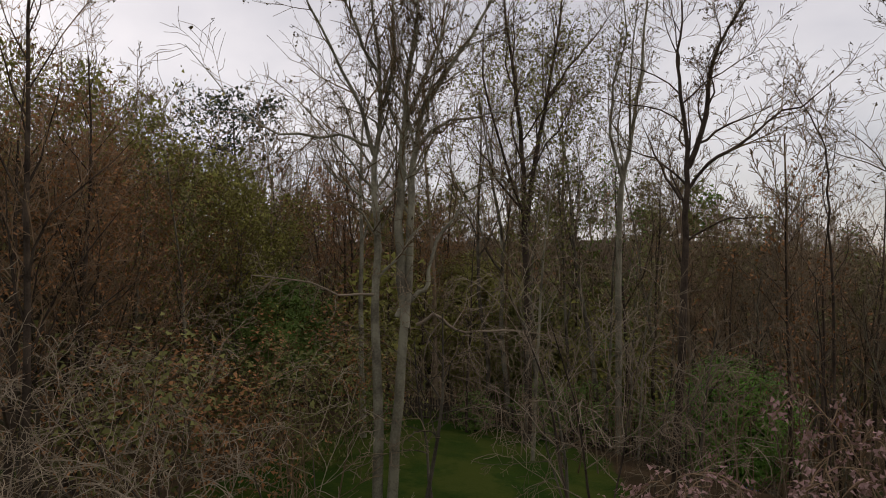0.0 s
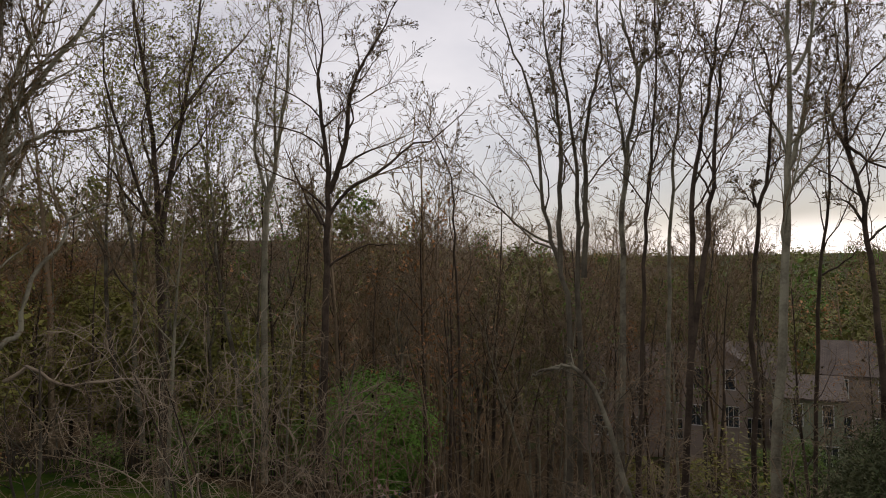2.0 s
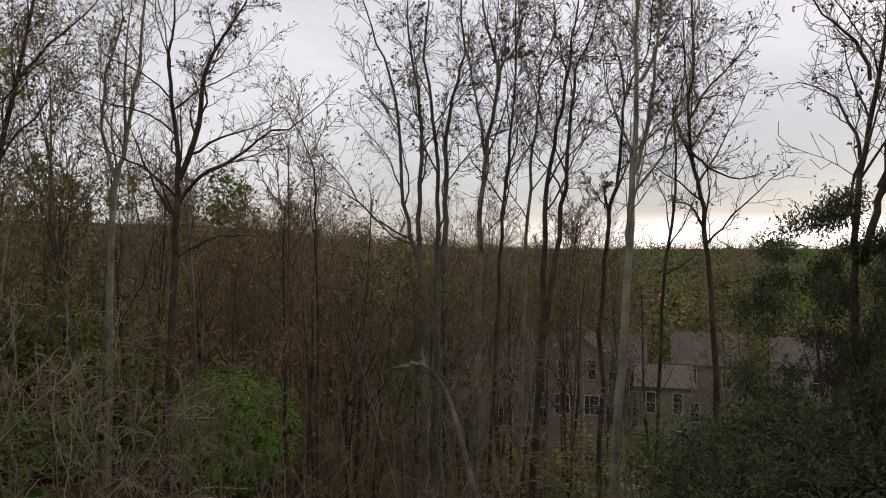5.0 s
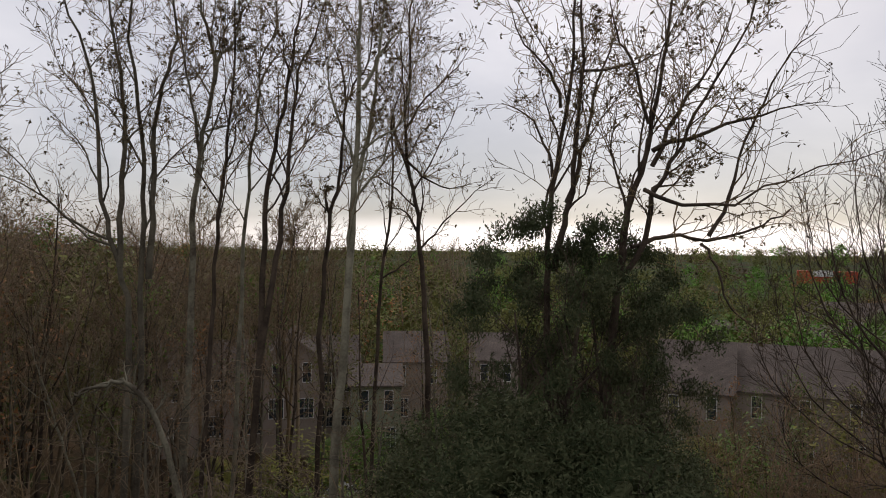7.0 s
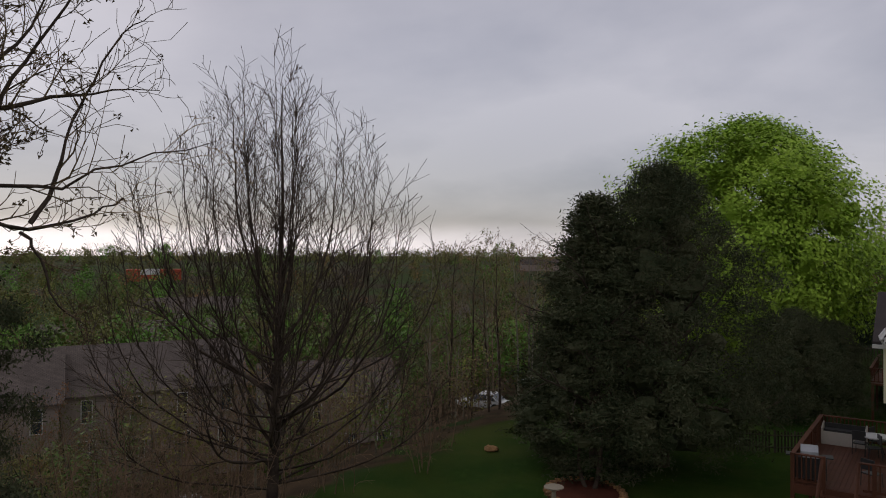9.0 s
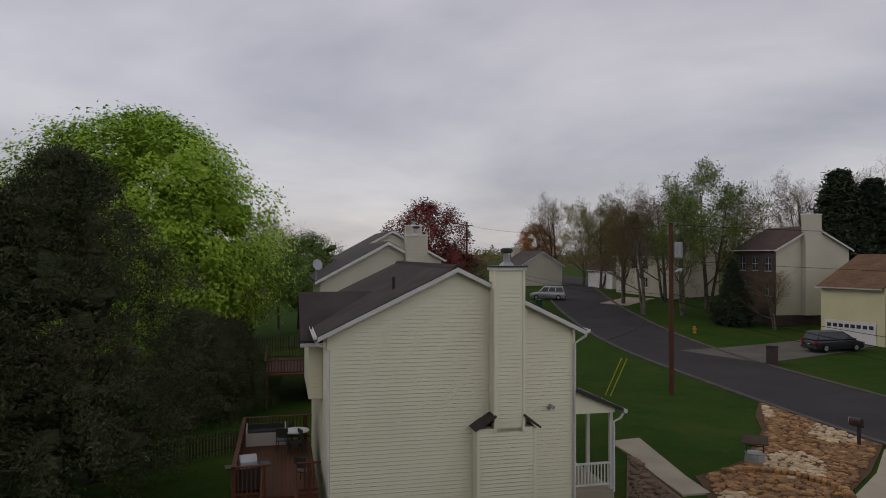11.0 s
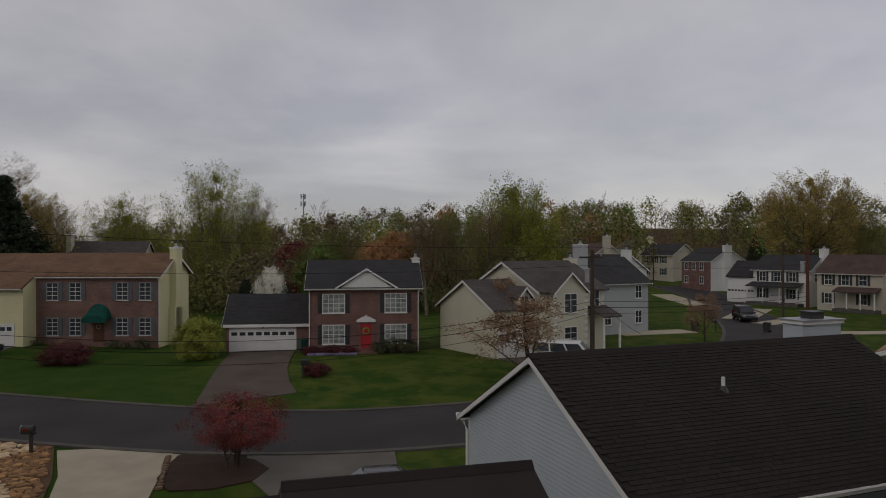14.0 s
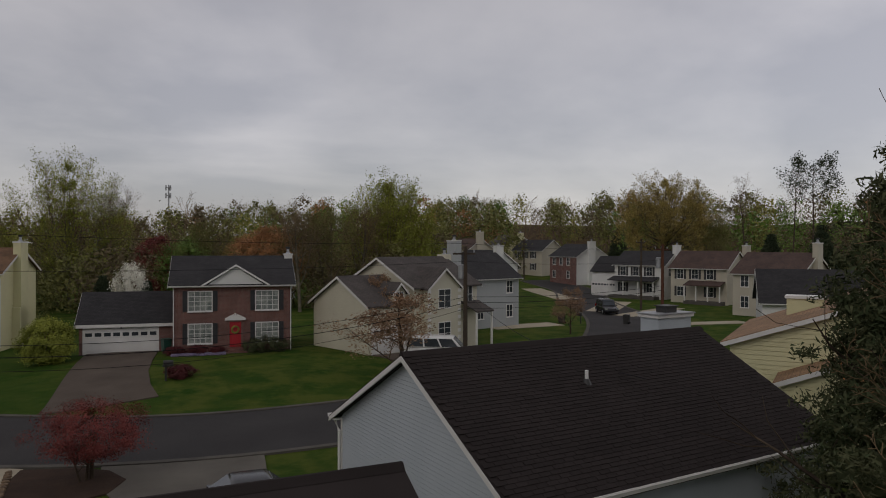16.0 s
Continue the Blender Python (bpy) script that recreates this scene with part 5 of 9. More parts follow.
# up the street to the east
tan = simple_house(37.3, -81.3, 3.4, 308, 7.5, 8.8, 5.9, 8.3, LAP_CREAM, ROOF_MAROON, "cream-sided house with dark brick front and broad end chimney", chimney=("right", 4.0, 1.9, 9.6), windows=W4, front=BRICK_DARK)
part("foundation", Mesh().box(0.02, 0.02, -5.0, 7.48, 8.78, -1.2), BRICK_DARK, tan)
lap_boards(tan, 8.8, -1.0, 5.9, 8.3, LAP_CREAM, x=7.5, out=1, gaps=((3.0, 5.0, -3.0, 12.0),))
simple_house(*lot(152.5, 112), 290, 12, 9, 5.6, 8.6, LAP_TAN, ROOF_GREY, "tan-grey clapboard house with grey roof behind young trees", windows=W4)
simple_house(*lot(150.2, 125), 300, 8, 7, 2.8, 4.9, LAP_WHITE, ROOF_MAROON, "low white garage with dark red roof", windows=())
simple_house(*lot(143.2, 132), 300, 9, 8, 3.4, 5.8, LAP_CREAM, ROOF_GREY, "cream clapboard house with grey roof and pale chimney", chimney=("left", 3, 1.6, 6.6), windows=W4[:2])
simple_house(*lot(174.2, 112), 286, 10, 9, 5.4, 8.6, LAP_CREAM, ROOF_GREY, "pale clapboard house behind the yellow one", chimney=("left", 3, 1.2, 9.6), windows=W4)
simple_house(*lot(196.0, 118), 286, 9, 8, 5.0, 7.4, LAP_WHITE, ROOF_GREY, "white house half hidden by budding trees", chimney=("right", 3, 1.5, 8.2), windows=W4)
# beside the cream house, along its row
for k, (dist, lift, back, label, wall_mat) in enumerate(((25.0, 1.0, -1.45, "cream vinyl house with dish on its roof edge", LAP_CREAM), (41.0, 2.3, -4.2, "pale yellow clapboard house with high gable and chimney", LAP_CREAM))):
    sx, sy = 19.95 + dist * math.sin(radians(124.8)) - back * math.cos(radians(124.8)), -18.3 + dist * math.cos(radians(124.8)) + back * math.sin(radians(124.8))
    row = simple_house(sx, sy, lift, 124.8, 11.5, 9.2, 6.0, 8.5, wall_mat, ROOF_GREY, label, chimney=("left", 2.7, 1.5, 9.0), windows=())
    part("foundation", Mesh().box(0.02, 0.02, -6.0, 11.48, 9.18, -1.2), wall_mat, row)
    if not k:
        part("dish_mast", Mesh().tube([(-0.2, 9.5, 6.0), (-0.2, 9.5, 6.9)], 0.03, 6), STEEL, row)
        part("satellite_dish", Mesh().tube([(-0.25, 9.5, 7.0), (-0.42, 9.4, 7.05)], [0.08, 0.38], 14), STEEL, row, "grey satellite dish")
        far_deck = thing("deck", sx, sy, lift, 90 - 124.8, "dark wooden deck on posts behind a neighbour's house", "deck")
        part("deck_floor", Mesh().box(0.0, 9.25, -0.35, 7.5, 12.8, -0.25), WOOD_DECK, far_deck)
        railing(far_deck, (0.0, 12.8), (7.5, 12.8), -0.25, 0.65, WOOD_DECK, 0.2)
        railing(far_deck, (7.5, 9.25), (7.5, 12.8), -0.25, 0.65, WOOD_DECK, 0.2)
        railing(far_deck, (0.0, 9.25), (0.0, 12.8), -0.25, 0.65, WOOD_DECK, 0.2)
        for px, py in ((0.1, 12.7), (7.4, 12.7), (3.7, 12.7)):
            part("deck_post", Mesh().box(px - 0.07, py - 0.07, -5.0, px + 0.07, py + 0.07, -0.3), WOOD_DECK, far_deck)


# terraced houses in the valley
def townhouse(az, dist, turn, w, d, eave, ridge, label, roof=None, x=1.9, y=2.0, sink=0.0, floors=3, along="x", wall=None):
    px, py = toward(az, dist, x, y)
    base = ground_z(px, py) - sink
    h = thing("townhouse", px, py, base, 90 - turn, label, "townhouse", "townhouses in the valley")
    part("wall", gable_walls(0, w, 0, d, -2, eave, ridge, along), wall or LAP_BROWN, h)
    part("roof", gable_roof(0, w, 0, d, eave, ridge, along), roof or ROOF_DUN, h)
    rake_trim(h, wall or LAP_BROWN, 0, w, 0, d, eave, ridge, along, 0.35, (0, 1), 0.15)
    for f in range(floors):
        n = max(2, int(w / 3.2))
        for k in range(n):
            window(h, w * (k + 0.5) / n, eave - 2.3 - 3.4 * (floors - 1 - f), 0.75 if f else 1.3, 1.8, 0.0, 1 if f else 3, 2, sill=False)
    for k in range(2):
        window(h, d * (k + 0.5) / 2, eave - 1.9, 0.8, 1.4, 0.0, 1, 2, None, None, "left", False)
    return h


townhouse(16.8, 71, 112, 10.5, 9, 7.6, 10.3, "long brown-sided townhouse wing with grey roof behind the woods", floors=2)
townhouse(24.4, 69, 118, 5.6, 10, 9.4, 11.3, "brown-sided townhouse with front gable and narrow white windows", floors=2, along="y")
townhouse(28.7, 71, 118, 4.0, 9, 8.0, 10.6, "narrow brown-sided townhouse beside the gabled one", floors=2)
townhouse(31.4, 66, 122, 4.6, 9, 7.2, 8.4, "sage-green clad townhouse front with broad windows", floors=2, wall=LAP_SAGE)
townhouse(34.2, 74, 124, 6.4, 9, 8.2, 10.7, "brown-sided townhouse set back among trees", floors=2)
townhouse(41.2, 78, 128, 5.0, 9, 7.8, 10.2, "brown-sided end townhouse with a pale lower wall", floors=2)
townhouse(55.4, 65, 152, 6.2, 12, 8.0, 11.5, "brown-sided block with broad grey roof", floors=2)
townhouse(61.0, 67, 152, 15.0, 12, 8.0, 11.3, "long brown-sided block with broad grey roof", floors=2)
townhouse(75.0, 74, 160, 14, 10, 5.0, 8.0, "far low block with grey roof", floors=2)
townhouse(60.0, 118, 150, 30, 10, 6.0, 8.8, "long grey-roofed row across the valley", floors=2)
townhouse(66.0, 160, 150, 22, 10, 6.0, 8.8, "grey-roofed row further off", floors=2)
townhouse(84.0, 150, 170, 20, 10, 5.0, 8.0, "low grey-roofed row among green trees", floors=2)
rx, ry = toward(65.4, 300, 1.9, 2)
red_store = thing("store", rx, ry, ground_z(rx, ry), 90 - 155, "long low store with orange-red front far off", "store")
part("wall", Mesh().box(0, 0, -1, 20, 12, 4.6), material("orange_red_front", (0.5, 0.09, 0.05), (0.4, 0.07, 0.04), 0.6, 0.5, 10, 0), red_store)
part("sign_panel", Mesh().box(5, -0.3, 2.6, 12, 0, 4.9), TRIM, red_store)
fx, fy = toward(96.0, 350, 3, 3)
far_barn = thing("far_house", fx, fy, ground_z(fx, fy), 90 - 180, "low brown-roofed house on the far rise", "house")
part("wall", gable_walls(0, 18, 0, 10, -1, 3.4, 6), LAP_BROWN, far_barn)
part("roof", gable_roof(0, 18, 0, 10, 3.4, 6), ROOF_GREY, far_barn)


# ---- trees ----
def fast_mesh(name, verts, faces, mat, shade=False):
    """A mesh from arrays; faces: rows of four (or three) indices."""
    me = bpy.data.meshes.new(name)
    n = faces.shape[1]
    me.vertices.add(len(verts))
    me.vertices.foreach_set("co", np.asarray(verts, np.float32).ravel())
    me.loops.add(faces.size)
    me.loops.foreach_set("vertex_index", faces.astype(np.int32).ravel())
    me.polygons.add(len(faces))
    me.polygons.foreach_set("loop_start", np.arange(len(faces), dtype=np.int32) * n)
    if shade:
        me.polygons.foreach_set("use_smooth", [True] * len(faces))
    me.update(calc_edges=True)
    me.materials.append(mat)
    return me


def tubes(lines):
    """Tapered tubes for many bent lines at once: lines of (points, radii, sides)."""
    groups = {}
    for pts, rad, sides in lines:
        groups.setdefault((len(pts), sides), []).append((pts, rad))
    vs, fs, off = [], [], 0
    for (n, sides), some in groups.items():
        p = np.array([a for a, _ in some], float)
        r = np.array([b for _, b in some], float)
        t = np.gradient(p, axis=1)
        t /= np.linalg.norm(t, axis=2, keepdims=True) + 1e-9
        ref = np.where(np.abs(t[:, :1, 2:3]) > 0.9, np.array([0.3, 0.9, 0.1]), np.array([0.1, 0.2, 0.97]))
        a = np.cross(t, np.broadcast_to(ref, t.shape))
        a /= np.linalg.norm(a, axis=2, keepdims=True) + 1e-9
        b = np.cross(t, a)
        ang = 2 * np.pi * np.arange(sides) / sides
        ring = p[:, :, None] + r[:, :, None, None] * (np.cos(ang)[:, None] * a[:, :, None] + np.sin(ang)[:, None] * b[:, :, None])
        vs.append(ring.reshape(-1, 3))
        m = len(some)
        base = off + (np.arange(m)[:, None, None] * n + np.arange(n - 1)[None, :, None]) * sides
        k = np.arange(sides)
        fs.append(np.stack([base + k, base + (k + 1) % sides, base + sides + (k + 1) % sides, base + sides + k], -1).reshape(-1, 4))
        off += m * n * sides
    return np.concatenate(vs), np.concatenate(fs)


def leaf_quads(rng, centres, size, flat=0.0, stretch=1.6, directions=None, outward=None):
    """One small pointed blade at each centre."""
    m = len(centres)
    d = rng.normal(size=(m, 3)) if directions is None else directions + 0.6 * rng.normal(size=(m, 3))
    d /= np.linalg.norm(d, axis=1, keepdims=True)
    if outward is not None:
        d = np.cross(outward + 0.45 * rng.normal(size=(m, 3)), rng.normal(size=(m, 3)))
        d /= np.linalg.norm(d, axis=1, keepdims=True)
    w = np.cross(d, rng.normal(size=(m, 3)) + np.array([0, 0, flat]) if outward is None else outward + 0.45 * rng.normal(size=(m, 3)))
    w /= np.linalg.norm(w, axis=1, keepdims=True) + 1e-9
    s = size * rng.uniform(0.6, 1.3, (m, 1))
    low = centres - d * s * stretch * 0.5
    blade = np.stack([low + w * s * 0.5, centres + d * s * stretch * 0.5, low - w * s * 0.5], 1)
    return blade.reshape(-1, 3), np.arange(3 * m).reshape(m, 3)


def outward_of(pts, z):
    """Directions from the crown's heart outwards, and somewhat up."""
    o = pts - np.array([0, 0, z])
    o = o / (np.linalg.norm(o, axis=1, keepdims=True) + 1e-6)
    return o + np.array([0, 0, 0.35])


class Grower:
    """Grows a tree as bent, tapering lines; level 0 is the trunk."""

    def __init__(self, seed, levels, droop=0.0):
        self.rng, self.levels, self.lines, self.tips, self.droop = np.random.default_rng(seed), levels, [], [], droop

    def branch(self, p, d, length, radius, level, bare=None):
        rng, spec = self.rng, self.levels[level]
        n = spec.get("n", 5)
        pts, dirs = [np.array(p, float)], []
        d = np.array(d, float)
        d /= np.linalg.norm(d)
        for k in range(n - 1):
            d = d + spec.get("bend", 0.15) * rng.normal(size=3) + np.array([0, 0, spec.get("up", 0.06)])
            d /= np.linalg.norm(d)
            dirs.append(d)
            pts.append(pts[-1] + d * length / (n - 1))
        pts = np.array(pts)
        self.grow(pts, np.array(dirs), length, radius, level, bare)

    def limb(self, points, r0, r1, level, bare=0.2, length=None):
        """A limb bent through a few given points, with branches of the next level on it."""
        c = np.array(points, float)
        n = 3 * (len(c) - 1) + 1
        u = np.linspace(0, len(c) - 1, n)
        i = np.clip(u.astype(int), 0, len(c) - 2)
        f = (u - i)[:, None]
        m = np.gradient(c, axis=0)
        pts = (2 * f ** 3 - 3 * f ** 2 + 1) * c[i] + (f ** 3 - 2 * f ** 2 + f) * m[i] + (3 * f ** 2 - 2 * f ** 3) * c[i + 1] + (f ** 3 - f ** 2) * m[i + 1]
        pts = pts + self.rng.normal(size=pts.shape) * 0.035 * (np.arange(n) > 0)[:, None]
        dirs = np.diff(pts, axis=0)
        step = np.linalg.norm(dirs, axis=1, keepdims=True)
        self.grow(pts, dirs / step, length or float(step.sum()), r0, level, bare, r1 / r0)

    def grow(self, pts, dirs, length, radius, level, bare=None, taper=None):
        rng, spec, n = self.rng, self.levels[level], len(pts)
        taper = spec.get("taper", 0.3) if taper is None else taper
        rad = radius * (1 - (1 - taper) * np.linspace(0, 1, n) ** spec.get("power", 1.0))
        rad = np.maximum(rad, 0.0085)
        self.lines.append((pts, rad, spec.get("sides", 3), level))
        if level + 1 >= len(self.levels):
            self.tips.append((pts[-1], dirs[-1], level))
            return
        nxt = self.levels[level + 1]
        count = max(1, int(round(spec["kids"] * rng.uniform(0.8, 1.2))))
        t0 = spec.get("start", 0.25) if bare is None else bare
        spin = rng.uniform(0, 6.28)
        for k in range(count):
            t = t0 + (1 - t0) * ((k + rng.uniform(0.1, 0.9)) / count) ** spec.get("crowd", 0.9)
            s = t * (n - 1)
            i = min(int(s), n - 2)
            q = pts[i] + (pts[i + 1] - pts[i]) * (s - i)
            axis = dirs[i]
            spin += 2.4 + rng.uniform(-0.5, 0.5)
            side = np.cross(axis, [0.2, 0.1, 1.0] if abs(axis[2]) < 0.95 else [1, 0, 0])
            side /= np.linalg.norm(side)
            other = np.cross(axis, side)
            angle = radians(nxt["angle"]) * rng.uniform(0.7, 1.25)
            out = math.cos(spin) * side + math.sin(spin) * other
            dd = math.cos(angle) * axis + math.sin(angle) * out
            ll = length * nxt["ratio"] * rng.uniform(0.65, 1.2) * (1 - nxt.get("fade", 0.55) * (t - t0) / (1.001 - t0))
            rr = min(np.interp(s, np.arange(n), rad) * nxt.get("thick", 0.6), radius * 0.75)
            self.branch(q, dd, ll, rr, level + 1)
        self.tips.append((pts[-1], dirs[-1], level))


def shift(spec, **kw):
    return {**spec, **kw}


L_TRUNK = dict(n=12, sides=8, bend=0.035, up=0.03, taper=0.18, kids=9, start=0.42, crowd=0.85)
L_LIMB = dict(n=9, sides=5, bend=0.13, up=0.10, taper=0.15, kids=8, start=0.15, angle=36, ratio=0.42, thick=0.55, fade=0.6)
L_BRANCH = dict(n=5, sides=3, bend=0.22, up=0.07, taper=0.25, kids=9, start=0.12, angle=42, ratio=0.45, thick=0.62, fade=0.4)
L_TWIG = dict(n=3, sides=3, bend=0.25, up=0.08, taper=0.4, kids=3, start=0.2, angle=45, ratio=0.5, thick=0.6, fade=0.3)
L_FINE = dict(n=2, sides=3, bend=0.25, up=0.06, taper=0.6, kids=0, angle=45, ratio=0.6, thick=0.7, fade=0.3)


def tree_meshes(seed, levels, stems, bark, twig, leaf=None, leaf_size=0.1, leaf_each=3, leaf_spread=0.12, split=2, tip_levels=None, bare=None, some=1.0, limbs=()):
    """Builds the two meshes of a tree: its trunk with limbs, and its crown of twigs and leaves."""
    g = Grower(seed, levels)
    for p, d, length, radius in stems:
        g.branch(p, d, length, radius, 0, bare)
    for points, r0, r1, level, start in limbs:
        g.limb(points, r0, r1, level, start)
    wood = tubes([l[:3] for l in g.lines if l[3] < split])
    out = [fast_mesh("trunk", *wood, bark, True)]
    fine = [l[:3] for l in g.lines if l[3] >= split]
    crown = []
    if fine:
        crown.append(("crown", fast_mesh("crown", *tubes(fine), twig)))
    if leaf:
        tips = [(p, d) for p, d, lv in g.tips if (tip_levels is None or lv in tip_levels) and g.rng.random() < some]
        at = np.repeat(np.array([p for p, _ in tips]), leaf_each, axis=0)
        dr = np.repeat(np.array([d for _, d in tips]), leaf_each, axis=0)
        at = at + g.rng.normal(size=at.shape) * leaf_spread
        crown.append(("leaves", fast_mesh("leaves", *leaf_quads(g.rng, at, leaf_size, 0, 1.5, dr), leaf)))
    return out, crown


def tree(kind, meshes, x, y, label, scale=1.0, turn=0.0, group="", sink=0.15, tall=1.0, z=None):
    wood, crown = meshes
    ob = thing(kind, x, y, (ground_z(x, y) if z is None else z) - sink, turn, label, "tree" if "shrub" not in kind else "shrub", group)
    ob.scale = (scale, scale, scale * tall)
    part("trunk", wood[0], None, ob)
    for name, me in crown:
        part(name, me, None, ob)
    return ob


# tall straight forest trees, bare but for opening buds
FOREST = []
for k in range(7):
    stems = [((0, 0, 0), (0.04 * (k % 3 - 1), 0.03 * (k % 2), 1), 22.0, 0.19)]
    if k % 3 == 2:
        stems.append(((0.3, 0.1, 0), (0.09, 0.03, 1), 20.0, 0.17))
    levels = [shift(L_TRUNK, n=16, start=0.40 + 0.03 * (k % 4), kids=6 + k % 3, bend=0.055 + 0.01 * (k % 3), up=0.13), shift(L_LIMB, n=11, angle=27 + 3 * (k % 4), kids=9, bend=0.2, up=0.15, ratio=0.5, thick=0.6, start=0.12), shift(L_BRANCH, kids=6, thick=0.55), shift(L_TWIG, n=2)]
    FOREST.append(tree_meshes(100 + k, levels, stems, BARK_DARK if k in (1, 3, 5) else BARK, TWIG, BUD if k != 4 else LEAF_YELLOW, 0.12, 2 if k != 4 else 8, 0.05 if k != 4 else 0.26, 2, (3,), None, 0.25 if k != 4 else 0.9))
def wood_tree(x, y, bearing, bark, label, seed, stems, limbs=(), kids=9, twig=TWIG_BROWN, leaf=BUD, each=4, size=0.07, loose=0.05, some=0.22):
    """A tree whose main stems and limbs bend through a few points (sideways, up), seen square from the garden; the rest branches freely."""
    rnd = random.Random(seed)
    levels = [dict(n=8, sides=8, kids=kids, crowd=1.0), shift(L_LIMB, n=8, angle=34, ratio=0.24, kids=11, up=0.1, bend=0.22, thick=0.5, sides=4, fade=0.35), shift(L_BRANCH, kids=6, ratio=0.42, thick=0.55, bend=0.26, angle=42), shift(L_TWIG, n=3, bend=0.35, ratio=0.55, thick=0.75)]
    grown = []
    for level, some_limbs in ((0, stems), (1, limbs)):
        for r0, r1, start, points in some_limbs:
            slope, run, pts = rnd.choice((-1, 1)) * rnd.uniform(0.2, 0.5) * level, 0.0, []
            for k, (u, w) in enumerate(points):
                run += math.dist((u, w), points[k - 1]) if k else 0.0
                pts.append((u, slope * run, w))
            grown.append((pts, 0.85 * r0, 0.5 * r1, level, start * (0.8 if level else 0.62)))
    return tree("tree", tree_meshes(seed, levels, [], bark, twig, leaf, size, each, loose, 2, (3,), None, some, grown), x, y, label, 1.0, -bearing, "woodland trees", 0.0)


# egg-shaped crown of many upswept limbs from one short trunk
egg = random.Random(8)
VASE_LIMBS = [([(0, 0, 0), (-0.1, 0, 1.5), (0.2, 0.05, 5), (0.5, 0, 9), (0.7, 0, 13), (0.6, 0, 18.6)], 0.27, 0.014, 0, 0.3)]
for k in range(64):
    end = 4.4 + 14.4 * ((k + 0.5) / 64) ** 0.72
    wide = float(np.interp(end, (3, 6, 10, 12.5, 14.5, 16.5, 18, 19), (4.4, 5.8, 6.3, 6.0, 4.8, 3.2, 1.8, 0.4))) * (egg.uniform(0.85, 1.05) if k % 3 else egg.uniform(0.3, 0.8))
    foot = 1.2 + 0.55 * (end - 3.0) * egg.uniform(0.35, 1.0)
    a = 2.4 * k + egg.uniform(-0.3, 0.3)
    lean = 0.035 * foot
    VASE_LIMBS.append(([(lean + wide * u * math.cos(a + 0.15 * u), wide * u * math.sin(a + 0.15 * u), foot + (end - foot) * v) for u, v in ((0, 0), (0.45, 0.17), (0.78, 0.4), (0.95, 0.69), (1.0, 1.0))], 0.045 + 0.03 * (k % 4 == 0), 0.01, 1, 0.35))
VASE = tree_meshes(41, [dict(n=9, sides=8, kids=12, start=0.5), dict(n=6, sides=4, bend=0.06, up=0.1, taper=0.15, kids=11, start=0.25, angle=27, ratio=0.12, thick=0.5, fade=0.4),
                        dict(n=4, sides=3, bend=0.12, up=0.14, taper=0.5, kids=7, start=0.15, angle=32, ratio=0.3, thick=0.55, fade=0.45), dict(n=2, sides=3, bend=0.16, up=0.14, taper=0.7, kids=0, angle=38, ratio=0.5, thick=0.8, fade=0.3)],
                   [], BARK_DARK, BARK_DARK, BUD, 0.04, 1, 0.03, 2, (3,), None, 0.12, VASE_LIMBS)
# small trees of pale, arching and drooping twigs at the edge of the wood
TWIGGY = [tree_meshes(45 + k, [dict(n=8, sides=5, bend=0.12, up=0.02, taper=0.2, kids=7, start=0.3), dict(n=7, sides=4, bend=0.16, up=(0.02, -0.05, -0.02)[k], taper=0.25, kids=6, start=0.2, angle=48, ratio=0.48, thick=0.55, fade=0.3),
                               dict(n=5, sides=3, bend=0.28, up=-0.05, taper=0.5, kids=3, start=0.3, angle=42, ratio=0.5, thick=0.7, fade=0.3), dict(n=4, sides=3, bend=0.3, up=-0.06, taper=0.7, kids=0, angle=45, ratio=0.5, thick=0.9, fade=0.2)],
                      [((0.15 * j, 0.1 * (j % 2), 0), ((0.22 * (j - 1.5), 0.2 * (-1) ** j, 1), (-0.75 + 0.3 * j, 0.2 * (-1) ** j, 1), (0.3 * (j - 1.5), -0.2, 1))[k], 8.6 - 0.7 * j, 0.06 - 0.008 * j) for j in range(4)], BARK_DARK, PALE_TWIG, None, split=1) for k in range(3)]
RUSTY = tree_meshes(43, [shift(L_TRUNK, n=8, start=0.15, kids=14, sides=6), shift(L_LIMB, n=7, sides=4, angle=38, ratio=0.6, kids=10, up=0.13), shift(L_BRANCH, n=4, kids=6), shift(L_FINE, ratio=0.5)],
                    [((0, 0, 0), (0, 0, 1), 12.0, 0.17), ((0.4, 0.2, 0), (0.2, 0.1, 1), 11.0, 0.14)], BARK_DARK, BARK_RED, LEAF_RUST, 0.075, 4, 0.14, 2, (3,), None, 0.8)
SLIM = [tree_meshes(200 + k, [shift(L_TRUNK, n=8, sides=5, start=0.3, kids=13), shift(L_LIMB, n=6, sides=3, angle=40, ratio=0.33, kids=6), shift(L_BRANCH, n=4, sides=3, kids=3), L_FINE],
                    [((0, 0, 0), (0.02 * k - 0.05, 0.03, 1), 13.0, 0.11)], BARK_DARK if k % 2 else BARK, TWIG if k % 3 else BARK_RED, (BUD, LEAF_RUST, LEAF_OLIVE, BUD, LEAF_GREEN)[k], 0.1, 2 if k != 2 else 4, 0.12, 2, (3,), None, (0.4, 1, 1, 0.4, 1)[k]) for k in range(5)]

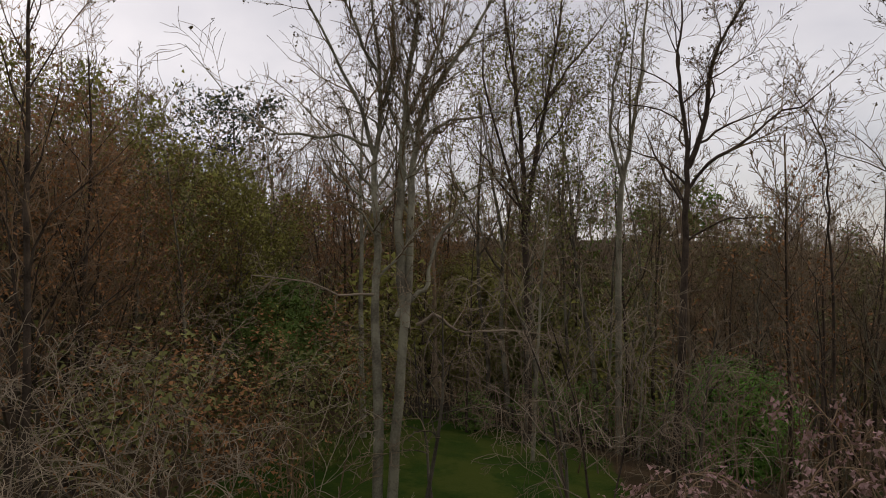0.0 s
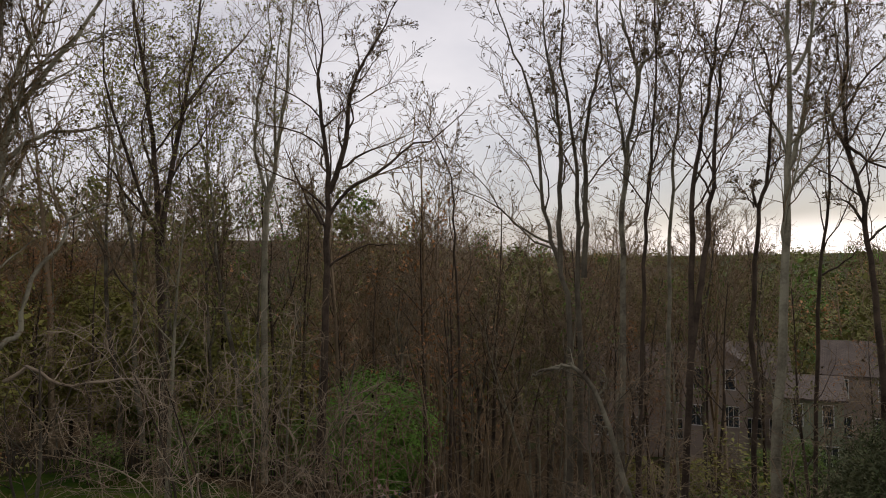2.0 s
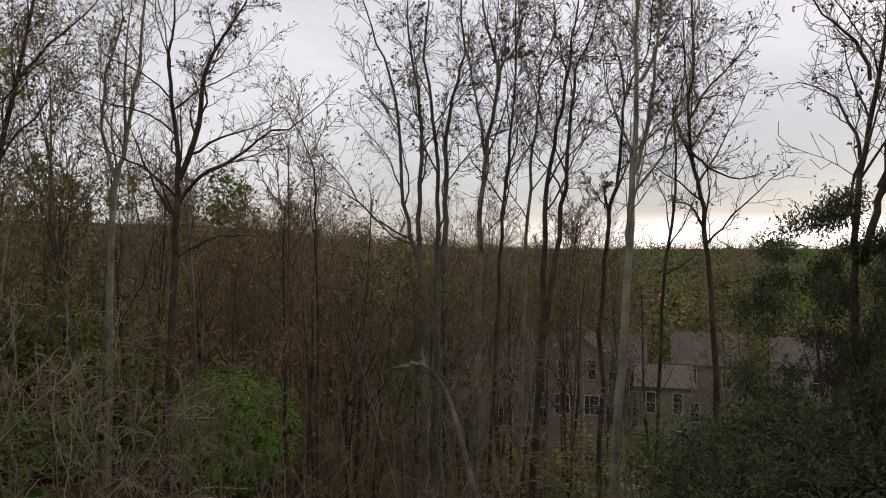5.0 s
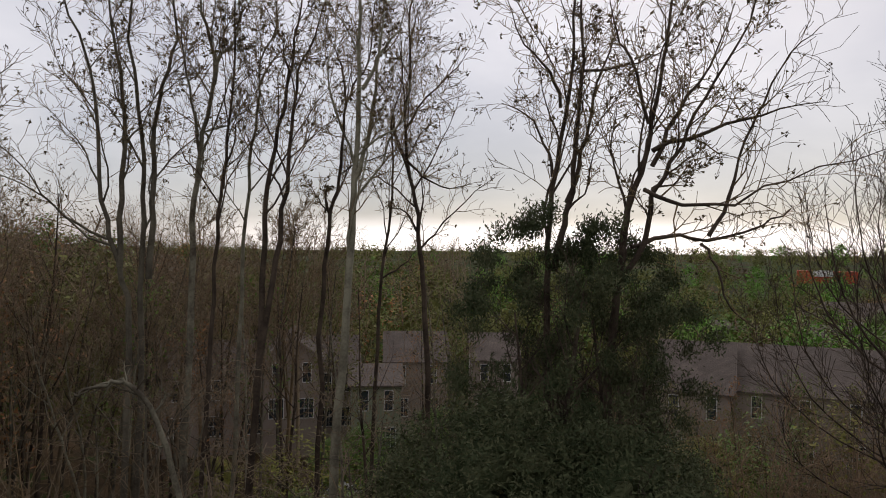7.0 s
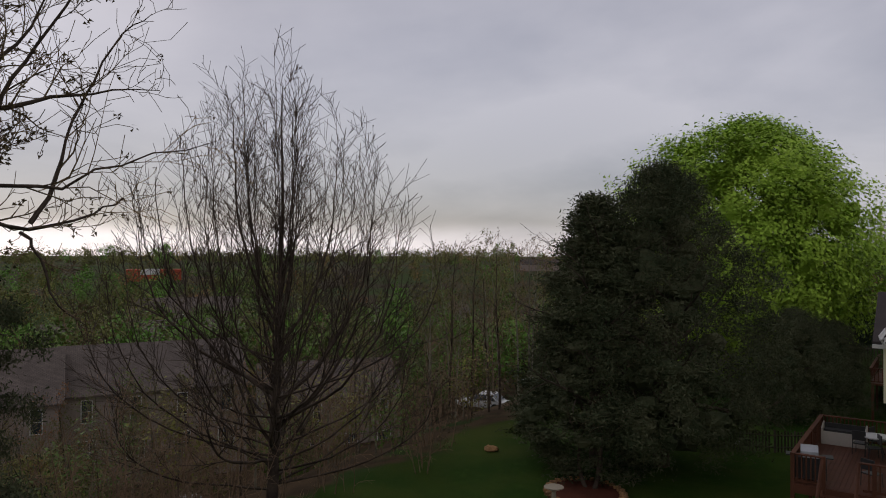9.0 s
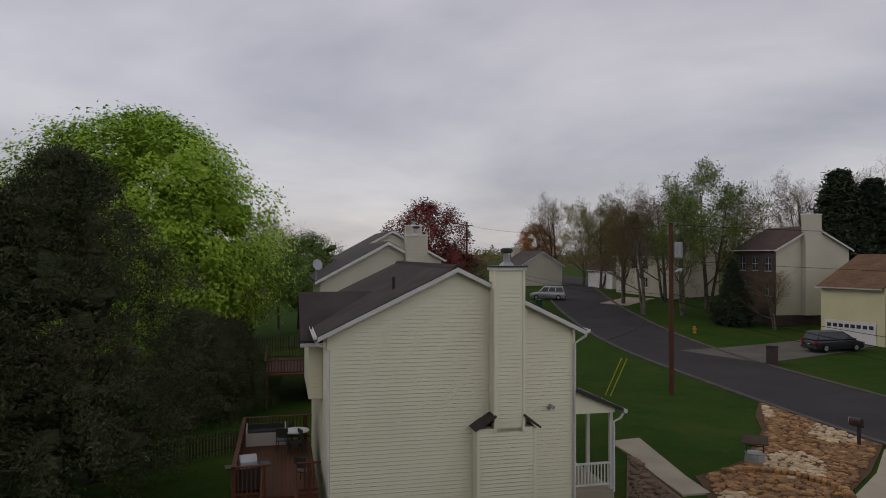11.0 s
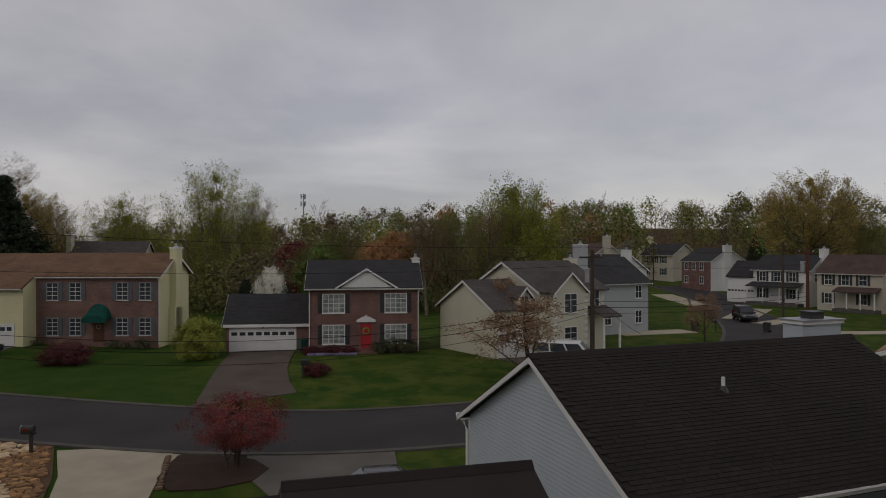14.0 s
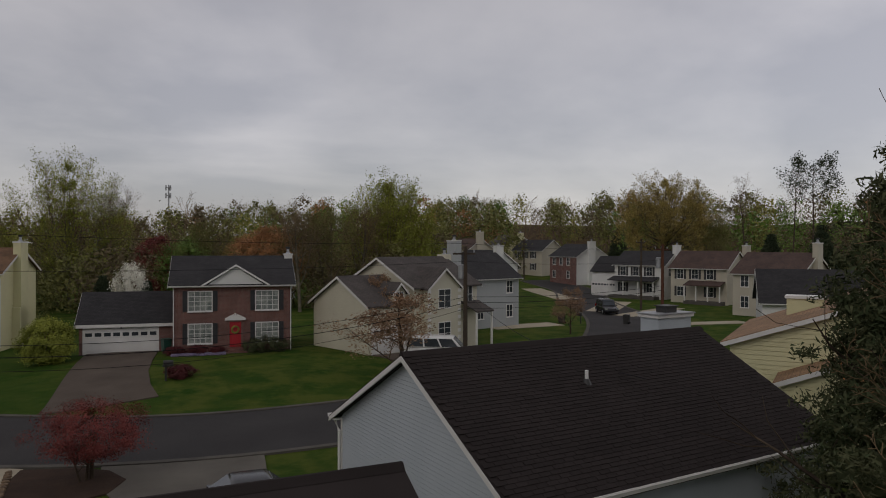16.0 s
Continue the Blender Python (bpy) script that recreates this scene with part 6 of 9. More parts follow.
SKYLINE = [tree_meshes(220 + k, [shift(L_TRUNK, n=8, sides=5, start=0.35, kids=12, bend=0.05), shift(L_LIMB, n=6, sides=3, angle=34, ratio=0.36, kids=9, up=0.12), shift(L_BRANCH, n=3, sides=3, kids=6), shift(L_FINE, ratio=0.5)],
                       [((0, 0, 0), (0.03 * k - 0.05, 0.03, 1), 21.0, 0.17)], BARK_DARK if k % 2 else BARK_GREY, (TWIG, BARK_RED)[k % 2], BUD, 0.07, 1, 0.06, 2, (3,), None, 0.3) for k in range(4)]

place = random.Random(5)
FOREST_LABEL = ("tall bare forest tree with grey bark and opening buds", "tall dark-barked forest tree with upswept limbs", "tall two-stemmed forest tree with sparse buds")
GREEN_LABEL = "tall forest tree in thin yellow-green leaf"
twin_tree = wood_tree(-10.3, 22.8, -24.4, BARK, "tall twin-trunked tree with spreading bare limbs at the lawn edge", 520, kids=16,
    stems=[(0.24, 0.05, 0.5, [(-0.5, -0.4), (-0.4, 4.1), (-0.6, 6.8), (-0.5, 10.0), (-0.6, 12.0), (-0.3, 14.2), (-0.6, 17.2), (-0.8, 20.9)]),
          (0.24, 0.05, 0.6, [(-0.0, 0.1), (0.2, 3.7), (0.5, 6.8), (0.7, 10.0), (0.8, 12.2), (1.2, 14.1), (2.5, 16.2), (3.6, 18.1), (4.3, 20.2)]),
          (0.22, 0.06, 0.6, [(0.5, 6.4), (0.3, 9.0), (0.4, 12.0), (0.5, 14.0), (0.7, 16.0), (1.0, 18.1), (1.2, 20.9)])],
    limbs=[(0.13, 0.04, 0.2, [(0.7, 14.0), (1.2, 15.4), (1.8, 16.9), (2.2, 18.3), (2.6, 20.6)]),
          (0.11, 0.03, 0.2, [(-0.6, 12.5), (-0.9, 13.7), (-1.6, 15.2), (-2.6, 17.2), (-3.4, 18.8)]),
          (0.08, 0.02, 0.2, [(-0.6, 12.8), (-1.8, 13.1), (-3.7, 13.0), (-5.1, 13.9), (-6.3, 15.5)]),
          (0.08, 0.02, 0.2, [(-0.5, 11.2), (-1.3, 12.1), (-2.6, 13.7), (-4.1, 14.9)]),
          (0.12, 0.03, 0.3, [(-0.4, 14.1), (0.1, 15.5), (0.1, 17.2), (0.2, 19.7)]),
          (0.1, 0.03, 0.2, [(-0.4, 15.4), (-1.2, 16.8), (-1.8, 18.4), (-2.2, 20.0)]),
          (0.12, 0.03, 0.5, [(0.2, 6.8), (0.8, 7.5), (1.3, 8.0), (1.6, 9.4), (2.4, 10.4), (2.6, 11.2), (2.3, 11.9), (2.3, 13.6), (2.9, 15.7)]),
          (0.06, 0.02, 0.2, [(2.6, 11.2), (3.6, 11.7), (4.3, 11.2)]),
          (0.1, 0.03, 0.2, [(0.9, 12.8), (1.8, 13.7), (3.2, 14.1), (4.9, 14.7)])])
dead = Grower(32, [{}, dict(n=8, sides=5, bend=0.1, up=0, taper=0.3, kids=12, start=0.3), dict(n=6, sides=3, bend=0.3, up=-0.12, taper=0.4, kids=6, start=0.15, angle=65, ratio=0.36, thick=0.5, fade=0.2), dict(n=4, sides=3, bend=0.35, up=-0.16, taper=0.6, kids=0, angle=50, ratio=0.5, thick=0.7, fade=0.2)])
dead.limb([(0.9, 0.1, 6.5), (1.5, -0.1, 6.9), (2.3, -0.2, 6.3), (3.4, -0.3, 6.3), (4.8, -0.4, 6.25), (6.4, -0.4, 6.0)], 0.07, 0.015, 1, 0.25)
dead.limb([(-0.6, -0.1, 7.6), (-1.8, -0.5, 7.7), (-3.2, -0.8, 8.2), (-4.6, -1.0, 8.3)], 0.05, 0.02, 1, 0.3)
part("dead_limb", fast_mesh("dead_limb", *tubes([l[:3] for l in dead.lines]), PALE_TWIG, True), None, twin_tree, "pale broken limb with drooping dead twigs")
for x, y, k, sc, turn in ((-2.7, 19.6, 0, 1.05, 10), (4.6, 17.5, 1, 0.62, 320), (10.4, 18.4, 1, 0.66, 250), (-7.8, 12.9, 1, 0.9, 30), (-10.5, 10.7, 1, 0.9, 60), (-14.0, 15.6, 1, 1.0, 15), (-16.5, 13.0, 2, 1.0, 80)):
    tree("small_tree", TWIGGY[k], x, y, "small bare tree of pale arching twigs at the wood's edge", sc, turn, "small bare trees")
# the trees that stand out at the edge of the wood
wood_tree(-8.5, 35.8, -14.1, BARK_DARK, "tall forked tree in thin yellow-green leaf", 521, kids=15, leaf=LEAF_YELLOW, each=4, size=0.08, loose=0.2, some=0.7,
    stems=[(0.26, 0.05, 0.5, [(-0.0, -2.0), (-0.0, 7.4), (-0.1, 11.8), (-0.2, 14.9), (-0.6, 18.8), (-1.1, 22.9), (-1.4, 25.7)]),
          (0.17, 0.04, 0.3, [(0.0, 11.0), (0.7, 15.8), (1.3, 18.9), (1.9, 22.6), (2.2, 25.5)])],
    limbs=[(0.12, 0.03, 0.2, [(-0.1, 11.3), (-0.8, 13.5), (-1.7, 16.5), (-2.1, 18.7), (-1.8, 21.2)]),
          (0.1, 0.03, 0.2, [(1.0, 17.4), (2.3, 19.5), (3.8, 21.6), (5.0, 23.4)])])
wood_tree(-4.1, 38.5, -9.3, BARK, "tall pale-barked tree with small opening leaf tufts", 522, leaf=LEAF_YELLOW, each=2, size=0.09, some=0.5,
    stems=[(0.22, 0.05, 0.5, [(-0.2, -0.4), (0.0, 12.3), (0.2, 14.7), (0.6, 16.5), (1.2, 20.3), (1.5, 23.8), (1.8, 26.6)]),
          (0.12, 0.04, 0.3, [(0.2, 14.5), (-0.4, 17.0), (-0.2, 19.7), (0.4, 22.4), (0.2, 25.2)])],
    limbs=[(0.1, 0.03, 0.2, [(0.6, 16.5), (0.5, 20.2), (1.0, 23.8)])])
wood_tree(-0.6, 30.9, -4.7, BARK_DARK, "bare forked tree with one long arching limb", 523, kids=13,
    stems=[(0.23, 0.04, 0.6, [(-0.5, -0.4), (-0.5, 1.5), (-0.1, 7.8), (-0.1, 11.3), (0.1, 13.3), (-0.1, 15.6), (-0.3, 17.7), (-0.1, 19.4), (-0.3, 22.1)]),
          (0.15, 0.04, 0.2, [(0.1, 13.3), (0.8, 15.4), (1.0, 17.1), (1.5, 18.6), (2.2, 19.8), (3.1, 21.6)])],
    limbs=[(0.12, 0.03, 0.3, [(0.1, 12.4), (0.8, 13.4), (1.9, 14.0), (2.7, 14.6), (3.4, 15.1), (4.3, 15.4), (5.7, 16.7)]),
          (0.08, 0.02, 0.2, [(-0.1, 10.1), (0.6, 10.7), (1.6, 11.1), (2.9, 11.1)]),
          (0.07, 0.02, 0.2, [(0.5, 14.3), (1.6, 15.0), (2.8, 15.6), (4.2, 16.4)]),
          (0.09, 0.02, 0.2, [(-0.2, 12.0), (-0.8, 13.0), (-1.4, 14.5), (-1.8, 15.7)])])
wood_tree(4.9, 32.8, 6.1, BARK_DARK, "thin bare tree bent over at the top", 524,
    stems=[(0.09, 0.03, 0.5, [(0.1, -0.4), (0.1, 1.0), (0.1, 8.1), (-0.0, 11.6), (-0.0, 13.8), (-0.2, 15.4), (-0.8, 16.6), (-1.3, 17.5)])],
    limbs=[])
wood_tree(8.2, 27.1, 15.1, BARK_GREY, "bare tree of two stems leaning apart", 525,
    stems=[(0.15, 0.04, 0.55, [(0.1, -0.4), (0.1, 1.9), (0.2, 7.5), (-0.0, 9.9), (-0.4, 11.3), (-0.7, 13.1), (-0.9, 15.5), (-1.2, 17.3), (-1.9, 18.9), (-2.4, 20.8)]),
          (0.13, 0.04, 0.35, [(-0.1, 10.3), (-0.1, 11.9), (-0.0, 13.9), (-0.0, 15.4), (-0.3, 17.3), (-0.5, 18.7), (-0.6, 21.1)])],
    limbs=[(0.06, 0.02, 0.2, [(-0.4, 11.2), (-1.3, 11.7), (-2.0, 12.2), (-3.0, 13.6), (-3.5, 14.0)])])
wood_tree(9.0, 27.4, 16.7, BARK_GREY, "bare tree of two upright grey stems", 526,
    stems=[(0.15, 0.04, 0.5, [(-0.2, -0.4), (-0.2, 1.9), (-0.1, 7.9), (-0.1, 12.0), (-0.1, 14.1), (-0.4, 16.5), (-0.6, 18.1), (-0.4, 20.2), (-0.5, 22.2)]),
          (0.14, 0.04, 0.3, [(0.1, 10.0), (0.2, 12.0), (0.2, 13.6), (0.2, 15.1), (0.5, 16.7), (0.9, 18.3), (0.7, 20.1), (1.1, 22.2)])],
    limbs=[])
wood_tree(10.1, 26.0, 20.1, BARK, "pale straight tree forked high up", 527,
    stems=[(0.17, 0.05, 0.6, [(-0.2, -0.4), (-0.2, 2.1), (-0.1, 6.0), (0.0, 10.9), (0.1, 13.2), (0.3, 14.8), (0.6, 16.7), (0.3, 18.5), (0.1, 19.6), (-0.1, 21.6)]),
          (0.1, 0.03, 0.2, [(0.6, 16.5), (0.8, 17.6), (1.2, 17.9), (1.4, 19.0), (1.3, 20.8)])],
    limbs=[(0.07, 0.02, 0.2, [(0.2, 14.0), (-0.1, 15.8), (-0.3, 17.1), (-0.4, 18.7)])])
wood_tree(10.7, 25.2, 22.0, BARK_DARK, "slender bare tree with a hooked side limb", 528,
    stems=[(0.11, 0.03, 0.6, [(-0.5, -0.4), (-0.5, 2.3), (-0.2, 8.0), (-0.1, 11.2), (0.1, 13.3), (0.3, 15.2), (0.4, 17.1), (0.4, 19.4), (0.6, 20.9)])],
    limbs=[(0.05, 0.02, 0.5, [(0.1, 12.9), (0.3, 14.2), (0.5, 15.1), (0.7, 15.4), (1.1, 15.4)])])
wood_tree(12.2, 26.7, 23.8, BARK, "slender grey tree with a bend near the top", 529,
    stems=[(0.12, 0.03, 0.6, [(-0.3, -0.4), (-0.3, 2.0), (-0.1, 8.1), (0.0, 11.6), (0.2, 14.3), (0.4, 16.3), (0.5, 18.1), (1.0, 19.5), (0.9, 21.6)])],
    limbs=[(0.06, 0.02, 0.2, [(0.5, 17.3), (1.0, 18.2), (1.6, 18.6), (2.3, 18.8)])])
wood_tree(11.7, 23.7, 25.7, BARK_DARK, "pair of dark slender stems rising together", 530,
    stems=[(0.16, 0.04, 0.6, [(-0.5, -0.4), (-0.5, 2.6), (-0.2, 7.1), (-0.1, 11.1), (0.0, 12.9), (0.3, 14.8), (0.7, 16.8), (0.9, 18.2), (1.1, 20.2)]),
          (0.13, 0.03, 0.5, [(-0.3, 6.2), (0.2, 9.8), (0.4, 11.6), (0.6, 13.4), (0.8, 15.2), (0.9, 16.6), (1.5, 18.0), (1.8, 19.7)])],
    limbs=[])
wood_tree(14.9, 25.4, 30.5, BARK_DARK, "dark kinked tree with a broken stub", 531,
    stems=[(0.13, 0.04, 0.6, [(-0.3, -0.4), (-0.3, 2.2), (-0.2, 8.2), (-0.1, 10.8), (0.1, 12.8), (0.3, 13.6), (0.5, 15.2), (0.6, 16.9), (1.0, 17.8), (1.4, 18.5), (1.6, 20.8)])],
    limbs=[(0.09, 0.07, 1, [(0.1, 12.8), (-0.1, 13.2), (-0.1, 13.7)]),
          (0.06, 0.02, 0.2, [(0.6, 16.8), (0.5, 18.0), (0.1, 19.2), (-0.5, 20.5)]),
          (0.04, 0.015, 0.2, [(-0.1, 12.8), (-0.4, 13.3), (-0.8, 13.9)])])
wood_tree(13.5, 21.5, 32.3, BARK, "tall thick pale-barked tree with a high fork", 532,
    stems=[(0.21, 0.07, 0.6, [(-0.5, -0.4), (-0.5, 3.1), (-0.2, 7.3), (0.0, 11.4), (0.1, 13.1), (0.2, 15.6), (0.2, 18.1), (0.3, 20.5)]),
          (0.1, 0.03, 0.2, [(0.1, 13.0), (0.5, 14.4), (0.7, 15.9), (0.9, 18.0), (1.0, 19.5)])],
    limbs=[(0.08, 0.03, 0.2, [(0.3, 15.9), (0.8, 17.0), (1.4, 18.0), (1.8, 19.1)])])
wood_tree(18.9, 27.5, 35.0, BARK_DARK, "thin dark bare tree", 533,
    stems=[(0.12, 0.03, 0.6, [(-0.5, -0.4), (-0.5, 2.4), (-0.3, 8.7), (-0.1, 11.8), (0.1, 13.6), (0.3, 15.9), (0.2, 18.1), (0.6, 20.3), (0.5, 22.6)])],
    limbs=[(0.05, 0.02, 0.2, [(-0.1, 11.6), (0.7, 12.1), (1.4, 12.9)])])
wood_tree(18.9, 25.1, 37.8, BARK_DARK, "crooked dark tree with many wide-reaching twigs", 534, kids=13,
    stems=[(0.17, 0.05, 0.7, [(0.5, -0.4), (0.5, 2.6), (0.4, 7.0), (0.2, 10.3), (0.0, 12.1), (-0.2, 14.0), (-0.5, 15.5), (-0.7, 17.4), (-0.4, 19.0), (-0.5, 21.1), (-0.3, 22.7)])],
    limbs=[(0.07, 0.02, 0.1, [(0.0, 12.1), (0.6, 12.7), (1.8, 14.0), (2.9, 14.9)]),
          (0.07, 0.02, 0.1, [(-0.5, 15.6), (0.1, 15.0), (1.2, 14.5), (2.0, 14.7)]),
          (0.08, 0.02, 0.1, [(-0.4, 15.1), (-0.9, 16.3), (-1.2, 17.4), (-1.1, 18.6)]),
          (0.08, 0.02, 0.1, [(-0.6, 16.9), (0.2, 18.1), (1.2, 19.0), (1.9, 19.9)]),
          (0.07, 0.02, 0.1, [(-0.1, 12.8), (-0.6, 13.6), (-1.4, 13.8)])])
wood_tree(16.3, 15.6, 47.8, BARK_DARK, "bare tree of several upswept stems above the cedars", 536, kids=9,
    stems=[(0.14, 0.04, 0.6, [(0.0, -0.4), (0.0, 3.8), (-0.1, 9.1), (-0.1, 10.9), (-0.0, 12.5), (0.3, 14.5), (0.5, 16.1), (0.5, 17.8), (0.5, 19.7)]),
          (0.12, 0.03, 0.3, [(0.1, 10.3), (0.3, 11.6), (0.5, 12.5), (0.7, 14.4), (0.8, 16.1), (0.7, 17.8), (0.8, 19.4)])],
    limbs=[(0.09, 0.03, 0.25, [(0.4, 12.2), (0.8, 13.7), (1.1, 14.8), (1.4, 16.3), (2.0, 17.6)]),
          (0.06, 0.02, 0.2, [(-0.0, 12.9), (-0.2, 13.9), (-0.8, 14.8), (-1.5, 15.2)]),
          (0.06, 0.02, 0.2, [(0.2, 14.8), (-0.1, 15.8), (-0.8, 16.4), (-1.3, 17.6)]),
          (0.05, 0.02, 0.2, [(0.8, 15.8), (1.7, 15.9), (2.6, 16.2), (3.4, 16.8)])])
wood_tree(17.4, 13.4, 54.9, BARK_DARK, "bare tree with long limbs fanning out above the cedars", 537, kids=9,
    stems=[(0.16, 0.04, 0.5, [(-0.9, -0.4), (-0.9, 6.1), (-0.7, 9.1), (-0.5, 11.3), (-0.3, 12.2), (-0.0, 13.3), (0.2, 14.3), (0.4, 15.8), (0.6, 17.6), (0.6, 19.1)]),
          (0.1, 0.03, 0.2, [(-0.6, 10.0), (-0.0, 11.1), (0.2, 12.3), (0.5, 12.8), (1.1, 14.0), (1.7, 15.2), (2.5, 16.7), (2.8, 18.0)])],
    limbs=[(0.08, 0.02, 0.1, [(0.2, 13.1), (0.8, 14.5), (1.6, 15.8), (2.3, 17.6)]),
          (0.08, 0.02, 0.1, [(0.2, 13.5), (1.6, 14.0), (2.9, 14.5), (4.6, 14.9)]),
          (0.07, 0.02, 0.1, [(0.0, 12.5), (1.0, 12.1), (2.1, 12.1), (3.2, 12.6), (5.1, 13.2)]),
          (0.07, 0.02, 0.1, [(1.6, 11.3), (2.1, 12.3), (2.5, 13.8), (3.0, 14.9), (3.8, 16.3), (4.6, 17.0)]),
          (0.08, 0.03, 0.2, [(-0.3, 11.0), (0.6, 11.3), (1.6, 11.2), (3.0, 11.6), (3.8, 12.1)]),
          (0.06, 0.02, 0.1, [(0.1, 14.2), (-0.4, 15.8), (-0.7, 16.4), (-0.9, 17.6)]),
          (0.05, 0.02, 0.1, [(1.4, 11.1), (1.8, 10.5), (2.1, 9.5), (2.6, 9.1)])])
# trees further in: bearing and distance from the first hover point, mesh, scale
for az, dist, k, sc, turn in ((-10.2, 39, 4, 0.9, 120), (-17.5, 41, 4, 0.9, 220), (3.0, 42, 2, 0.62, 200), (8.0, 45, 6, 0.6, 80), (-19, 42, 0, 0.9, 95), (-30, 34, 6, 0.85, 190), (-5.5, 44, 3, 0.8, 30), (1.0, 48, 5, 0.7, 280), (13, 42, 2, 0.6, 130), (19, 40, 3, 0.6, 50), (27, 38, 1, 0.6, 220), (-13, 46, 5, 0.8, 300), (-8, 42, 1, 0.8, 10), (5.5, 40, 0, 0.6, 310), (10.5, 41, 5, 0.6, 20)):
    x, y = toward(az, dist, 1.4, 1.8)
    tree("tree", FOREST[k], x, y, GREEN_LABEL if k == 4 else FOREST_LABEL[k % 3], sc, turn, "woodland trees")
tree("tree", VASE, 30.8, 9.8, "bare vase-shaped tree with fine upswept reddish twigs on the lawn", 1.06, -14, "woodland trees", 0.3, 0.9)
for k in range(44):
    az, dist = (place.uniform(-36, 9), place.uniform(46, 66)) if k < 26 else (place.uniform(8, 31), place.uniform(40, 52))
    x, y = toward(az, dist, 1, 2)
    tree("tree", SKYLINE[k % 4], x, y, FOREST_LABEL[k % 2], place.uniform(0.8, 1.05) if k < 26 else place.uniform(0.8, 0.98), place.uniform(0, 360), "woodland trees")
for k in range(48):
    az, dist = place.uniform(-50, 42), place.uniform(30, 60)
    x, y = toward(az, dist, 1, 2)
    tree("tree", SLIM[k % 5] if k % 5 != 4 or k % 10 == 4 else SLIM[0], x, y, ("slim young forest tree with thin bare branches", "slim young forest tree with rust-coloured buds", "slim young forest tree with olive spring leaves", "slim young forest tree with thin bare branches", "slim young forest tree in fresh green leaf")[k % 5 if k % 5 != 4 or k % 10 == 4 else 0], place.uniform(0.7, 1.25), place.uniform(0, 360), "young woodland trees")


for k in range(16):
    x, y = toward(place.uniform(88, 99), place.uniform(49, 58), 3.7, 3.2)
    tree("tree", SLIM[(0, 2, 3)[k % 3]], x, y, "slim budding tree in a row below the lawn", place.uniform(0.7, 0.95), place.uniform(0, 360), "young woodland trees")


for k in range(46):
    x, y = toward(place.uniform(54, 86), place.uniform(40, 56), 2.5, 2.7)
    tree("tree", SLIM[(2, 1, 4, 2, 0)[k % 5]], x, y, ("slim young tree in olive spring leaf below the lawn", "slim young tree with rust-coloured buds below the lawn", "slim young tree in green leaf below the lawn", "slim young tree in olive spring leaf below the lawn", "slim bare young tree below the lawn")[k % 5], place.uniform(0.45, 0.75), place.uniform(0, 360), "young woodland trees")


# dense crowns
def crown_points(rng, n, shape, clumps, spread, sag=1.0):
    """Points in clumps over a crown's volume; shape(u, v) gives the outward radius and height for random u, v."""
    c = np.array([shape(rng) for _ in range(clumps)])
    return c[rng.integers(0, clumps, n)] + rng.normal(size=(n, 3)) * np.array([spread, spread, spread * sag])


def dome(rx, z0, z1, low=0.25, power=0.5, cone=0.0, rag=0.09):
    def pick(rng):
        h = rng.uniform(0, 1)
        u = h * 2 - 1
        r = math.sqrt(max(0, 1 - u * u)) if not cone else (1 - h) ** cone * (0.55 + 0.45 * min(1, h / 0.12))
        r *= rng.uniform(low, 1) ** power * (1 + rag * rng.normal())
        a = rng.uniform(0, 2 * math.pi)
        bump = 1 + 0.18 * math.sin(3 * a + 5 * h) + 0.12 * math.sin(7 * a - 9 * h)
        return rx * r * bump * math.cos(a), rx * r * bump * math.sin(a), z0 + (z1 - z0) * h
    return pick


def leafy(seed, height, radius, trunk_r, leaf, n, size, low=0.25, clumps=260, spread=0.45, fork=0.25, bark=BARK, twig=TWIG, stems=1, cone=0.0, base=None, stretch=1.3, angle=40, kids=9, core=0.0, sag=1.0):
    base = height * 0.2 if base is None else base
    rng = np.random.default_rng(seed)
    st = [((0.2 * k, 0.1 * k, 0), (0.12 * k * (-1) ** k, 0.1 * k, 1), height * (0.86 - 0.08 * k), trunk_r * (1 - 0.2 * k)) for k in range(stems)]
    wood, crown = tree_meshes(seed, [shift(L_TRUNK, n=8, start=fork, kids=kids, sides=7), shift(L_LIMB, n=6, sides=4, angle=angle, ratio=0.5, kids=6), shift(L_BRANCH, n=4, sides=3, kids=4), L_FINE][:3 if core or height < 8 else 4], st, bark, twig, split=1)
    pts = crown_points(rng, n, dome(radius, base, height, low, 0.5, cone), clumps, spread, sag)
    crown.append(("leaves", fast_mesh("leaves", *leaf_quads(rng, pts, size, 0.4, stretch, None, outward_of(pts, base + 0.3 * (height - base)) if stretch < 2 else None), leaf)))
    if core:
        m = Mesh()
        pick = dome(radius * core, base + 0.3, height * 0.93, 0.4, 0.5, cone)
        for k in range(130):
            m.ball(pick(rng), radius * 0.11 * rng.uniform(0.6, 1.2), 4, 6, 0.8, 0.4, k)
        crown.append(("inner_foliage", m.data("inner_foliage", leaf)))
    return wood, crown


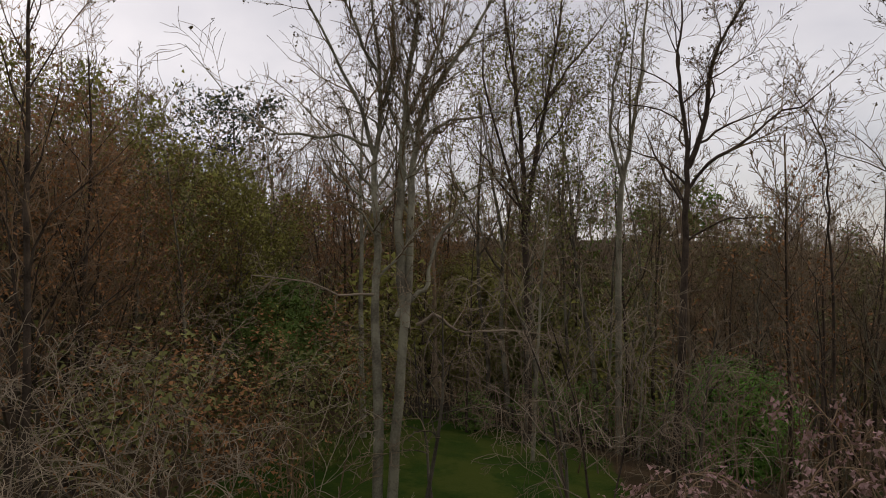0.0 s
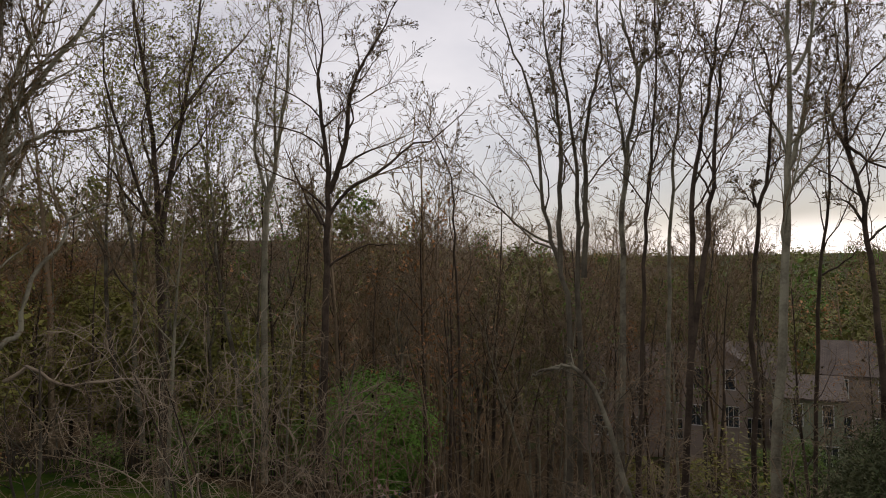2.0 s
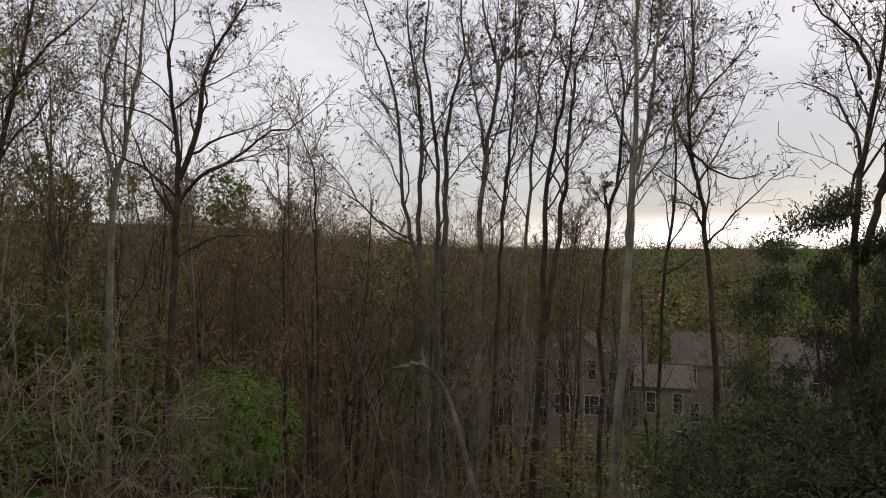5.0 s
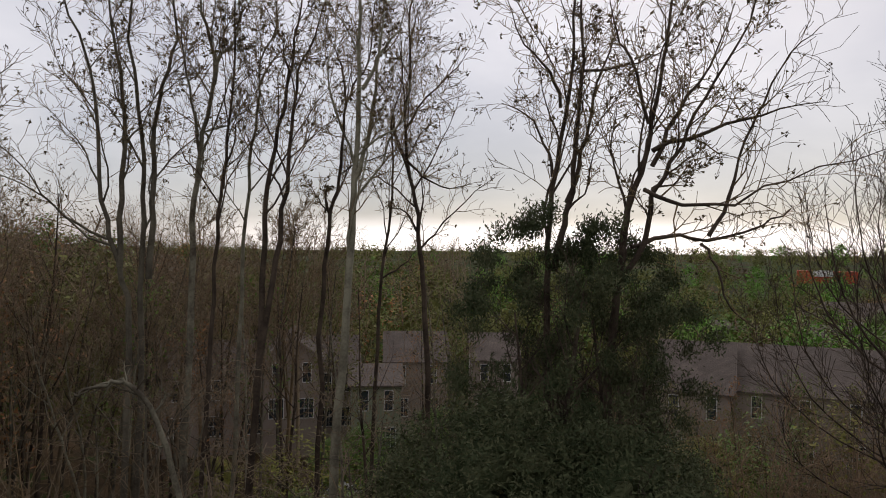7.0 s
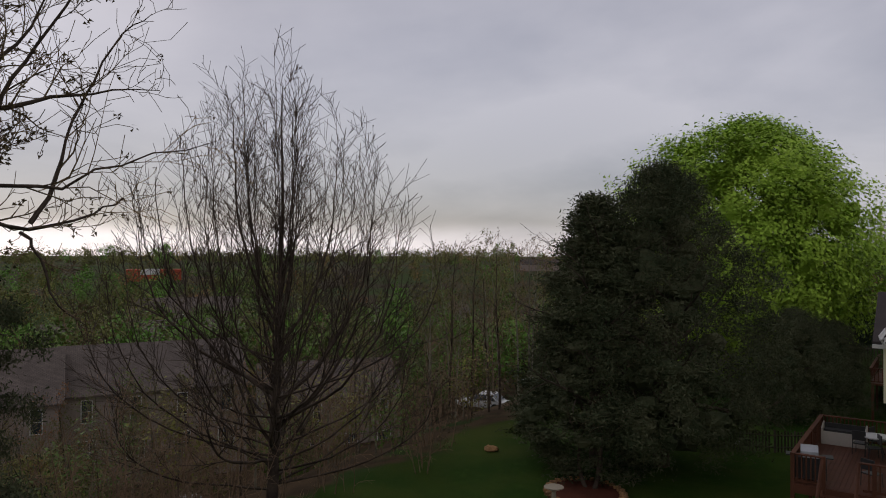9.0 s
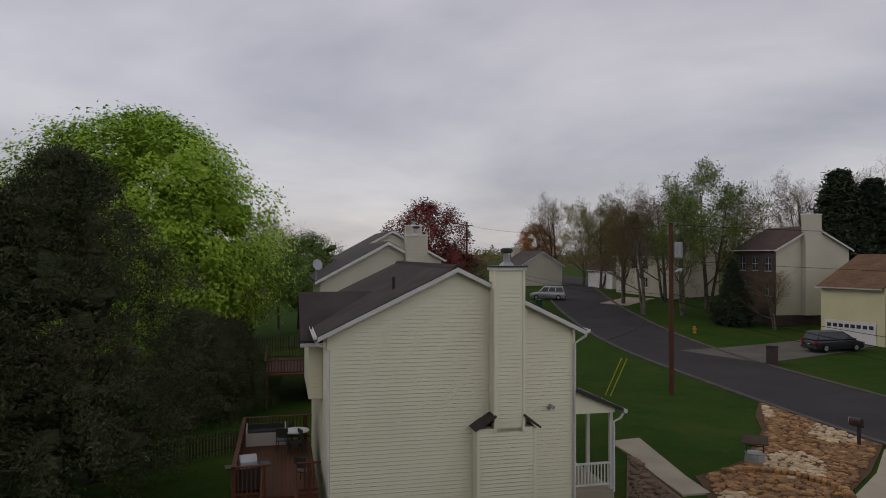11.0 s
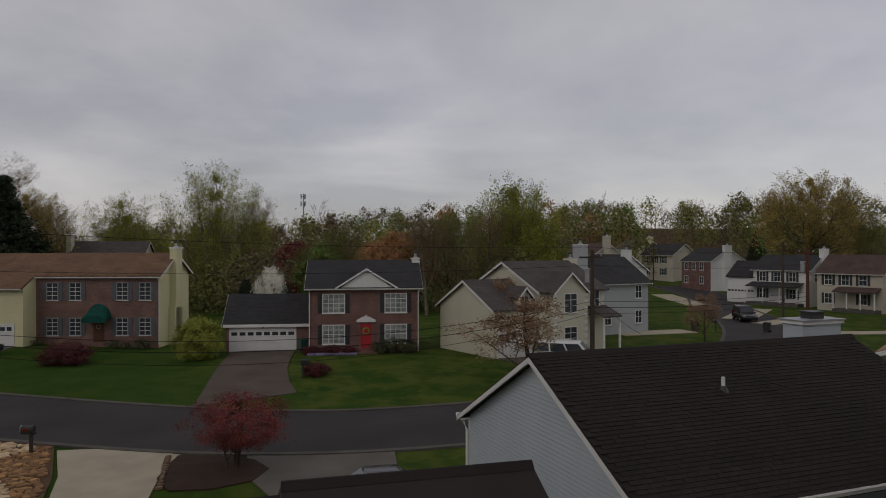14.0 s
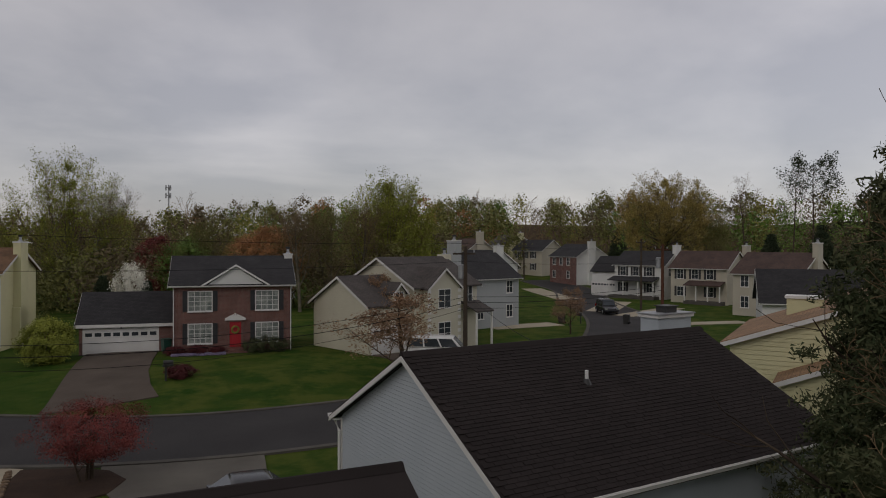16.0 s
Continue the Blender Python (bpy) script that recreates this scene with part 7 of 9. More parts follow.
CEDAR_BIG = leafy(61, 15.0, 6.1, 0.34, LEAF_CEDAR, 100000, 0.055, 0.6, 900, 0.3, 0.1, BARK_DARK, BARK_DARK, 2, 0.55, 1.2, 3.0, 70, 18, 0.55, 0.85)
CEDAR = leafy(62, 12.0, 3.7, 0.22, LEAF_CEDAR, 30000, 0.052, 0.2, 84, 0.27, 0.12, BARK_DARK, BARK_DARK, 3, 0.0, 4.8, 3.0, 60, 16, 0.0, 0.65)
CEDAR_LOW = leafy(63, 7.4, 4.2, 0.2, LEAF_CEDAR, 76000, 0.037, 0.6, 700, 0.24, 0.1, BARK_DARK, BARK_DARK, 2, 0.4, 0.4, 3.0, 65, 14, 0.6, 0.9)
CEDAR_TALL = leafy(64, 13.5, 3.2, 0.24, LEAF_CEDAR, 60000, 0.06, 0.5, 600, 0.26, 0.1, BARK_DARK, BARK_DARK, 1, 0.75, 0.4, 3.0, 65, 18, 0.86, 0.5)
CEDAR_EDGE = leafy(67, 12.0, 4.0, 0.24, LEAF_CEDAR, 95000, 0.055, 0.5, 1300, 0.17, 0.1, BARK_DARK, BARK_DARK, 1, 0.6, 0.4, 3.0, 65, 18, 0.66, 0.5)
FIR = leafy(65, 16, 5.0, 0.3, LEAF_FIR, 42000, 0.17, 0.5, 800, 0.34, 0.1, BARK_DARK, BARK_DARK, 1, 1.0, 0.6, 2.4, 75, 16, 0.6, 0.6)
LIME = leafy(66, 20.5, 8.8, 0.4, LEAF_LIME, 120000, 0.2, 0.5, 2600, 0.42, 0.2, BARK_DARK, BARK_DARK, 2, 0.0, 1.6, 1.3, 45, 12, 0.8)
ROUND_GREEN = [leafy(70 + k, 13, 5.2, 0.25, m, 22000, 0.165, 0.4, 620, 0.36, 0.2, BARK_GREY, TWIG, 2, 0.0, 3.0, 1.3, 40, 9, 0.68) for k, m in enumerate((LEAF_GREEN, LEAF_YELLOW, LEAF_OLIVE, LEAF_RUST))]
RED_TREE = leafy(76, 13, 5.0, 0.24, LEAF_RED, 26000, 0.18, 0.3, 480, 0.38, 0.2, BARK_DARK, BARK_RED, 2, 0.0, 2.5)
JAPANESE = leafy(77, 3.0, 1.95, 0.09, LEAF_RED, 20000, 0.045, 0.5, 420, 0.12, 0.2, BARK_DARK, BARK_DARK, 3, 0.0, 1.0, 1.4, 55, 8)


def egg_tree(seed, height, radius, leaf, each, size, limbs=58, low=0.16, wide_at=0.5, bark=BARK_GREY, twig=TWIG_BROWN, trunk_r=0.3):
    """An egg-shaped crown: many limbs sweep up from a short trunk to the crown's edge, with leaves at the twigs' ends."""
    rnd = random.Random(seed)
    grown = [([(0, 0, 0), (0.1, 0, 0.2 * height), (-0.1, 0.1, 0.5 * height), (0, 0, 0.94 * height)], trunk_r, 0.02, 0, 0.4)]
    for k in range(limbs):
        v = low + 0.1 + (0.88 - low) * ((k + 0.5) / limbs) ** 0.75
        side = (v - wide_at) / (1.0 - wide_at if v > wide_at else wide_at)
        wide = radius * math.sqrt(max(0.03, 1 - side * side)) * (rnd.uniform(0.85, 1.05) if k % 3 else rnd.uniform(0.3, 0.8))
        foot = height * (low + 0.5 * (v - low) * rnd.uniform(0.3, 0.95))
        a = 2.4 * k + rnd.uniform(-0.3, 0.3)
        grown.append(([(wide * u * math.cos(a + 0.2 * u), wide * u * math.sin(a + 0.2 * u), foot + (v * height - foot) * w) for u, w in ((0, 0), (0.42, 0.2), (0.74, 0.44), (0.93, 0.72), (1, 1))], 0.075, 0.015, 1, 0.3))
    levels = [dict(n=8, sides=6, kids=8), dict(n=6, sides=3, bend=0.1, up=0.08, taper=0.2, kids=12, angle=34, ratio=0.12, thick=0.5, fade=0.4), dict(n=4, sides=3, bend=0.16, up=0.08, taper=0.5, kids=5, start=0.15, angle=36, ratio=0.26, thick=0.55, fade=0.3), dict(n=2, sides=3, bend=0.2, up=0.06, taper=0.7, kids=0, angle=40, ratio=0.5, thick=0.8, fade=0.3)]
    return tree_meshes(seed, levels, [], bark, twig, leaf, size, each, 0.3, 2, (2, 3), None, 0.9, grown)


ROUNDY = egg_tree(79, 22, 8.2, LEAF_GOLD, 8, 0.13)
ROUND_GOLD = egg_tree(86, 13, 5.4, LEAF_GOLD, 12, 0.12, low=0.05)
OAK = egg_tree(78, 19, 9.0, LEAF_TAN, 10, 0.15, low=0.25, wide_at=0.58, bark=BARK_DARK, twig=BARK_DARK, trunk_r=0.5)
BROAD = [tree_meshes(80 + k, [shift(L_TRUNK, n=8, start=0.2, kids=12, sides=6), shift(L_LIMB, n=7, sides=4, angle=46, ratio=0.66, kids=11, up=0.1), shift(L_BRANCH, n=4, sides=3, kids=9), shift(L_FINE, ratio=0.6)],
                     [((0, 0, 0), (0, 0, 1), 13.0, 0.26), ((0.3, 0, 0), (0.2, 0.05, 1), 12.0, 0.2)], BARK_GREY, TWIG_BROWN, (LEAF_YELLOW, BUD, LEAF_OLIVE, LEAF_GREEN)[k], (0.12, 0.07, 0.12, 0.12)[k], (6, 2, 5, 6)[k], 0.26, 2, (2, 3)) for k in range(4)]
DOGWOOD = tree_meshes(85, [shift(L_TRUNK, n=6, start=0.15, kids=9, sides=6), shift(L_LIMB, n=6, sides=4, angle=58, ratio=0.75, kids=9, up=0.05), shift(L_BRANCH, n=4, sides=3, kids=6, angle=50), shift(L_FINE, ratio=0.5)],
                      [((0, 0, 0), (0.05, 0, 1), 4.6, 0.13)], BARK_DARK, TWIG, TAN_BLOSSOM, 0.075, 10, 0.14, 2, (2, 3))
SHRUB_YELLOW = leafy(90, 3.4, 1.7, 0.06, LEAF_GOLD, 16000, 0.09, 0.75, 420, 0.14, 0.1, BARK, TWIG, 3, 0.0, 0.2, 1.3, 40, 9, 0.72)
SHRUB_RED = leafy(91, 1.7, 1.9, 0.05, LEAF_MAROON, 11000, 0.07, 0.65, 260, 0.13, 0.1, BARK_DARK, BARK_DARK, 3, 0.0, 0.1, 1.3, 40, 9, 0.7)
SHRUB_GREEN = leafy(92, 1.1, 0.8, 0.04, LEAF_CEDAR, 4000, 0.05, 0.7, 80, 0.08, 0.1, BARK_DARK, BARK_DARK, 2, 0.0, 0.05)
SHRUB_LEAF = leafy(93, 7.2, 3.3, 0.1, LEAF_BRIGHT, 15000, 0.13, 0.6, 420, 0.26, 0.1, BARK_DARK, BARK_DARK, 1, 0.0, 0.5, 1.3, 40, 9, 0.72)
SHRUB_WHITE = leafy(94, 5.0, 2.2, 0.08, BLOSSOM, 9000, 0.12, 0.5, 160, 0.22, 0.15, BARK_DARK, TWIG, 3, 0.0, 0.8)
CHERRY = tree_meshes(95, [shift(L_TRUNK, n=6, start=0.5, kids=12, sides=6), dict(n=8, sides=4, bend=0.14, up=-0.02, taper=0.3, kids=10, start=0.15, angle=50, ratio=0.55, thick=0.5, fade=0.4), dict(n=7, sides=3, bend=0.14, up=-0.3, taper=0.4, kids=5, start=0.1, angle=50, ratio=0.5, thick=0.5, fade=0.2), dict(n=3, sides=3, bend=0.2, up=-0.25, taper=0.6, kids=0, angle=35, ratio=0.4, thick=0.6)],
                     [((0, 0, 0), (0, 0, 1), 6.0, 0.11)], BARK_DARK, BARK_RED, PINK_BLOSSOM, 0.05, 9, 0.06, 1, (2, 3))
SHRUB_SMALL = leafy(96, 3.6, 1.7, 0.06, LEAF_GREEN, 1900, 0.17, 0.5, 110, 0.2, 0.1, BARK_DARK, TWIG, 2, 0.0, 0.2)

tree("cedar", CEDAR_BIG, 38.8, -7.9, "large dense dark-green cedar on the lawn", 1.06, 30, "cedars", tall=0.95)
tree("cedar", CEDAR_TALL, 38.6, -4.5, "dark-green cedar beside the larger one", 1.5, 30, "cedars", tall=0.68)
tree("cedar", CEDAR, *toward(47.0, 18.6, 1.9, 2.2), "ragged dark cedar under bare limbs", 0.7, 10, "cedars", tall=1.45)
tree("cedar", CEDAR, *toward(52.5, 19.6, 1.9, 2.2), "ragged dark cedar under bare limbs", 0.62, 190, "cedars", tall=1.55)
tree("cedar", CEDAR_LOW, *toward(43.0, 15.5, 1.9, 2.2), "broad low dark-green cedar", 1.12, 30, "cedars", tall=0.9)
tree("cedar", CEDAR_LOW, *toward(52.0, 15.8, 1.9, 2.2), "broad low dark-green cedar", 1.05, 170, "cedars", tall=0.9)
# dark shrubs added in place of the shade below the lime maple's crown
for az, dist, sc in ((117.4, 50, 0.95), (119.6, 56, 0.8)):
    tree("evergreen_shrub", CEDAR_LOW, *toward(az, dist, 4.6, 3.5), "broad dark evergreen shrub in the maple's shade", sc, az * 9, "shrubs")
tree("cedar", CEDAR_EDGE, -9.62, -4.6, "tall dense dark cedar beside the black-roofed house", 1.1, 0, "cedars", tall=1.02)
tree("maple", LIME, *toward(113.7, 61, 4.8, 3.5), "broad maple in bright lime spring leaf", 1.04, 0, "garden trees")
tree("maple", JAPANESE, 6.1, -27.7, "small domed dark-red Japanese maple in a mulch bed", 1.0, 0, "garden trees", 0.05)
tree("dogwood", DOGWOOD, *toward(209.5, 48), "spreading dogwood with pinkish-tan opening blossom", 1.72, 0, "garden trees", tall=0.64)
tree("young_tree", DOGWOOD, *toward(222.6, 74), "young tree with sparse leaf on a lawn", 0.9, 70, "garden trees")
tree("cherry", CHERRY, 2.3, 9.1, "weeping cherry with pale pink blossom on hanging twigs", 1.0, 0, "garden trees")
tree("cherry", CHERRY, -0.4, 9.3, "weeping cherry with pale pink blossom on hanging twigs", 0.9, 130, "garden trees")
tree("shrub", SHRUB_LEAF, *toward(2.2, 41, 0, 0.5), "tall shrub in fresh green leaf at the wood's edge", 1.0, 0, "shrubs")
for az, dist, sc in ((-14, 38, 0.45), (-10.5, 40, 0.5), (-19.5, 37, 0.3), (-6.5, 43, 0.5), (33, 58, 0.5), (27, 50, 0.45), (30.5, 52, 0.35), (38, 50, 0.8), (44, 44, 0.7), (57.5, 44, 0.7), (-28, 36, 0.3), (60.5, 56, 0.9), (76, 60, 0.8), (27.5, 40, 0.5), (31, 36, 0.4), (35, 40, 0.6), (39, 44, 0.6)):
    tree("shrub", SHRUB_SMALL, *toward(az, dist, 1, 1), "leafy green understorey shrub", sc * 2, az * 7, "shrubs")
for az, dist, sc in ((30.2, 57, 0.36), (32.8, 58, 0.42), (38.6, 60, 0.5), (36.4, 56, 0.3), (25.6, 58, 0.26), (40.5, 55, 0.4), (21.0, 56, 0.3), (59.0, 45, 0.5), (43.2, 41, 0.42), (47.0, 43, 0.45), (84.5, 80, 0.5), (88.0, 86, 0.55), (78.0, 78, 0.4), (66.5, 84, 0.45), (73.0, 92, 0.5), (54.5, 44, 0.4)):
    tree("tree", ROUND_GREEN[int(az) % 2], *toward(az, dist, 2.1, 2.6), "small tree in bright spring leaf below the garden", sc, az * 11, "young woodland trees")
for az, dist, k, sc in ((62, 95, 0, 0.5), (65.5, 120, 2, 0.62), (68.5, 104, 1, 0.5), (71, 140, 0, 0.75), (74, 112, 0, 0.5), (80, 126, 2, 0.65), (83, 105, 1, 0.55), (86, 150, 0, 0.8), (89.5, 118, 2, 0.6), (92, 100, 0, 0.5), (94.5, 135, 1, 0.7), (97, 112, 0, 0.62), (99.5, 125, 1, 0.6), (101.5, 104, 0, 0.5), (104, 140, 2, 0.8), (58.5, 130, 1, 0.6), (53, 118, 0, 0.55), (36, 100, 0, 0.5), (41, 118, 1, 0.55), (24, 96, 0, 0.45)):
    tree("tree", ROUND_GREEN[k], *toward(az, dist, 2.5, 2.8), "round-crowned tree in spring leaf in the valley", sc, az * 13, "valley trees")
# a leaning trunk, broken off and bent over at the top
lx, ly = 7.7, 22.0
leaning = thing("leaning_trunk", lx, ly, ground_z(lx, ly) - 0.2, -17.4, "pale leaning trunk, broken and bent at the top", "tree", "woodland trees")
lean = Grower(33, [dict(kids=7, n=8, sides=7, start=0.55), dict(n=6, sides=4, bend=0.22, up=-0.04, taper=0.3, kids=6, start=0.2, angle=60, ratio=0.2, thick=0.4, fade=0.3), dict(n=4, sides=3, bend=0.3, up=-0.1, taper=0.6, kids=0, angle=50, ratio=0.5, thick=0.6)])
lean.limb([(1.9, 0, 0), (1.2, 0, 2.5), (0.7, 0.05, 4.1), (0.1, 0, 6.3), (-0.5, 0, 7.2), (-0.8, 0, 7.5)], 0.1, 0.06, 0, 0.5, 6.0)
lean.limb([(-0.75, 0, 7.45), (-1.1, -0.1, 7.4), (-1.6, -0.1, 7.3), (-1.9, -0.2, 7.1)], 0.06, 0.03, 1, 0.2)
part("trunk", fast_mesh("trunk", *tubes([l[:3] for l in lean.lines]), BARK, True), None, leaning)
RED_TWIGS = tree_meshes(98, [dict(n=8, sides=6, bend=0.06, up=0.02, taper=0.2, kids=12, start=0.25), dict(n=7, sides=4, bend=0.16, up=0.05, taper=0.25, kids=8, start=0.2, angle=42, ratio=0.42, thick=0.5, fade=0.4), dict(n=4, sides=3, bend=0.22, up=0.03, taper=0.5, kids=4, start=0.2, angle=40, ratio=0.45, thick=0.6), dict(n=2, sides=3, bend=0.2, up=0.03, taper=0.7, kids=0, angle=40, ratio=0.5, thick=0.8)],
                        [((0, 0, 0), (0.05, 0.05, 1), 9.6, 0.06), ((0.2, 0.1, 0), (0.2, -0.15, 1), 8.6, 0.05), ((0.1, -0.2, 0), (-0.2, -0.1, 1), 8.2, 0.05)], BARK_DARK, TWIG_BROWN, LEAF_RUST, 0.03, 1, 0.04, 2, (3,), None, 0.25)
tree("small_tree", RED_TWIGS, -7.45, -3.4, "bare small tree with thin reddish twigs beside the cedar", 1.05, 40, "small bare trees")
# trees of the street
for az, dist, mesh, sc, tall, label in (
    (137.4, 88, RED_TREE, 1.15, 1.0, "large dark-red maple behind the rooflines"), (139.8, 92, RED_TREE, 0.8, 0.8, "dark-red maple behind the rooflines"), (147.5, 140, BROAD[1], 1.1, 1.0, "bare broad tree by the street"), (146, 150, ROUND_GREEN[3], 0.9, 1.0, "tree with brown-pink buds"),
    (149.8, 130, BROAD[0], 0.9, 1.0, "tree in thin yellow-green leaf by the street"), (153.2, 97, BROAD[2], 0.95, 0.9, "spreading tree with olive buds before a house"), (151.2, 120, BROAD[2], 1.0, 0.95, "spreading tree with olive buds by the street"), (156.4, 100, BROAD[1], 1.05, 0.95, "large bare tree before a house"), (161.6, 82, FIR, 0.48, 0.95, "tall dark evergreen shrub beside a house"), (161.2, 98, BROAD[1], 1.0, 1.0, "bare tree between two houses"), (169.4, 124, BROAD[1], 1.3, 1.0, "large bare tree behind the firs"), (152.6, 140, ROUND_GREEN[3], 0.9, 1.0, "tree with tan spring buds"), (155.0, 88, BROAD[1], 0.95, 1.05, "bare broad tree on a lawn"), (159.6, 92, BROAD[3], 1.15, 1.0, "large tree with green leaf buds before a house"), (157.9, 88, BROAD[3], 1.0, 1.02, "tree in fresh thin green leaf"), (164.6, 80, BROAD[1], 0.55, 0.8, "low spreading tree with dark bare twigs"),
    (166.0, 118, BROAD[1], 1.15, 1.0, "large bare tree behind the brick house"), (168.3, 108, FIR, 1.6, 0.68, "dark-green fir behind a roof"), (170.3, 110, FIR, 1.55, 0.66, "dark-green fir behind a roof"), (171.8, 116, OAK, 0.72, 1.1, "tall tree with yellow-brown buds"), (173.8, 120, BROAD[1], 0.9, 1.1, "bare tree behind a roof"),
    (178.0, 122, ROUNDY, 0.85, 0.9, "round tree in yellow-green leaf"), (184.6, 118, ROUNDY, 1.0, 1.0, "large round-crowned tree with yellow-green buds"), (187.0, 125, BROAD[1], 1.1, 1.1, "bare slender tree beyond roofs"), (188.7, 80, SHRUB_WHITE, 0.8, 1.75, "small tree in white blossom"),
    (190.6, 112, RED_TREE, 0.8, 1.0, "dark-red maple behind the brick house"), (192.4, 108, ROUND_GREEN[0], 0.75, 1.0, "tree in fresh green leaf"), (194.5, 110, BROAD[2], 0.85, 1.0, "tree with olive spring buds"), (196.8, 122, ROUND_GREEN[3], 0.8, 1.0, "tree with orange-brown buds"), (198.8, 104, ROUND_GREEN[3], 0.9, 1.0, "tree with brown spring buds"),
    (201.0, 98, BROAD[1], 0.95, 1.0, "bare thicket tree behind the brick house"), (203.5, 104, BROAD[2], 0.95, 1.0, "tree with olive spring buds"), (208.2, 122, ROUND_GOLD, 1.45, 1.05, "large round tree in yellow-green leaf"), (205.8, 112, BROAD[1], 1.0, 1.0, "bare tree behind the houses"),
    (229.8, 150, OAK, 1.1, 1.05, "large oak with tan-yellow leaf buds"), (226.3, 190, FIR, 0.7, 0.9, "dark evergreen beyond the houses"), (233.5, 150, BROAD[2], 0.9, 1.0, "tree with olive spring buds"), (235.6, 145, FOREST[1], 0.9, 1.0, "bare slender tall tree"), (237.2, 135, FIR, 0.8, 0.85, "dark evergreen beyond the houses"), (240.5, 128, FIR, 0.85, 0.9, "dark evergreen beyond the houses"),
    (238.6, 150, FOREST[3], 0.95, 1.0, "bare tall tree beyond roofs"), (207.2, 60, DOGWOOD, 1.0, 1.2, "upright bare shrub at a house corner"), (186.8, 86, FIR, 0.45, 0.8, "dark evergreen shrub behind a roof"), (189.8, 80, FIR, 0.42, 0.8, "dark evergreen shrub behind a roof"),
    (127.5, 90, ROUND_GREEN[0], 0.95, 1.0, "tree in green leaf behind the rooflines"), (125.2, 95, BROAD[1], 0.9, 1.1, "bare tree behind the rooflines"), (121.0, 85, FIR, 0.8, 0.9, "dark evergreen beside the maple")):
    x, y = toward(az, dist)
    tree("tree", mesh, x, y, label, sc, (az * 37) % 360, "street trees", 0.2, tall)
for az, dist, mesh, sc, label in ((-46, 36, RUSTY, 1.0, "maple with rust-orange spring buds"), (-51.5, 26, RUSTY, 1.05, "tall maple with reddish twigs and rust buds"), (-40.5, 40, RUSTY, 0.95, "maple with rust-orange spring buds"), (-36.5, 44, BROAD[0], 0.95, "tree in yellow-green bud"), (-47.0, 42, BROAD[0], 1.2, "tall tree in yellow-green bud behind the thicket"), (-50.5, 23, SKYLINE[1], 0.85, "tall bare maple with thin reddish twigs"), (-47.5, 27, SKYLINE[3], 0.75, "tall bare maple with thin reddish twigs"), (-48, 30, RUSTY, 1.05, "tall maple with reddish twigs and rust buds"), (-33, 43, ROUND_GREEN[0], 0.6, "young tree in fresh green leaf"), (-43, 50, BROAD[2], 1.0, "tree with olive spring buds"), (-15, 56, ROUND_GREEN[0], 0.8, "tree in green leaf behind the lawn"), (-18, 50, ROUND_GREEN[1], 0.85, "tree in yellow-green leaf behind the lawn"), (-12.2, 47, ROUND_GREEN[2], 0.7, "tree in yellow-green leaf behind the lawn"), (-8, 51, ROUND_GREEN[0], 0.65, "tree in green leaf behind the lawn"), (-28, 48, RUSTY, 1.1, "maple with rust-brown spring buds"), (-22, 50, RUSTY, 1.0, "maple with rust-brown spring buds"), (-11, 55, ROUND_GREEN[2], 0.9, "tree in olive leaf behind the lawn"), (-50, 30, BROAD[1], 0.9, "bare reddish-budded tree by the thicket")):
    tree("tree", mesh, *toward(az, dist, 0, 0), label, sc, az * 31, "woodland trees")
# tall pine with a flat top
PINE = tree_meshes(97, [shift(L_TRUNK, n=9, start=0.68, kids=18, sides=6), shift(L_LIMB, n=5, sides=4, angle=66, ratio=0.26, kids=8, fade=0.15), shift(L_FINE, kids=2, n=3, ratio=0.4)], [((0, 0, 0), (0.02, 0, 1), 24, 0.3)], BARK_DARK, BARK_DARK, LEAF_FIR, 0.22, 22, 0.4, 2, (1, 2))
tree("pine", PINE, *toward(239.9, 140), "tall thin pine with a flat dark crown", 0.95, 0, "street trees")
tree("pine", PINE, *toward(-35.8, 80, 0, 0), "tall dark pine behind the woods", 1.1, 50, "street trees", z=-3)
# shrubs by the houses
tree("shrub", SHRUB_YELLOW, *toward(183.4, 60), "rounded yellow-green garden shrub by the garage", 1.0, 0, "garden shrubs")
tree("shrub", SHRUB_RED, *toward(174.4, 63.5), "broad dark-red garden shrub before the brick front", 1.0, 0, "garden shrubs")
for lx, ly, mesh, sc, label in ((6.0, -0.9, SHRUB_GREEN, 1.0, "clipped dark-green foundation shrub"), (7.1, -0.9, SHRUB_GREEN, 1.15, "clipped dark-green foundation shrub"), (8.2, -1.0, SHRUB_GREEN, 1.0, "clipped dark-green foundation shrub"), (1.9, -0.9, SHRUB_RED, 0.42, "low red-leaved foundation shrub"), (0.2, -0.8, SHRUB_RED, 0.4, "low red-leaved foundation shrub"), (3.4, -0.9, SHRUB_RED, 0.35, "low red-leaved foundation shrub"), (1.2, -10.9, SHRUB_RED, 0.5, "low reddish shrub by the drive")):
    p = brick_house.matrix_basis @ Vector((lx, ly, 0))
    tree("shrub", mesh, p.x, p.y, label, sc, lx * 50, "garden shrubs", 0.05)
for lx, ly, sc in ((7.4, -1.0, 0.7), (8.6, -1.1, 0.6), (10.2, -1.2, 0.9), (0.6, -1.0, 0.6), (-6.9, -0.8, 0.9)):
    p = yellow.matrix_basis @ Vector((lx, ly, 0))
    tree("shrub", SHRUB_GREEN, p.x, p.y, "low dark foundation shrub", sc, lx * 50, "garden shrubs", 0.05)


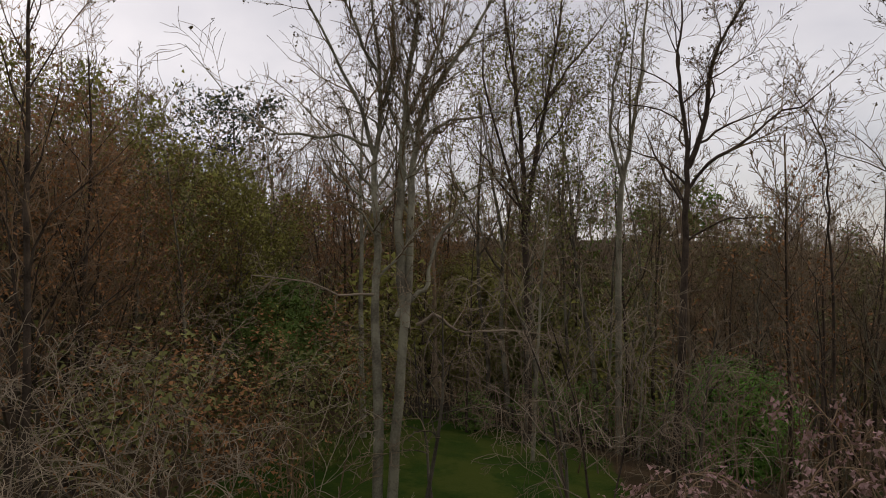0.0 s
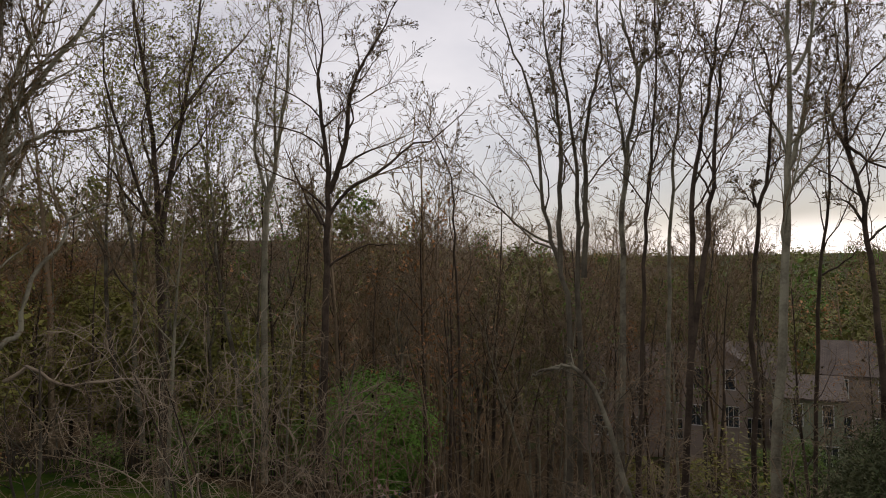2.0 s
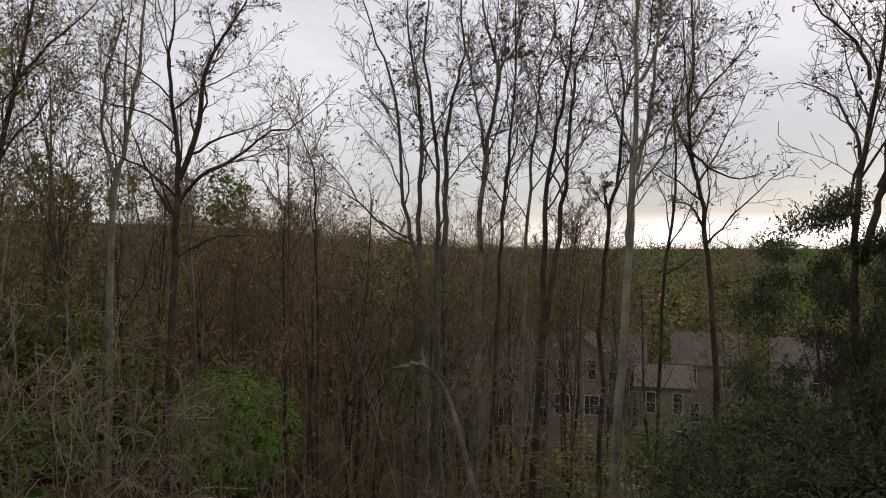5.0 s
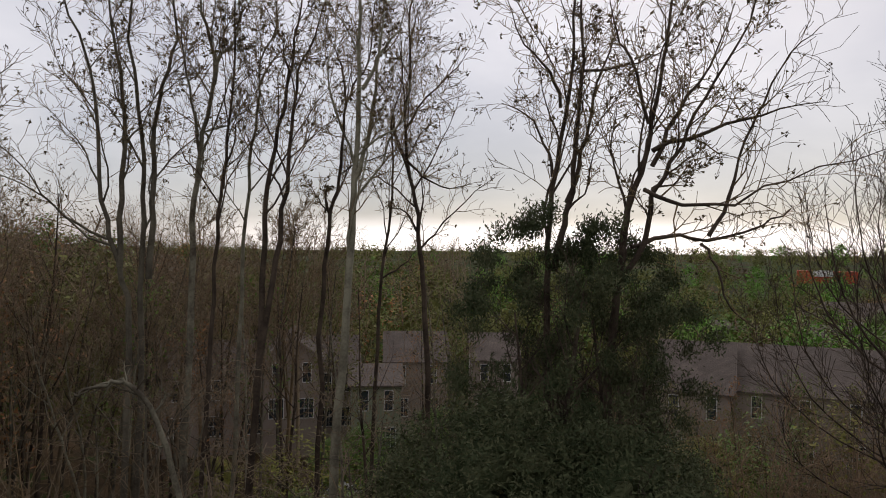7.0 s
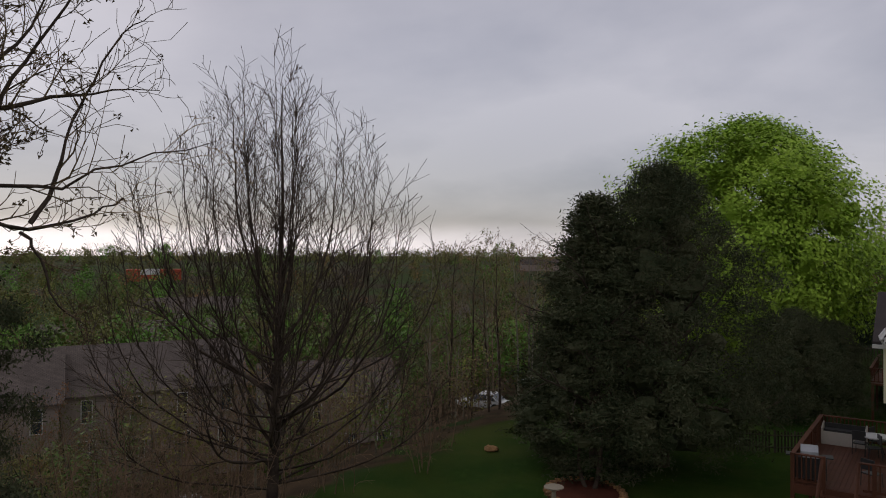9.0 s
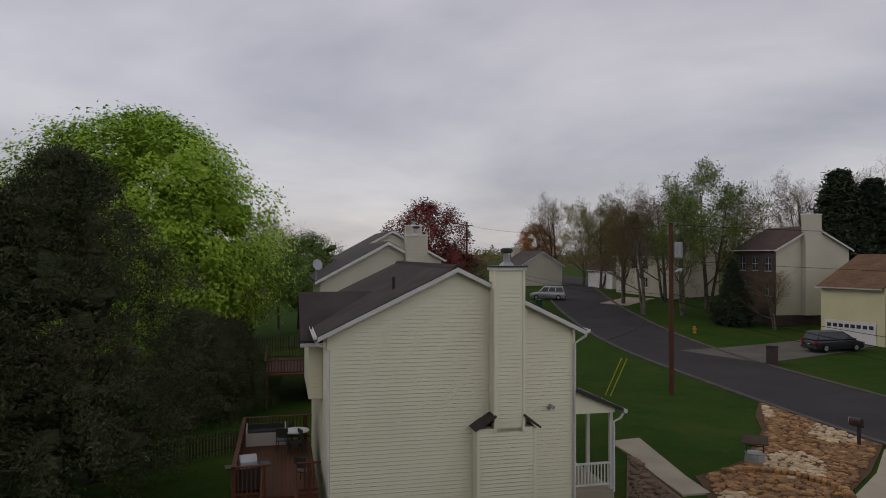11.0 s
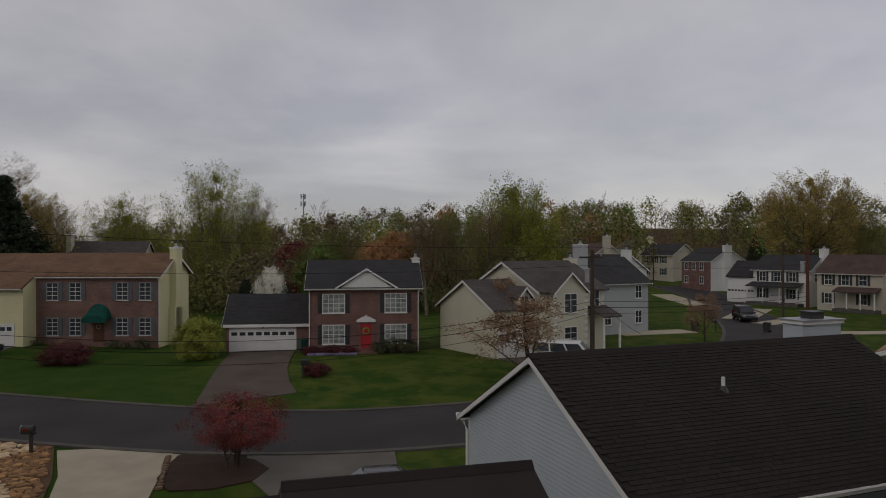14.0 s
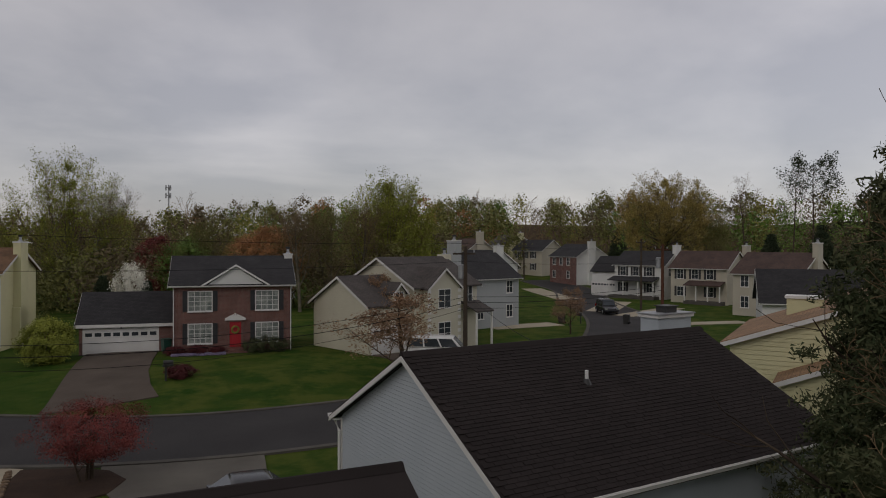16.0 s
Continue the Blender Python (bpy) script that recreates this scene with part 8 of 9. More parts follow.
# ---- brush and far woods ----
def scatter(name, protos, spots, label, category="undergrowth"):
    """Many small plants joined into one object: protos of (verts, faces), spots of (x, y, z, scale, turn, which)."""
    vs, fs, off = [], [], 0
    for x, y, z, sc, turn, k in spots:
        v, f = protos[k]
        c, s = math.cos(turn), math.sin(turn)
        w = v * sc
        vs.append(np.stack([w[:, 0] * c - w[:, 1] * s + x, w[:, 0] * s + w[:, 1] * c + y, w[:, 2] + z], -1))
        fs.append(f + off)
        off += len(v)
    return vs, fs


def stuff(name, vs, fs, mat, label, category):
    return tagged(new(name, fast_mesh(name, np.concatenate(vs), np.concatenate(fs), mat)), label, category, kind="stuff")


def sapling(seed, height=6.0, kids=9, spread=45):
    g = Grower(seed, [dict(n=5, sides=3, bend=0.09, up=0.01, taper=0.3, kids=kids, start=0.15), dict(n=4, sides=3, bend=0.24, up=-0.02, taper=0.4, kids=5, start=0.2, angle=spread, ratio=0.42, thick=0.6, fade=0.4), dict(n=2, sides=3, bend=0.3, up=0.02, taper=0.7, kids=0, angle=45, ratio=0.45, thick=0.7)])
    for k in range(2):
        a = 3.1 * k + seed
        g.branch((0.3 * math.cos(a), 0.3 * math.sin(a), -0.3), (0.15 * math.cos(a), 0.15 * math.sin(a), 1), height * (1 - 0.15 * k), 0.035, 0)
    return tubes([l[:3] for l in g.lines])


SAPLINGS = [sapling(300 + k, 5.0, 6, 50) for k in range(6)]
for name, mat, count, seed, q0, q1, az0, az1, label in (
    ("brush", TWIG_BROWN, 34, 11, 23, 44, -50, 14, "thicket of thin brown saplings on the slope"), ("brush", TWIG, 50, 12, 23, 46, -50, 62, "thicket of thin grey saplings on the slope"), ("brush", BARK_RED, 130, 13, 24, 44, 48, 92, "thicket of thin brown saplings below the lawn"), ("brush", TWIG_BROWN, 42, 14, -60, 40, -62, -36, "thicket of arching brown stems beside the lawn"), ("brush", TWIG, 14, 15, 14, 25, -2, 36, "pale bare shrubs at the wood's edge")):
    rnd, spots = random.Random(seed), []
    while len(spots) < count:
        x, y = toward(rnd.uniform(az0, az1), rnd.uniform(17, 60), 1.5, 2)
        if q0 < 0.55 * x + 0.84 * y < q1:
            spots.append((x, y, ground_z(x, y), rnd.uniform(0.6, 1.35), rnd.uniform(0, 6.3), rnd.randrange(6)))
    stuff(name, *scatter(name, SAPLINGS, spots, label), mat, label, "undergrowth")


def far_tree(seed, height, radius, blades, size, low=0.3, cone=0.0, base=0.3, heart=0.0):
    """A crown of small blades, where heart is given over larger ones that fill that share of its width."""
    rng = np.random.default_rng(seed)
    pts = crown_points(rng, blades, dome(radius, height * base, height, low, 0.5, cone), max(12, blades // 7), 0.16 * radius)
    vs, fs = leaf_quads(rng, pts, size, 0.3, 1.4, None, outward_of(pts, 0.5 * height))
    if heart:
        deep = crown_points(rng, blades // 2, dome(radius * heart, height * base, height * 0.96, 0.2, 0.5, cone), max(12, blades // 14), 0.14 * radius)
        more, rows = leaf_quads(rng, deep, size * 2.2, 0.3, 1.2)
        vs, fs = np.concatenate([vs, more]), np.concatenate([fs, rows + len(vs)])
    return vs, fs


def bare_far(seed, height):
    g = Grower(seed, [dict(n=5, sides=3, bend=0.04, up=0.03, taper=0.2, kids=8, start=0.3), dict(n=3, sides=3, bend=0.15, up=0.12, taper=0.3, kids=6, start=0.2, angle=36, ratio=0.42, thick=0.55, fade=0.5), dict(n=2, sides=3, bend=0.2, up=0.1, taper=0.6, kids=0, angle=40, ratio=0.5, thick=0.7)])
    g.branch((0, 0, 0), (0, 0, 1), height, 0.22, 0)
    lines = [(p, np.maximum(r, 0.035), s) for p, r, s, _ in g.lines]
    return tubes(lines)


def bare_mid(seed, height):
    g = Grower(seed, [dict(n=6, sides=3, bend=0.05, up=0.03, taper=0.2, kids=11, start=0.5), dict(n=5, sides=3, bend=0.18, up=0.12, taper=0.3, kids=8, start=0.2, angle=36, ratio=0.36, thick=0.5, fade=0.5), dict(n=3, sides=3, bend=0.2, up=0.1, taper=0.5, kids=5, start=0.2, angle=40, ratio=0.4, thick=0.6), dict(n=2, sides=3, bend=0.2, up=0.1, taper=0.8, kids=0, angle=40, ratio=0.5, thick=0.7)])
    g.branch((0, 0, 0), (0, 0, 1), height, 0.17, 0)
    return tubes([(p, np.maximum(r, 0.015), n) for p, r, n, _ in g.lines])


DROOP = [tree_meshes(560 + k, [dict(n=6, sides=5, bend=0.08, up=0.02, taper=0.3, kids=12, start=0.3), dict(n=8, sides=3, bend=0.14, up=-0.06, taper=0.3, kids=9, start=0.2, angle=56, ratio=0.75, thick=0.5, fade=0.3), dict(n=5, sides=3, bend=0.25, up=-0.08, taper=0.5, kids=4, start=0.2, angle=50, ratio=0.4, thick=0.6), dict(n=3, sides=3, bend=0.3, up=-0.05, taper=0.7, kids=0, angle=45, ratio=0.45, thick=0.8)],
                     [((0, 0, 0), (0.1, 0, 1), 6.0, 0.075), ((0.3, 0.1, 0), (-0.2, 0.15, 1), 5.2, 0.055)], BARK_GREY, TWIG) for k in range(3)]
for k, (az, dist, sc) in enumerate(((-26, 24, 1.2), (-14, 23, 1.0), (-3, 25, 1.2), (18, 24, 1.1), (33, 21, 1.0))):
    tree("small_tree", DROOP[k % 3], *toward(az, dist, 1.2, 1.8), "small bare tree with pale arching twigs at the wood's edge", sc, 77 * k, "small bare trees")

BARE_FAR = [bare_far(400 + k, 17) for k in range(5)]
BARE_MID = [bare_mid(470 + k, 17) for k in range(4)]
LEAF_FAR = [far_tree(420 + k, 15, 5.0 + 0.6 * (k % 3), 430, 0.35, low=0.5, heart=0.7) for k in range(5)]
LEAF_DENSE = [far_tree(430 + k, 15, 5.4 + 0.6 * (k % 3), 720, 0.34, low=0.5, base=0.0, heart=0.75) for k in range(5)]
LEAF_MID = [far_tree(450 + k, 14, 4.8 + 0.5 * (k % 3), 1500, 0.2, low=0.4, heart=0.65) for k in range(4)]
LEAF_FAR_FINE = [far_tree(440 + k, 15, 5.0, 400, 0.32, low=0.15) for k in range(4)]


def region(rnd, count, kind):
    """Spots for the woods: 'north' slope and hills, 'valley', 'south' hills."""
    spots = []
    while len(spots) < count:
        if kind == "north":
            az = rnd.uniform(-58, 40)
            d = (52 if az < 14 else 92) + 130 * rnd.random()
        elif kind == "valley":
            az, d = rnd.uniform(36, 122), 95 + 400 * rnd.random() ** 1.4
        elif kind == "near_valley":
            az, d = rnd.uniform(46, 100), rnd.uniform(84, 120)
        elif kind == "vale":
            az, d = rnd.uniform(12, 78), rnd.uniform(88, 280)
        elif kind == "mid":
            az, d = rnd.uniform(-58, 30), rnd.uniform(42, 80)
        elif kind == "far_west":
            az, d = rnd.uniform(-58, -32), rnd.uniform(24, 42)
        elif kind == "west":
            az, d = rnd.uniform(-46, -9), rnd.uniform(42, 70)
        elif kind == "slope":
            az, d = rnd.uniform(16, 92), rnd.uniform(33, 50)
        elif kind == "hedge":
            az, d = rnd.uniform(174, 208), rnd.uniform(96, 122)
        elif kind == "behind":
            az, d = rnd.uniform(152, 212), rnd.uniform(126, 165)
        else:
            az, d = 176 + 80 * rnd.random() ** 1.15, 165 + 230 * rnd.random()
        x, y = toward(az, d, 4, 2)
        spots.append((x, y, ground_z(x, y) - 0.5, rnd.uniform(0.7, 1.2) * (1.15 if kind == "mid" else 0.55 if kind == "hedge" else 0.36 if kind == "slope" else 0.42 if kind == "far_west" else 0.62 if kind == "west" else 0.72 if kind in ("valley", "near_valley", "vale") else 0.72 if kind == "behind" else (0.97 if az < 203 else 0.88) if kind == "south" else 1.0), rnd.uniform(0, 6.3), rnd.randrange(4)))
    return spots


for name, protos, mat, parts, seed, label in (
    ("woods", BARE_FAR, TWIG_BROWN, (("south", 70), ("behind", 40)), 44, "bare brown trees on the hill behind the houses"),
    ("woods", BARE_FAR, TWIG, (("north", 170), ("valley", 30), ("near_valley", 26)), 21, "bare grey-brown woodland trees on the slopes"),
    ("woods", BARE_MID, TWIG, (("mid", 34),), 37, "bare grey trees in the middle of the wood"),
    ("woods", BARE_MID, TWIG_BROWN, (("mid", 28),), 38, "bare brown trees in the middle of the wood"),
    ("woods", LEAF_FAR_FINE, LEAF_BROWN, (("north", 80), ("vale", 50), ("valley", 70), ("near_valley", 26)), 22, "woodland of brown budding crowns"),
    ("woods", LEAF_FAR, LEAF_OLIVE, (("north", 85), ("vale", 80), ("valley", 115), ("near_valley", 26)), 23, "woodland of olive-green crowns"),
    ("woods", LEAF_FAR, LEAF_BRIGHT, (("valley", 60), ("near_valley", 14)), 36, "woodland of bright green crowns in the valley"),
    ("woods", LEAF_FAR, LEAF_GREEN, (("north", 10), ("vale", 45), ("valley", 70), ("near_valley", 24)), 24, "woodland of fresh green crowns"),
    ("woods", LEAF_FAR_FINE, LEAF_RUST, (("north", 40), ("valley", 30)), 25, "woodland of rust-coloured budding crowns"),
    ("woods", LEAF_FAR_FINE, LEAF_YELLOW, (("north", 26), ("vale", 36), ("valley", 70)), 26, "woodland of yellow-green crowns"),
    ("woods", LEAF_DENSE, LEAF_OLIVE, (("south", 105), ("hedge", 20)), 27, "hillside woods of olive-green crowns"),
    ("woods", LEAF_DENSE, LEAF_BROWN, (("south", 65), ("hedge", 36)), 28, "hillside woods of brown budding crowns"),
    ("woods", LEAF_DENSE, LEAF_GREEN, (("south", 50),), 29, "hillside woods of fresh green crowns"),
    ("woods", LEAF_DENSE, LEAF_RUST, (("south", 18),), 30, "hillside woods of rust-coloured crowns"),
    ("woods", LEAF_DENSE, LEAF_YELLOW, (("south", 34),), 32, "hillside woods of yellow-green crowns"),
    ("brush", LEAF_FAR_FINE, LEAF_OLIVE, (("far_west", 22),), 46, "olive budding brush beside the lawn"),
    ("brush", LEAF_FAR_FINE, LEAF_RUST, (("far_west", 16),), 47, "rust-coloured budding brush beside the lawn"),
    ("woods", LEAF_MID, LEAF_YELLOW, (("west", 7),), 40, "yellow-green crowns in the middle of the wood"),
    ("woods", LEAF_MID, LEAF_OLIVE, (("west", 9),), 41, "olive budding crowns in the middle of the wood"),
    ("brush", LEAF_FAR_FINE, LEAF_BROWN, (("slope", 32),), 42, "brown budding brush below the lawn"),
    ("brush", LEAF_FAR_FINE, LEAF_YELLOW, (("slope", 34),), 43, "yellow-green budding brush below the lawn"),
    ("brush", LEAF_FAR_FINE, LEAF_GREEN, (("slope", 22),), 45, "fresh green brush below the lawn"),
    ("woods", LEAF_MID, LEAF_OLIVE, (("behind", 16),), 33, "thin olive crowns behind the houses"),
    ("woods", LEAF_MID, LEAF_BROWN, (("behind", 22),), 34, "brown budding crowns behind the houses"),
    ("woods", LEAF_MID, LEAF_GREEN, (("behind", 8),), 35, "fresh green crowns behind the houses")):
    rnd = random.Random(seed)
    spots = [s for kind, count in parts for s in region(rnd, count, kind)]
    stuff(name, *scatter(name, protos, spots, label), mat, label, "woods")
# a low line of trees along the far horizon
rnd, spots = random.Random(31), []
for k in range(440):
    az, d = rnd.uniform(-60, 175), rnd.uniform(480, 900)
    x, y = toward(az, d, 4, 2)
    spots.append((x, y, ground_z(x, y) - 4, rnd.uniform(0.85, 1.1), rnd.uniform(0, 6.3), rnd.randrange(3)))
FARTHEST = [far_tree(460 + k, 13, 12.0, 210, 1.35, base=0.0) for k in range(3)]
stuff("woods", *scatter("woods", FARTHEST, spots, ""), LEAF_OLIVE, "low band of trees along the far horizon", "woods")


# ---- drives, walks and beds ----
def local_ring(owner, ring):
    return [tuple((owner.matrix_basis @ Vector((x, y, 0)))[:2]) for x, y in ring]


def paving(name, ring, mat, label, lift=0.045, category="driveway"):
    return tagged(part(name, slab(ring, lift), mat), label, category, kind="structure")


paving("driveway", [(13.4, -33.2), (12.9, -29), (12.9, -25.5), (12.9, -22.0), (12.7, -13), (8.9, -13), (9.3, -22), (9.6, -25), (9.0, -28.5), (8.3, -30.4), (10.8, -32.6)], CONCRETE, "pale concrete driveway running down to the street", 0.06)
paving("driveway", local_ring(brick_house, [(-6.5, 1.5), (-1.2, 1.5), (-1.2, -3.0), (-1.0, -8.0), (-0.4, -12.6), (0.3, -15.4), (-5.4, -17.8), (-6.0, -9.0), (-6.3, -4.0)]), OLD_ASPHALT, "worn brown-grey driveway up to the garage", 0.07)
paving("driveway", local_ring(yellow, [(-5.8, -2.2), (-0.8, -2.2), (-0.4, -6.5), (-0.3, -11.0), (-0.2, -17.6), (-8.2, -18.6), (-7.2, -14.0), (-6.6, -9.0), (-6.2, -5.0)]), DRIVE_GREY, "old grey concrete driveway of the yellow house", 0.05)
paving("driveway", [(5.6, -29.2), (2.2, -28.4), (-0.6, -27.5), (-0.2, -26.0), (1.0, -22.0), (5.2, -22.0), (6.0, -26.4)], DRIVE_GREY, "stained concrete driveway beside the mulch bed", 0.05)
paving("driveway", local_ring(twin, [(0.3, 0.0), (4.6, 0.0), (6.0, -6.0), (7.0, -13.5), (1.5, -13.0), (0.8, -6.0)]), OLD_ASPHALT, "dark driveway before the twin-gabled house", 0.05)
for a0, d0, a1, d1, wide in ((226.3, 116, 224.9, 99, 4.0), (230.5, 108, 226.6, 94, 3.0), (235.5, 92, 230.0, 86, 2.6), (219.5, 140, 222.5, 118, 4.0), (216.2, 78, 221.5, 83, 3.2), (154.5, 104, 152.5, 96, 4.0)):
    (x0, y0), (x1, y1) = toward(a0, d0), toward(a1, d1)
    n = Vector((y1 - y0, x0 - x1)).normalized() * wide / 2
    pts = [(x0 + (x1 - x0) * k / 8, y0 + (y1 - y0) * k / 8) for k in range(9)]
    paving("driveway", [(x + n.x, y + n.y) for x, y in pts] + [(x - n.x, y - n.y) for x, y in pts[::-1]], CONCRETE, "pale concrete driveway of a far house")
paving("walkway", [(23.2, -26.2), (22.4, -27.6), (20.2, -25.4), (18.3, -23.5), (16.9, -22.3), (17.6, -21.5), (19.3, -22.9), (21.1, -24.6)], CONCRETE, "pale concrete front walk", 0.07, "walkway")
bed = paving("rock_garden", [(21.0, -39.9), (17.4, -37.1), (13.6, -34.1), (13.1, -29), (13.1, -25.5), (13.1, -21.2), (16.6, -21.4), (17.2, -22.6), (18.1, -23.8), (17.6, -25.5), (17.5, -27.4), (18.0, -30.2), (18.6, -33.1), (20.0, -36.2)], SOIL_BED, "rock garden of tan field stones beside the drive", 0.05, "rock garden")
flags = paving("flagstone_bed", [(21.6, -24.9), (19.4, -22.9), (17.6, -21.3), (16.2, -20.4), (17.6, -18.8), (19.0, -19.9)], FLAG_STONE, "bed of brown flagstones under the porch", 0.05, "stone bed")
mulch = paving("mulch_bed", [(8.4, -30.3), (6.4, -29.4), (5.4, -28.4), (5.0, -26.9), (5.8, -25.6), (7.4, -25.2), (8.9, -25.6), (9.3, -27.2), (8.9, -28.8)], MULCH, "dark mulch bed round a red maple", 0.07, "mulch bed")


def stone_mesh(seed, sides=7):
    rnd = random.Random(seed)
    ring = [(math.cos(2 * math.pi * k / sides) * rnd.uniform(0.7, 1.1), math.sin(2 * math.pi * k / sides) * rnd.uniform(0.6, 1.0)) for k in range(sides)]
    h = rnd.uniform(0.25, 0.45)
    vs = [(x, y, -0.3) for x, y in ring] + [(x * 1.02, y * 1.02, h * 0.6) for x, y in ring] + [(x * 0.72, y * 0.72, h * rnd.uniform(0.9, 1.15)) for x, y in ring]
    fs = [(a, (a + 1) % sides, sides + (a + 1) % sides, sides + a) for a in range(sides)] + [(sides + a, sides + (a + 1) % sides, 2 * sides + (a + 1) % sides, 2 * sides + a) for a in range(sides)] + [tuple(range(2 * sides, 3 * sides))]
    return Mesh().add(vs, fs)


def inside(x, y, ring):
    hit = False
    for (x0, y0), (x1, y1) in zip(ring, ring[1:] + ring[:1]):
        if (y0 > y) != (y1 > y) and x < (x1 - x0) * (y - y0) / (y1 - y0) + x0:
            hit = not hit
    return hit


def lay_stones(owner, ring, mats, count, lo, hi, seed, name="stone", first=300):
    rnd = random.Random(seed)
    shapes = [stone_mesh(seed * 10 + k) for k in range(8)]
    datas = [[s.data(name, m) for s in shapes] for m in mats]
    rests = [Mesh() for _ in mats]
    xs, ys = [p[0] for p in ring], [p[1] for p in ring]
    made = 0
    spots = []
    while made < count:
        x, y = rnd.uniform(min(xs), max(xs)), rnd.uniform(min(ys), max(ys))
        size = rnd.uniform(lo, hi)
        if not inside(x, y, ring) or any((x - a) ** 2 + (y - b) ** 2 < (0.62 * (size + c)) ** 2 for a, b, c in spots[-400:]):
            size *= 0.5
            if not inside(x, y, ring):
                continue
        spots.append((x, y, size))
        k, tone = rnd.randrange(8), (1 if len(mats) > 1 and (math.sin(x * 1.3) + math.cos(y * 0.9 + x * 0.4) > 0.75) else 0)
        turn, z = rnd.uniform(0, 6.28), ground_z(x, y) + 0.06
        if made < first:
            ob = new(name, datas[tone][k])
            ob.parent = owner
            ob.matrix_basis = Matrix.LocRotScale((x, y, z), Euler((rnd.uniform(-0.12, 0.12), rnd.uniform(-0.12, 0.12), turn)), (size, size, size * 0.95))
        else:
            c, s = math.cos(turn), math.sin(turn)
            rests[tone].add([((a * c - b * s) * size + x, (a * s + b * c) * size + y, h * size * 0.95 + z) for a, b, h in shapes[k].v], shapes[k].f)
        made += 1
    for m, rest in zip(mats, rests):
        if rest.v:
            tagged(part("stones", rest, m, owner), kind="stuff")


ROCK_RING = [(20.7, -39.5), (17.3, -36.7), (13.8, -33.8), (13.4, -29), (13.3, -25.5), (13.4, -21.6), (16.4, -21.8), (17.0, -22.9), (17.8, -24.0), (17.3, -25.5), (17.2, -27.4), (17.8, -30.4), (18.4, -33.4)]
lay_stones(bed, ROCK_RING, [STONE, WHITE_STONE], 2300, 0.08, 0.24, 7)
lay_stones(flags, [(21.3, -24.7), (19.4, -22.7), (17.7, -21.0), (16.5, -20.3), (17.6, -19.1), (18.9, -20.2)], [FLAG_STONE], 160, 0.14, 0.3, 9)
for k in range(26):
    a = math.pi * (0.05 + 0.9 * k / 25)
    ob = new("edging_stone", stone_mesh(500 + k % 5).data("edging_stone", STONE) if k < 5 else bpy.data.objects["edging_stone"].data)
    ob.parent = bed
    x, y = 15.1 + 2.2 * math.cos(a), -24.6 - 1.6 * math.sin(a)
    ob.matrix_basis = Matrix.LocRotScale((x, y, ground_z(x, y) + 0.15), Euler((0, 0, a)), (0.22, 0.17, 0.3))
for k in range(14):
    x, y = 9.2 - 0.03 * k, -26.0 - 0.32 * k
    ob = new("edging_brick", stone_mesh(600 + k % 4).data("edging_brick", FLAG_STONE) if k < 4 else bpy.data.objects["edging_brick"].data)
    ob.parent = mulch
    ob.matrix_basis = Matrix.LocRotScale((x, y, ground_z(x, y) + 0.08), Euler((0, 0, 0.3 * k)), (0.16, 0.12, 0.2))

# ---- garden things ----
well = thing("wishing_well", 17.0, -27.3, ground_z(17.0, -27.3), 20, "small stone wishing well with a shingled roof among the rocks", "wishing well")
part("well_ring", Mesh().tube([(0, 0, -0.2), (0, 0, 0.1), (0, 0, 0.42), (0, 0, 0.46)], [0.42, 0.42, 0.38, 0.4], 14), STEEL, well, "grey stone ring")
for s in (-1, 1):
    part("post", Mesh().box(s * 0.33 - 0.03, -0.03, 0.4, s * 0.33 + 0.03, 0.03, 0.95), WOOD_GREY, well)
part("roof", gable_roof(-0.45, 0.45, -0.3, 0.3, 0.9, 1.12, "x", 0.06, 0.05), WOOD_GREY, well)
part("spindle", Mesh().tube([(-0.36, 0, 0.72), (0.36, 0, 0.72)], 0.03, 6), WOOD_GREY, well)


def mailbox(x, y, turn, label, white=False):
    m = thing("mailbox", x, y, ground_z(x, y), turn, label, "mailbox", "mailboxes")
    part("post", Mesh().box(-0.06, -0.06, -0.2, 0.06, 0.06, 1.0).box(-0.06, -0.45, 0.88, 0.06, 0.2, 0.98), BLACK_METAL, m)
    ring = [(-0.12, 1.0), (0.12, 1.0)] + [(0.12 * math.cos(a), 1.16 + 0.12 * math.sin(a)) for a in np.linspace(0, math.pi, 7)]
    box = part("box", Mesh().prism(ring, "y", -0.42, 0.14), BLACK_METAL, m)
    part("door", Mesh().prism([(u * 0.95, 1.0 + (v - 1.0) * 0.97 + 0.003) for u, v in ring], "y", -0.45, -0.42), STEEL if white else BLACK_METAL, box)
    part("flag", Mesh().box(0.12, -0.3, 1.08, 0.14, -0.1, 1.14), LAMP_RED, box)
    return m


mailbox(14.4, -33.2, 65, "black mailbox on a stout black post by the drive", True)
mp = brick_house.matrix_basis @ Vector((0.4, -11.6, 0))
mailbox(mp.x, mp.y, -100, "black mailbox on a post beside the driveway")
mailbox(*toward(223.4, 84), 30, "mailbox on a post beside a far drive", True)
mailbox(*toward(145.0, 84), 30, "mailbox on a post up the street")
pillar = thing("mailbox_pillar", 25.2, -55.6, ground_z(25.2, -55.6), 20, "brick mailbox pillar beside a driveway", "mailbox", "mailboxes")
part("pillar", Mesh().box(-0.42, -0.42, -0.2, 0.42, 0.42, 1.45), BRICK_DARK, pillar)
part("cap", Mesh().box(-0.48, -0.48, 1.45, 0.48, 0.48, 1.54), BRICK_DARK, pillar)
part("mail_door", Mesh().box(-0.14, -0.45, 0.95, 0.14, -0.41, 1.2), STEEL, pillar)
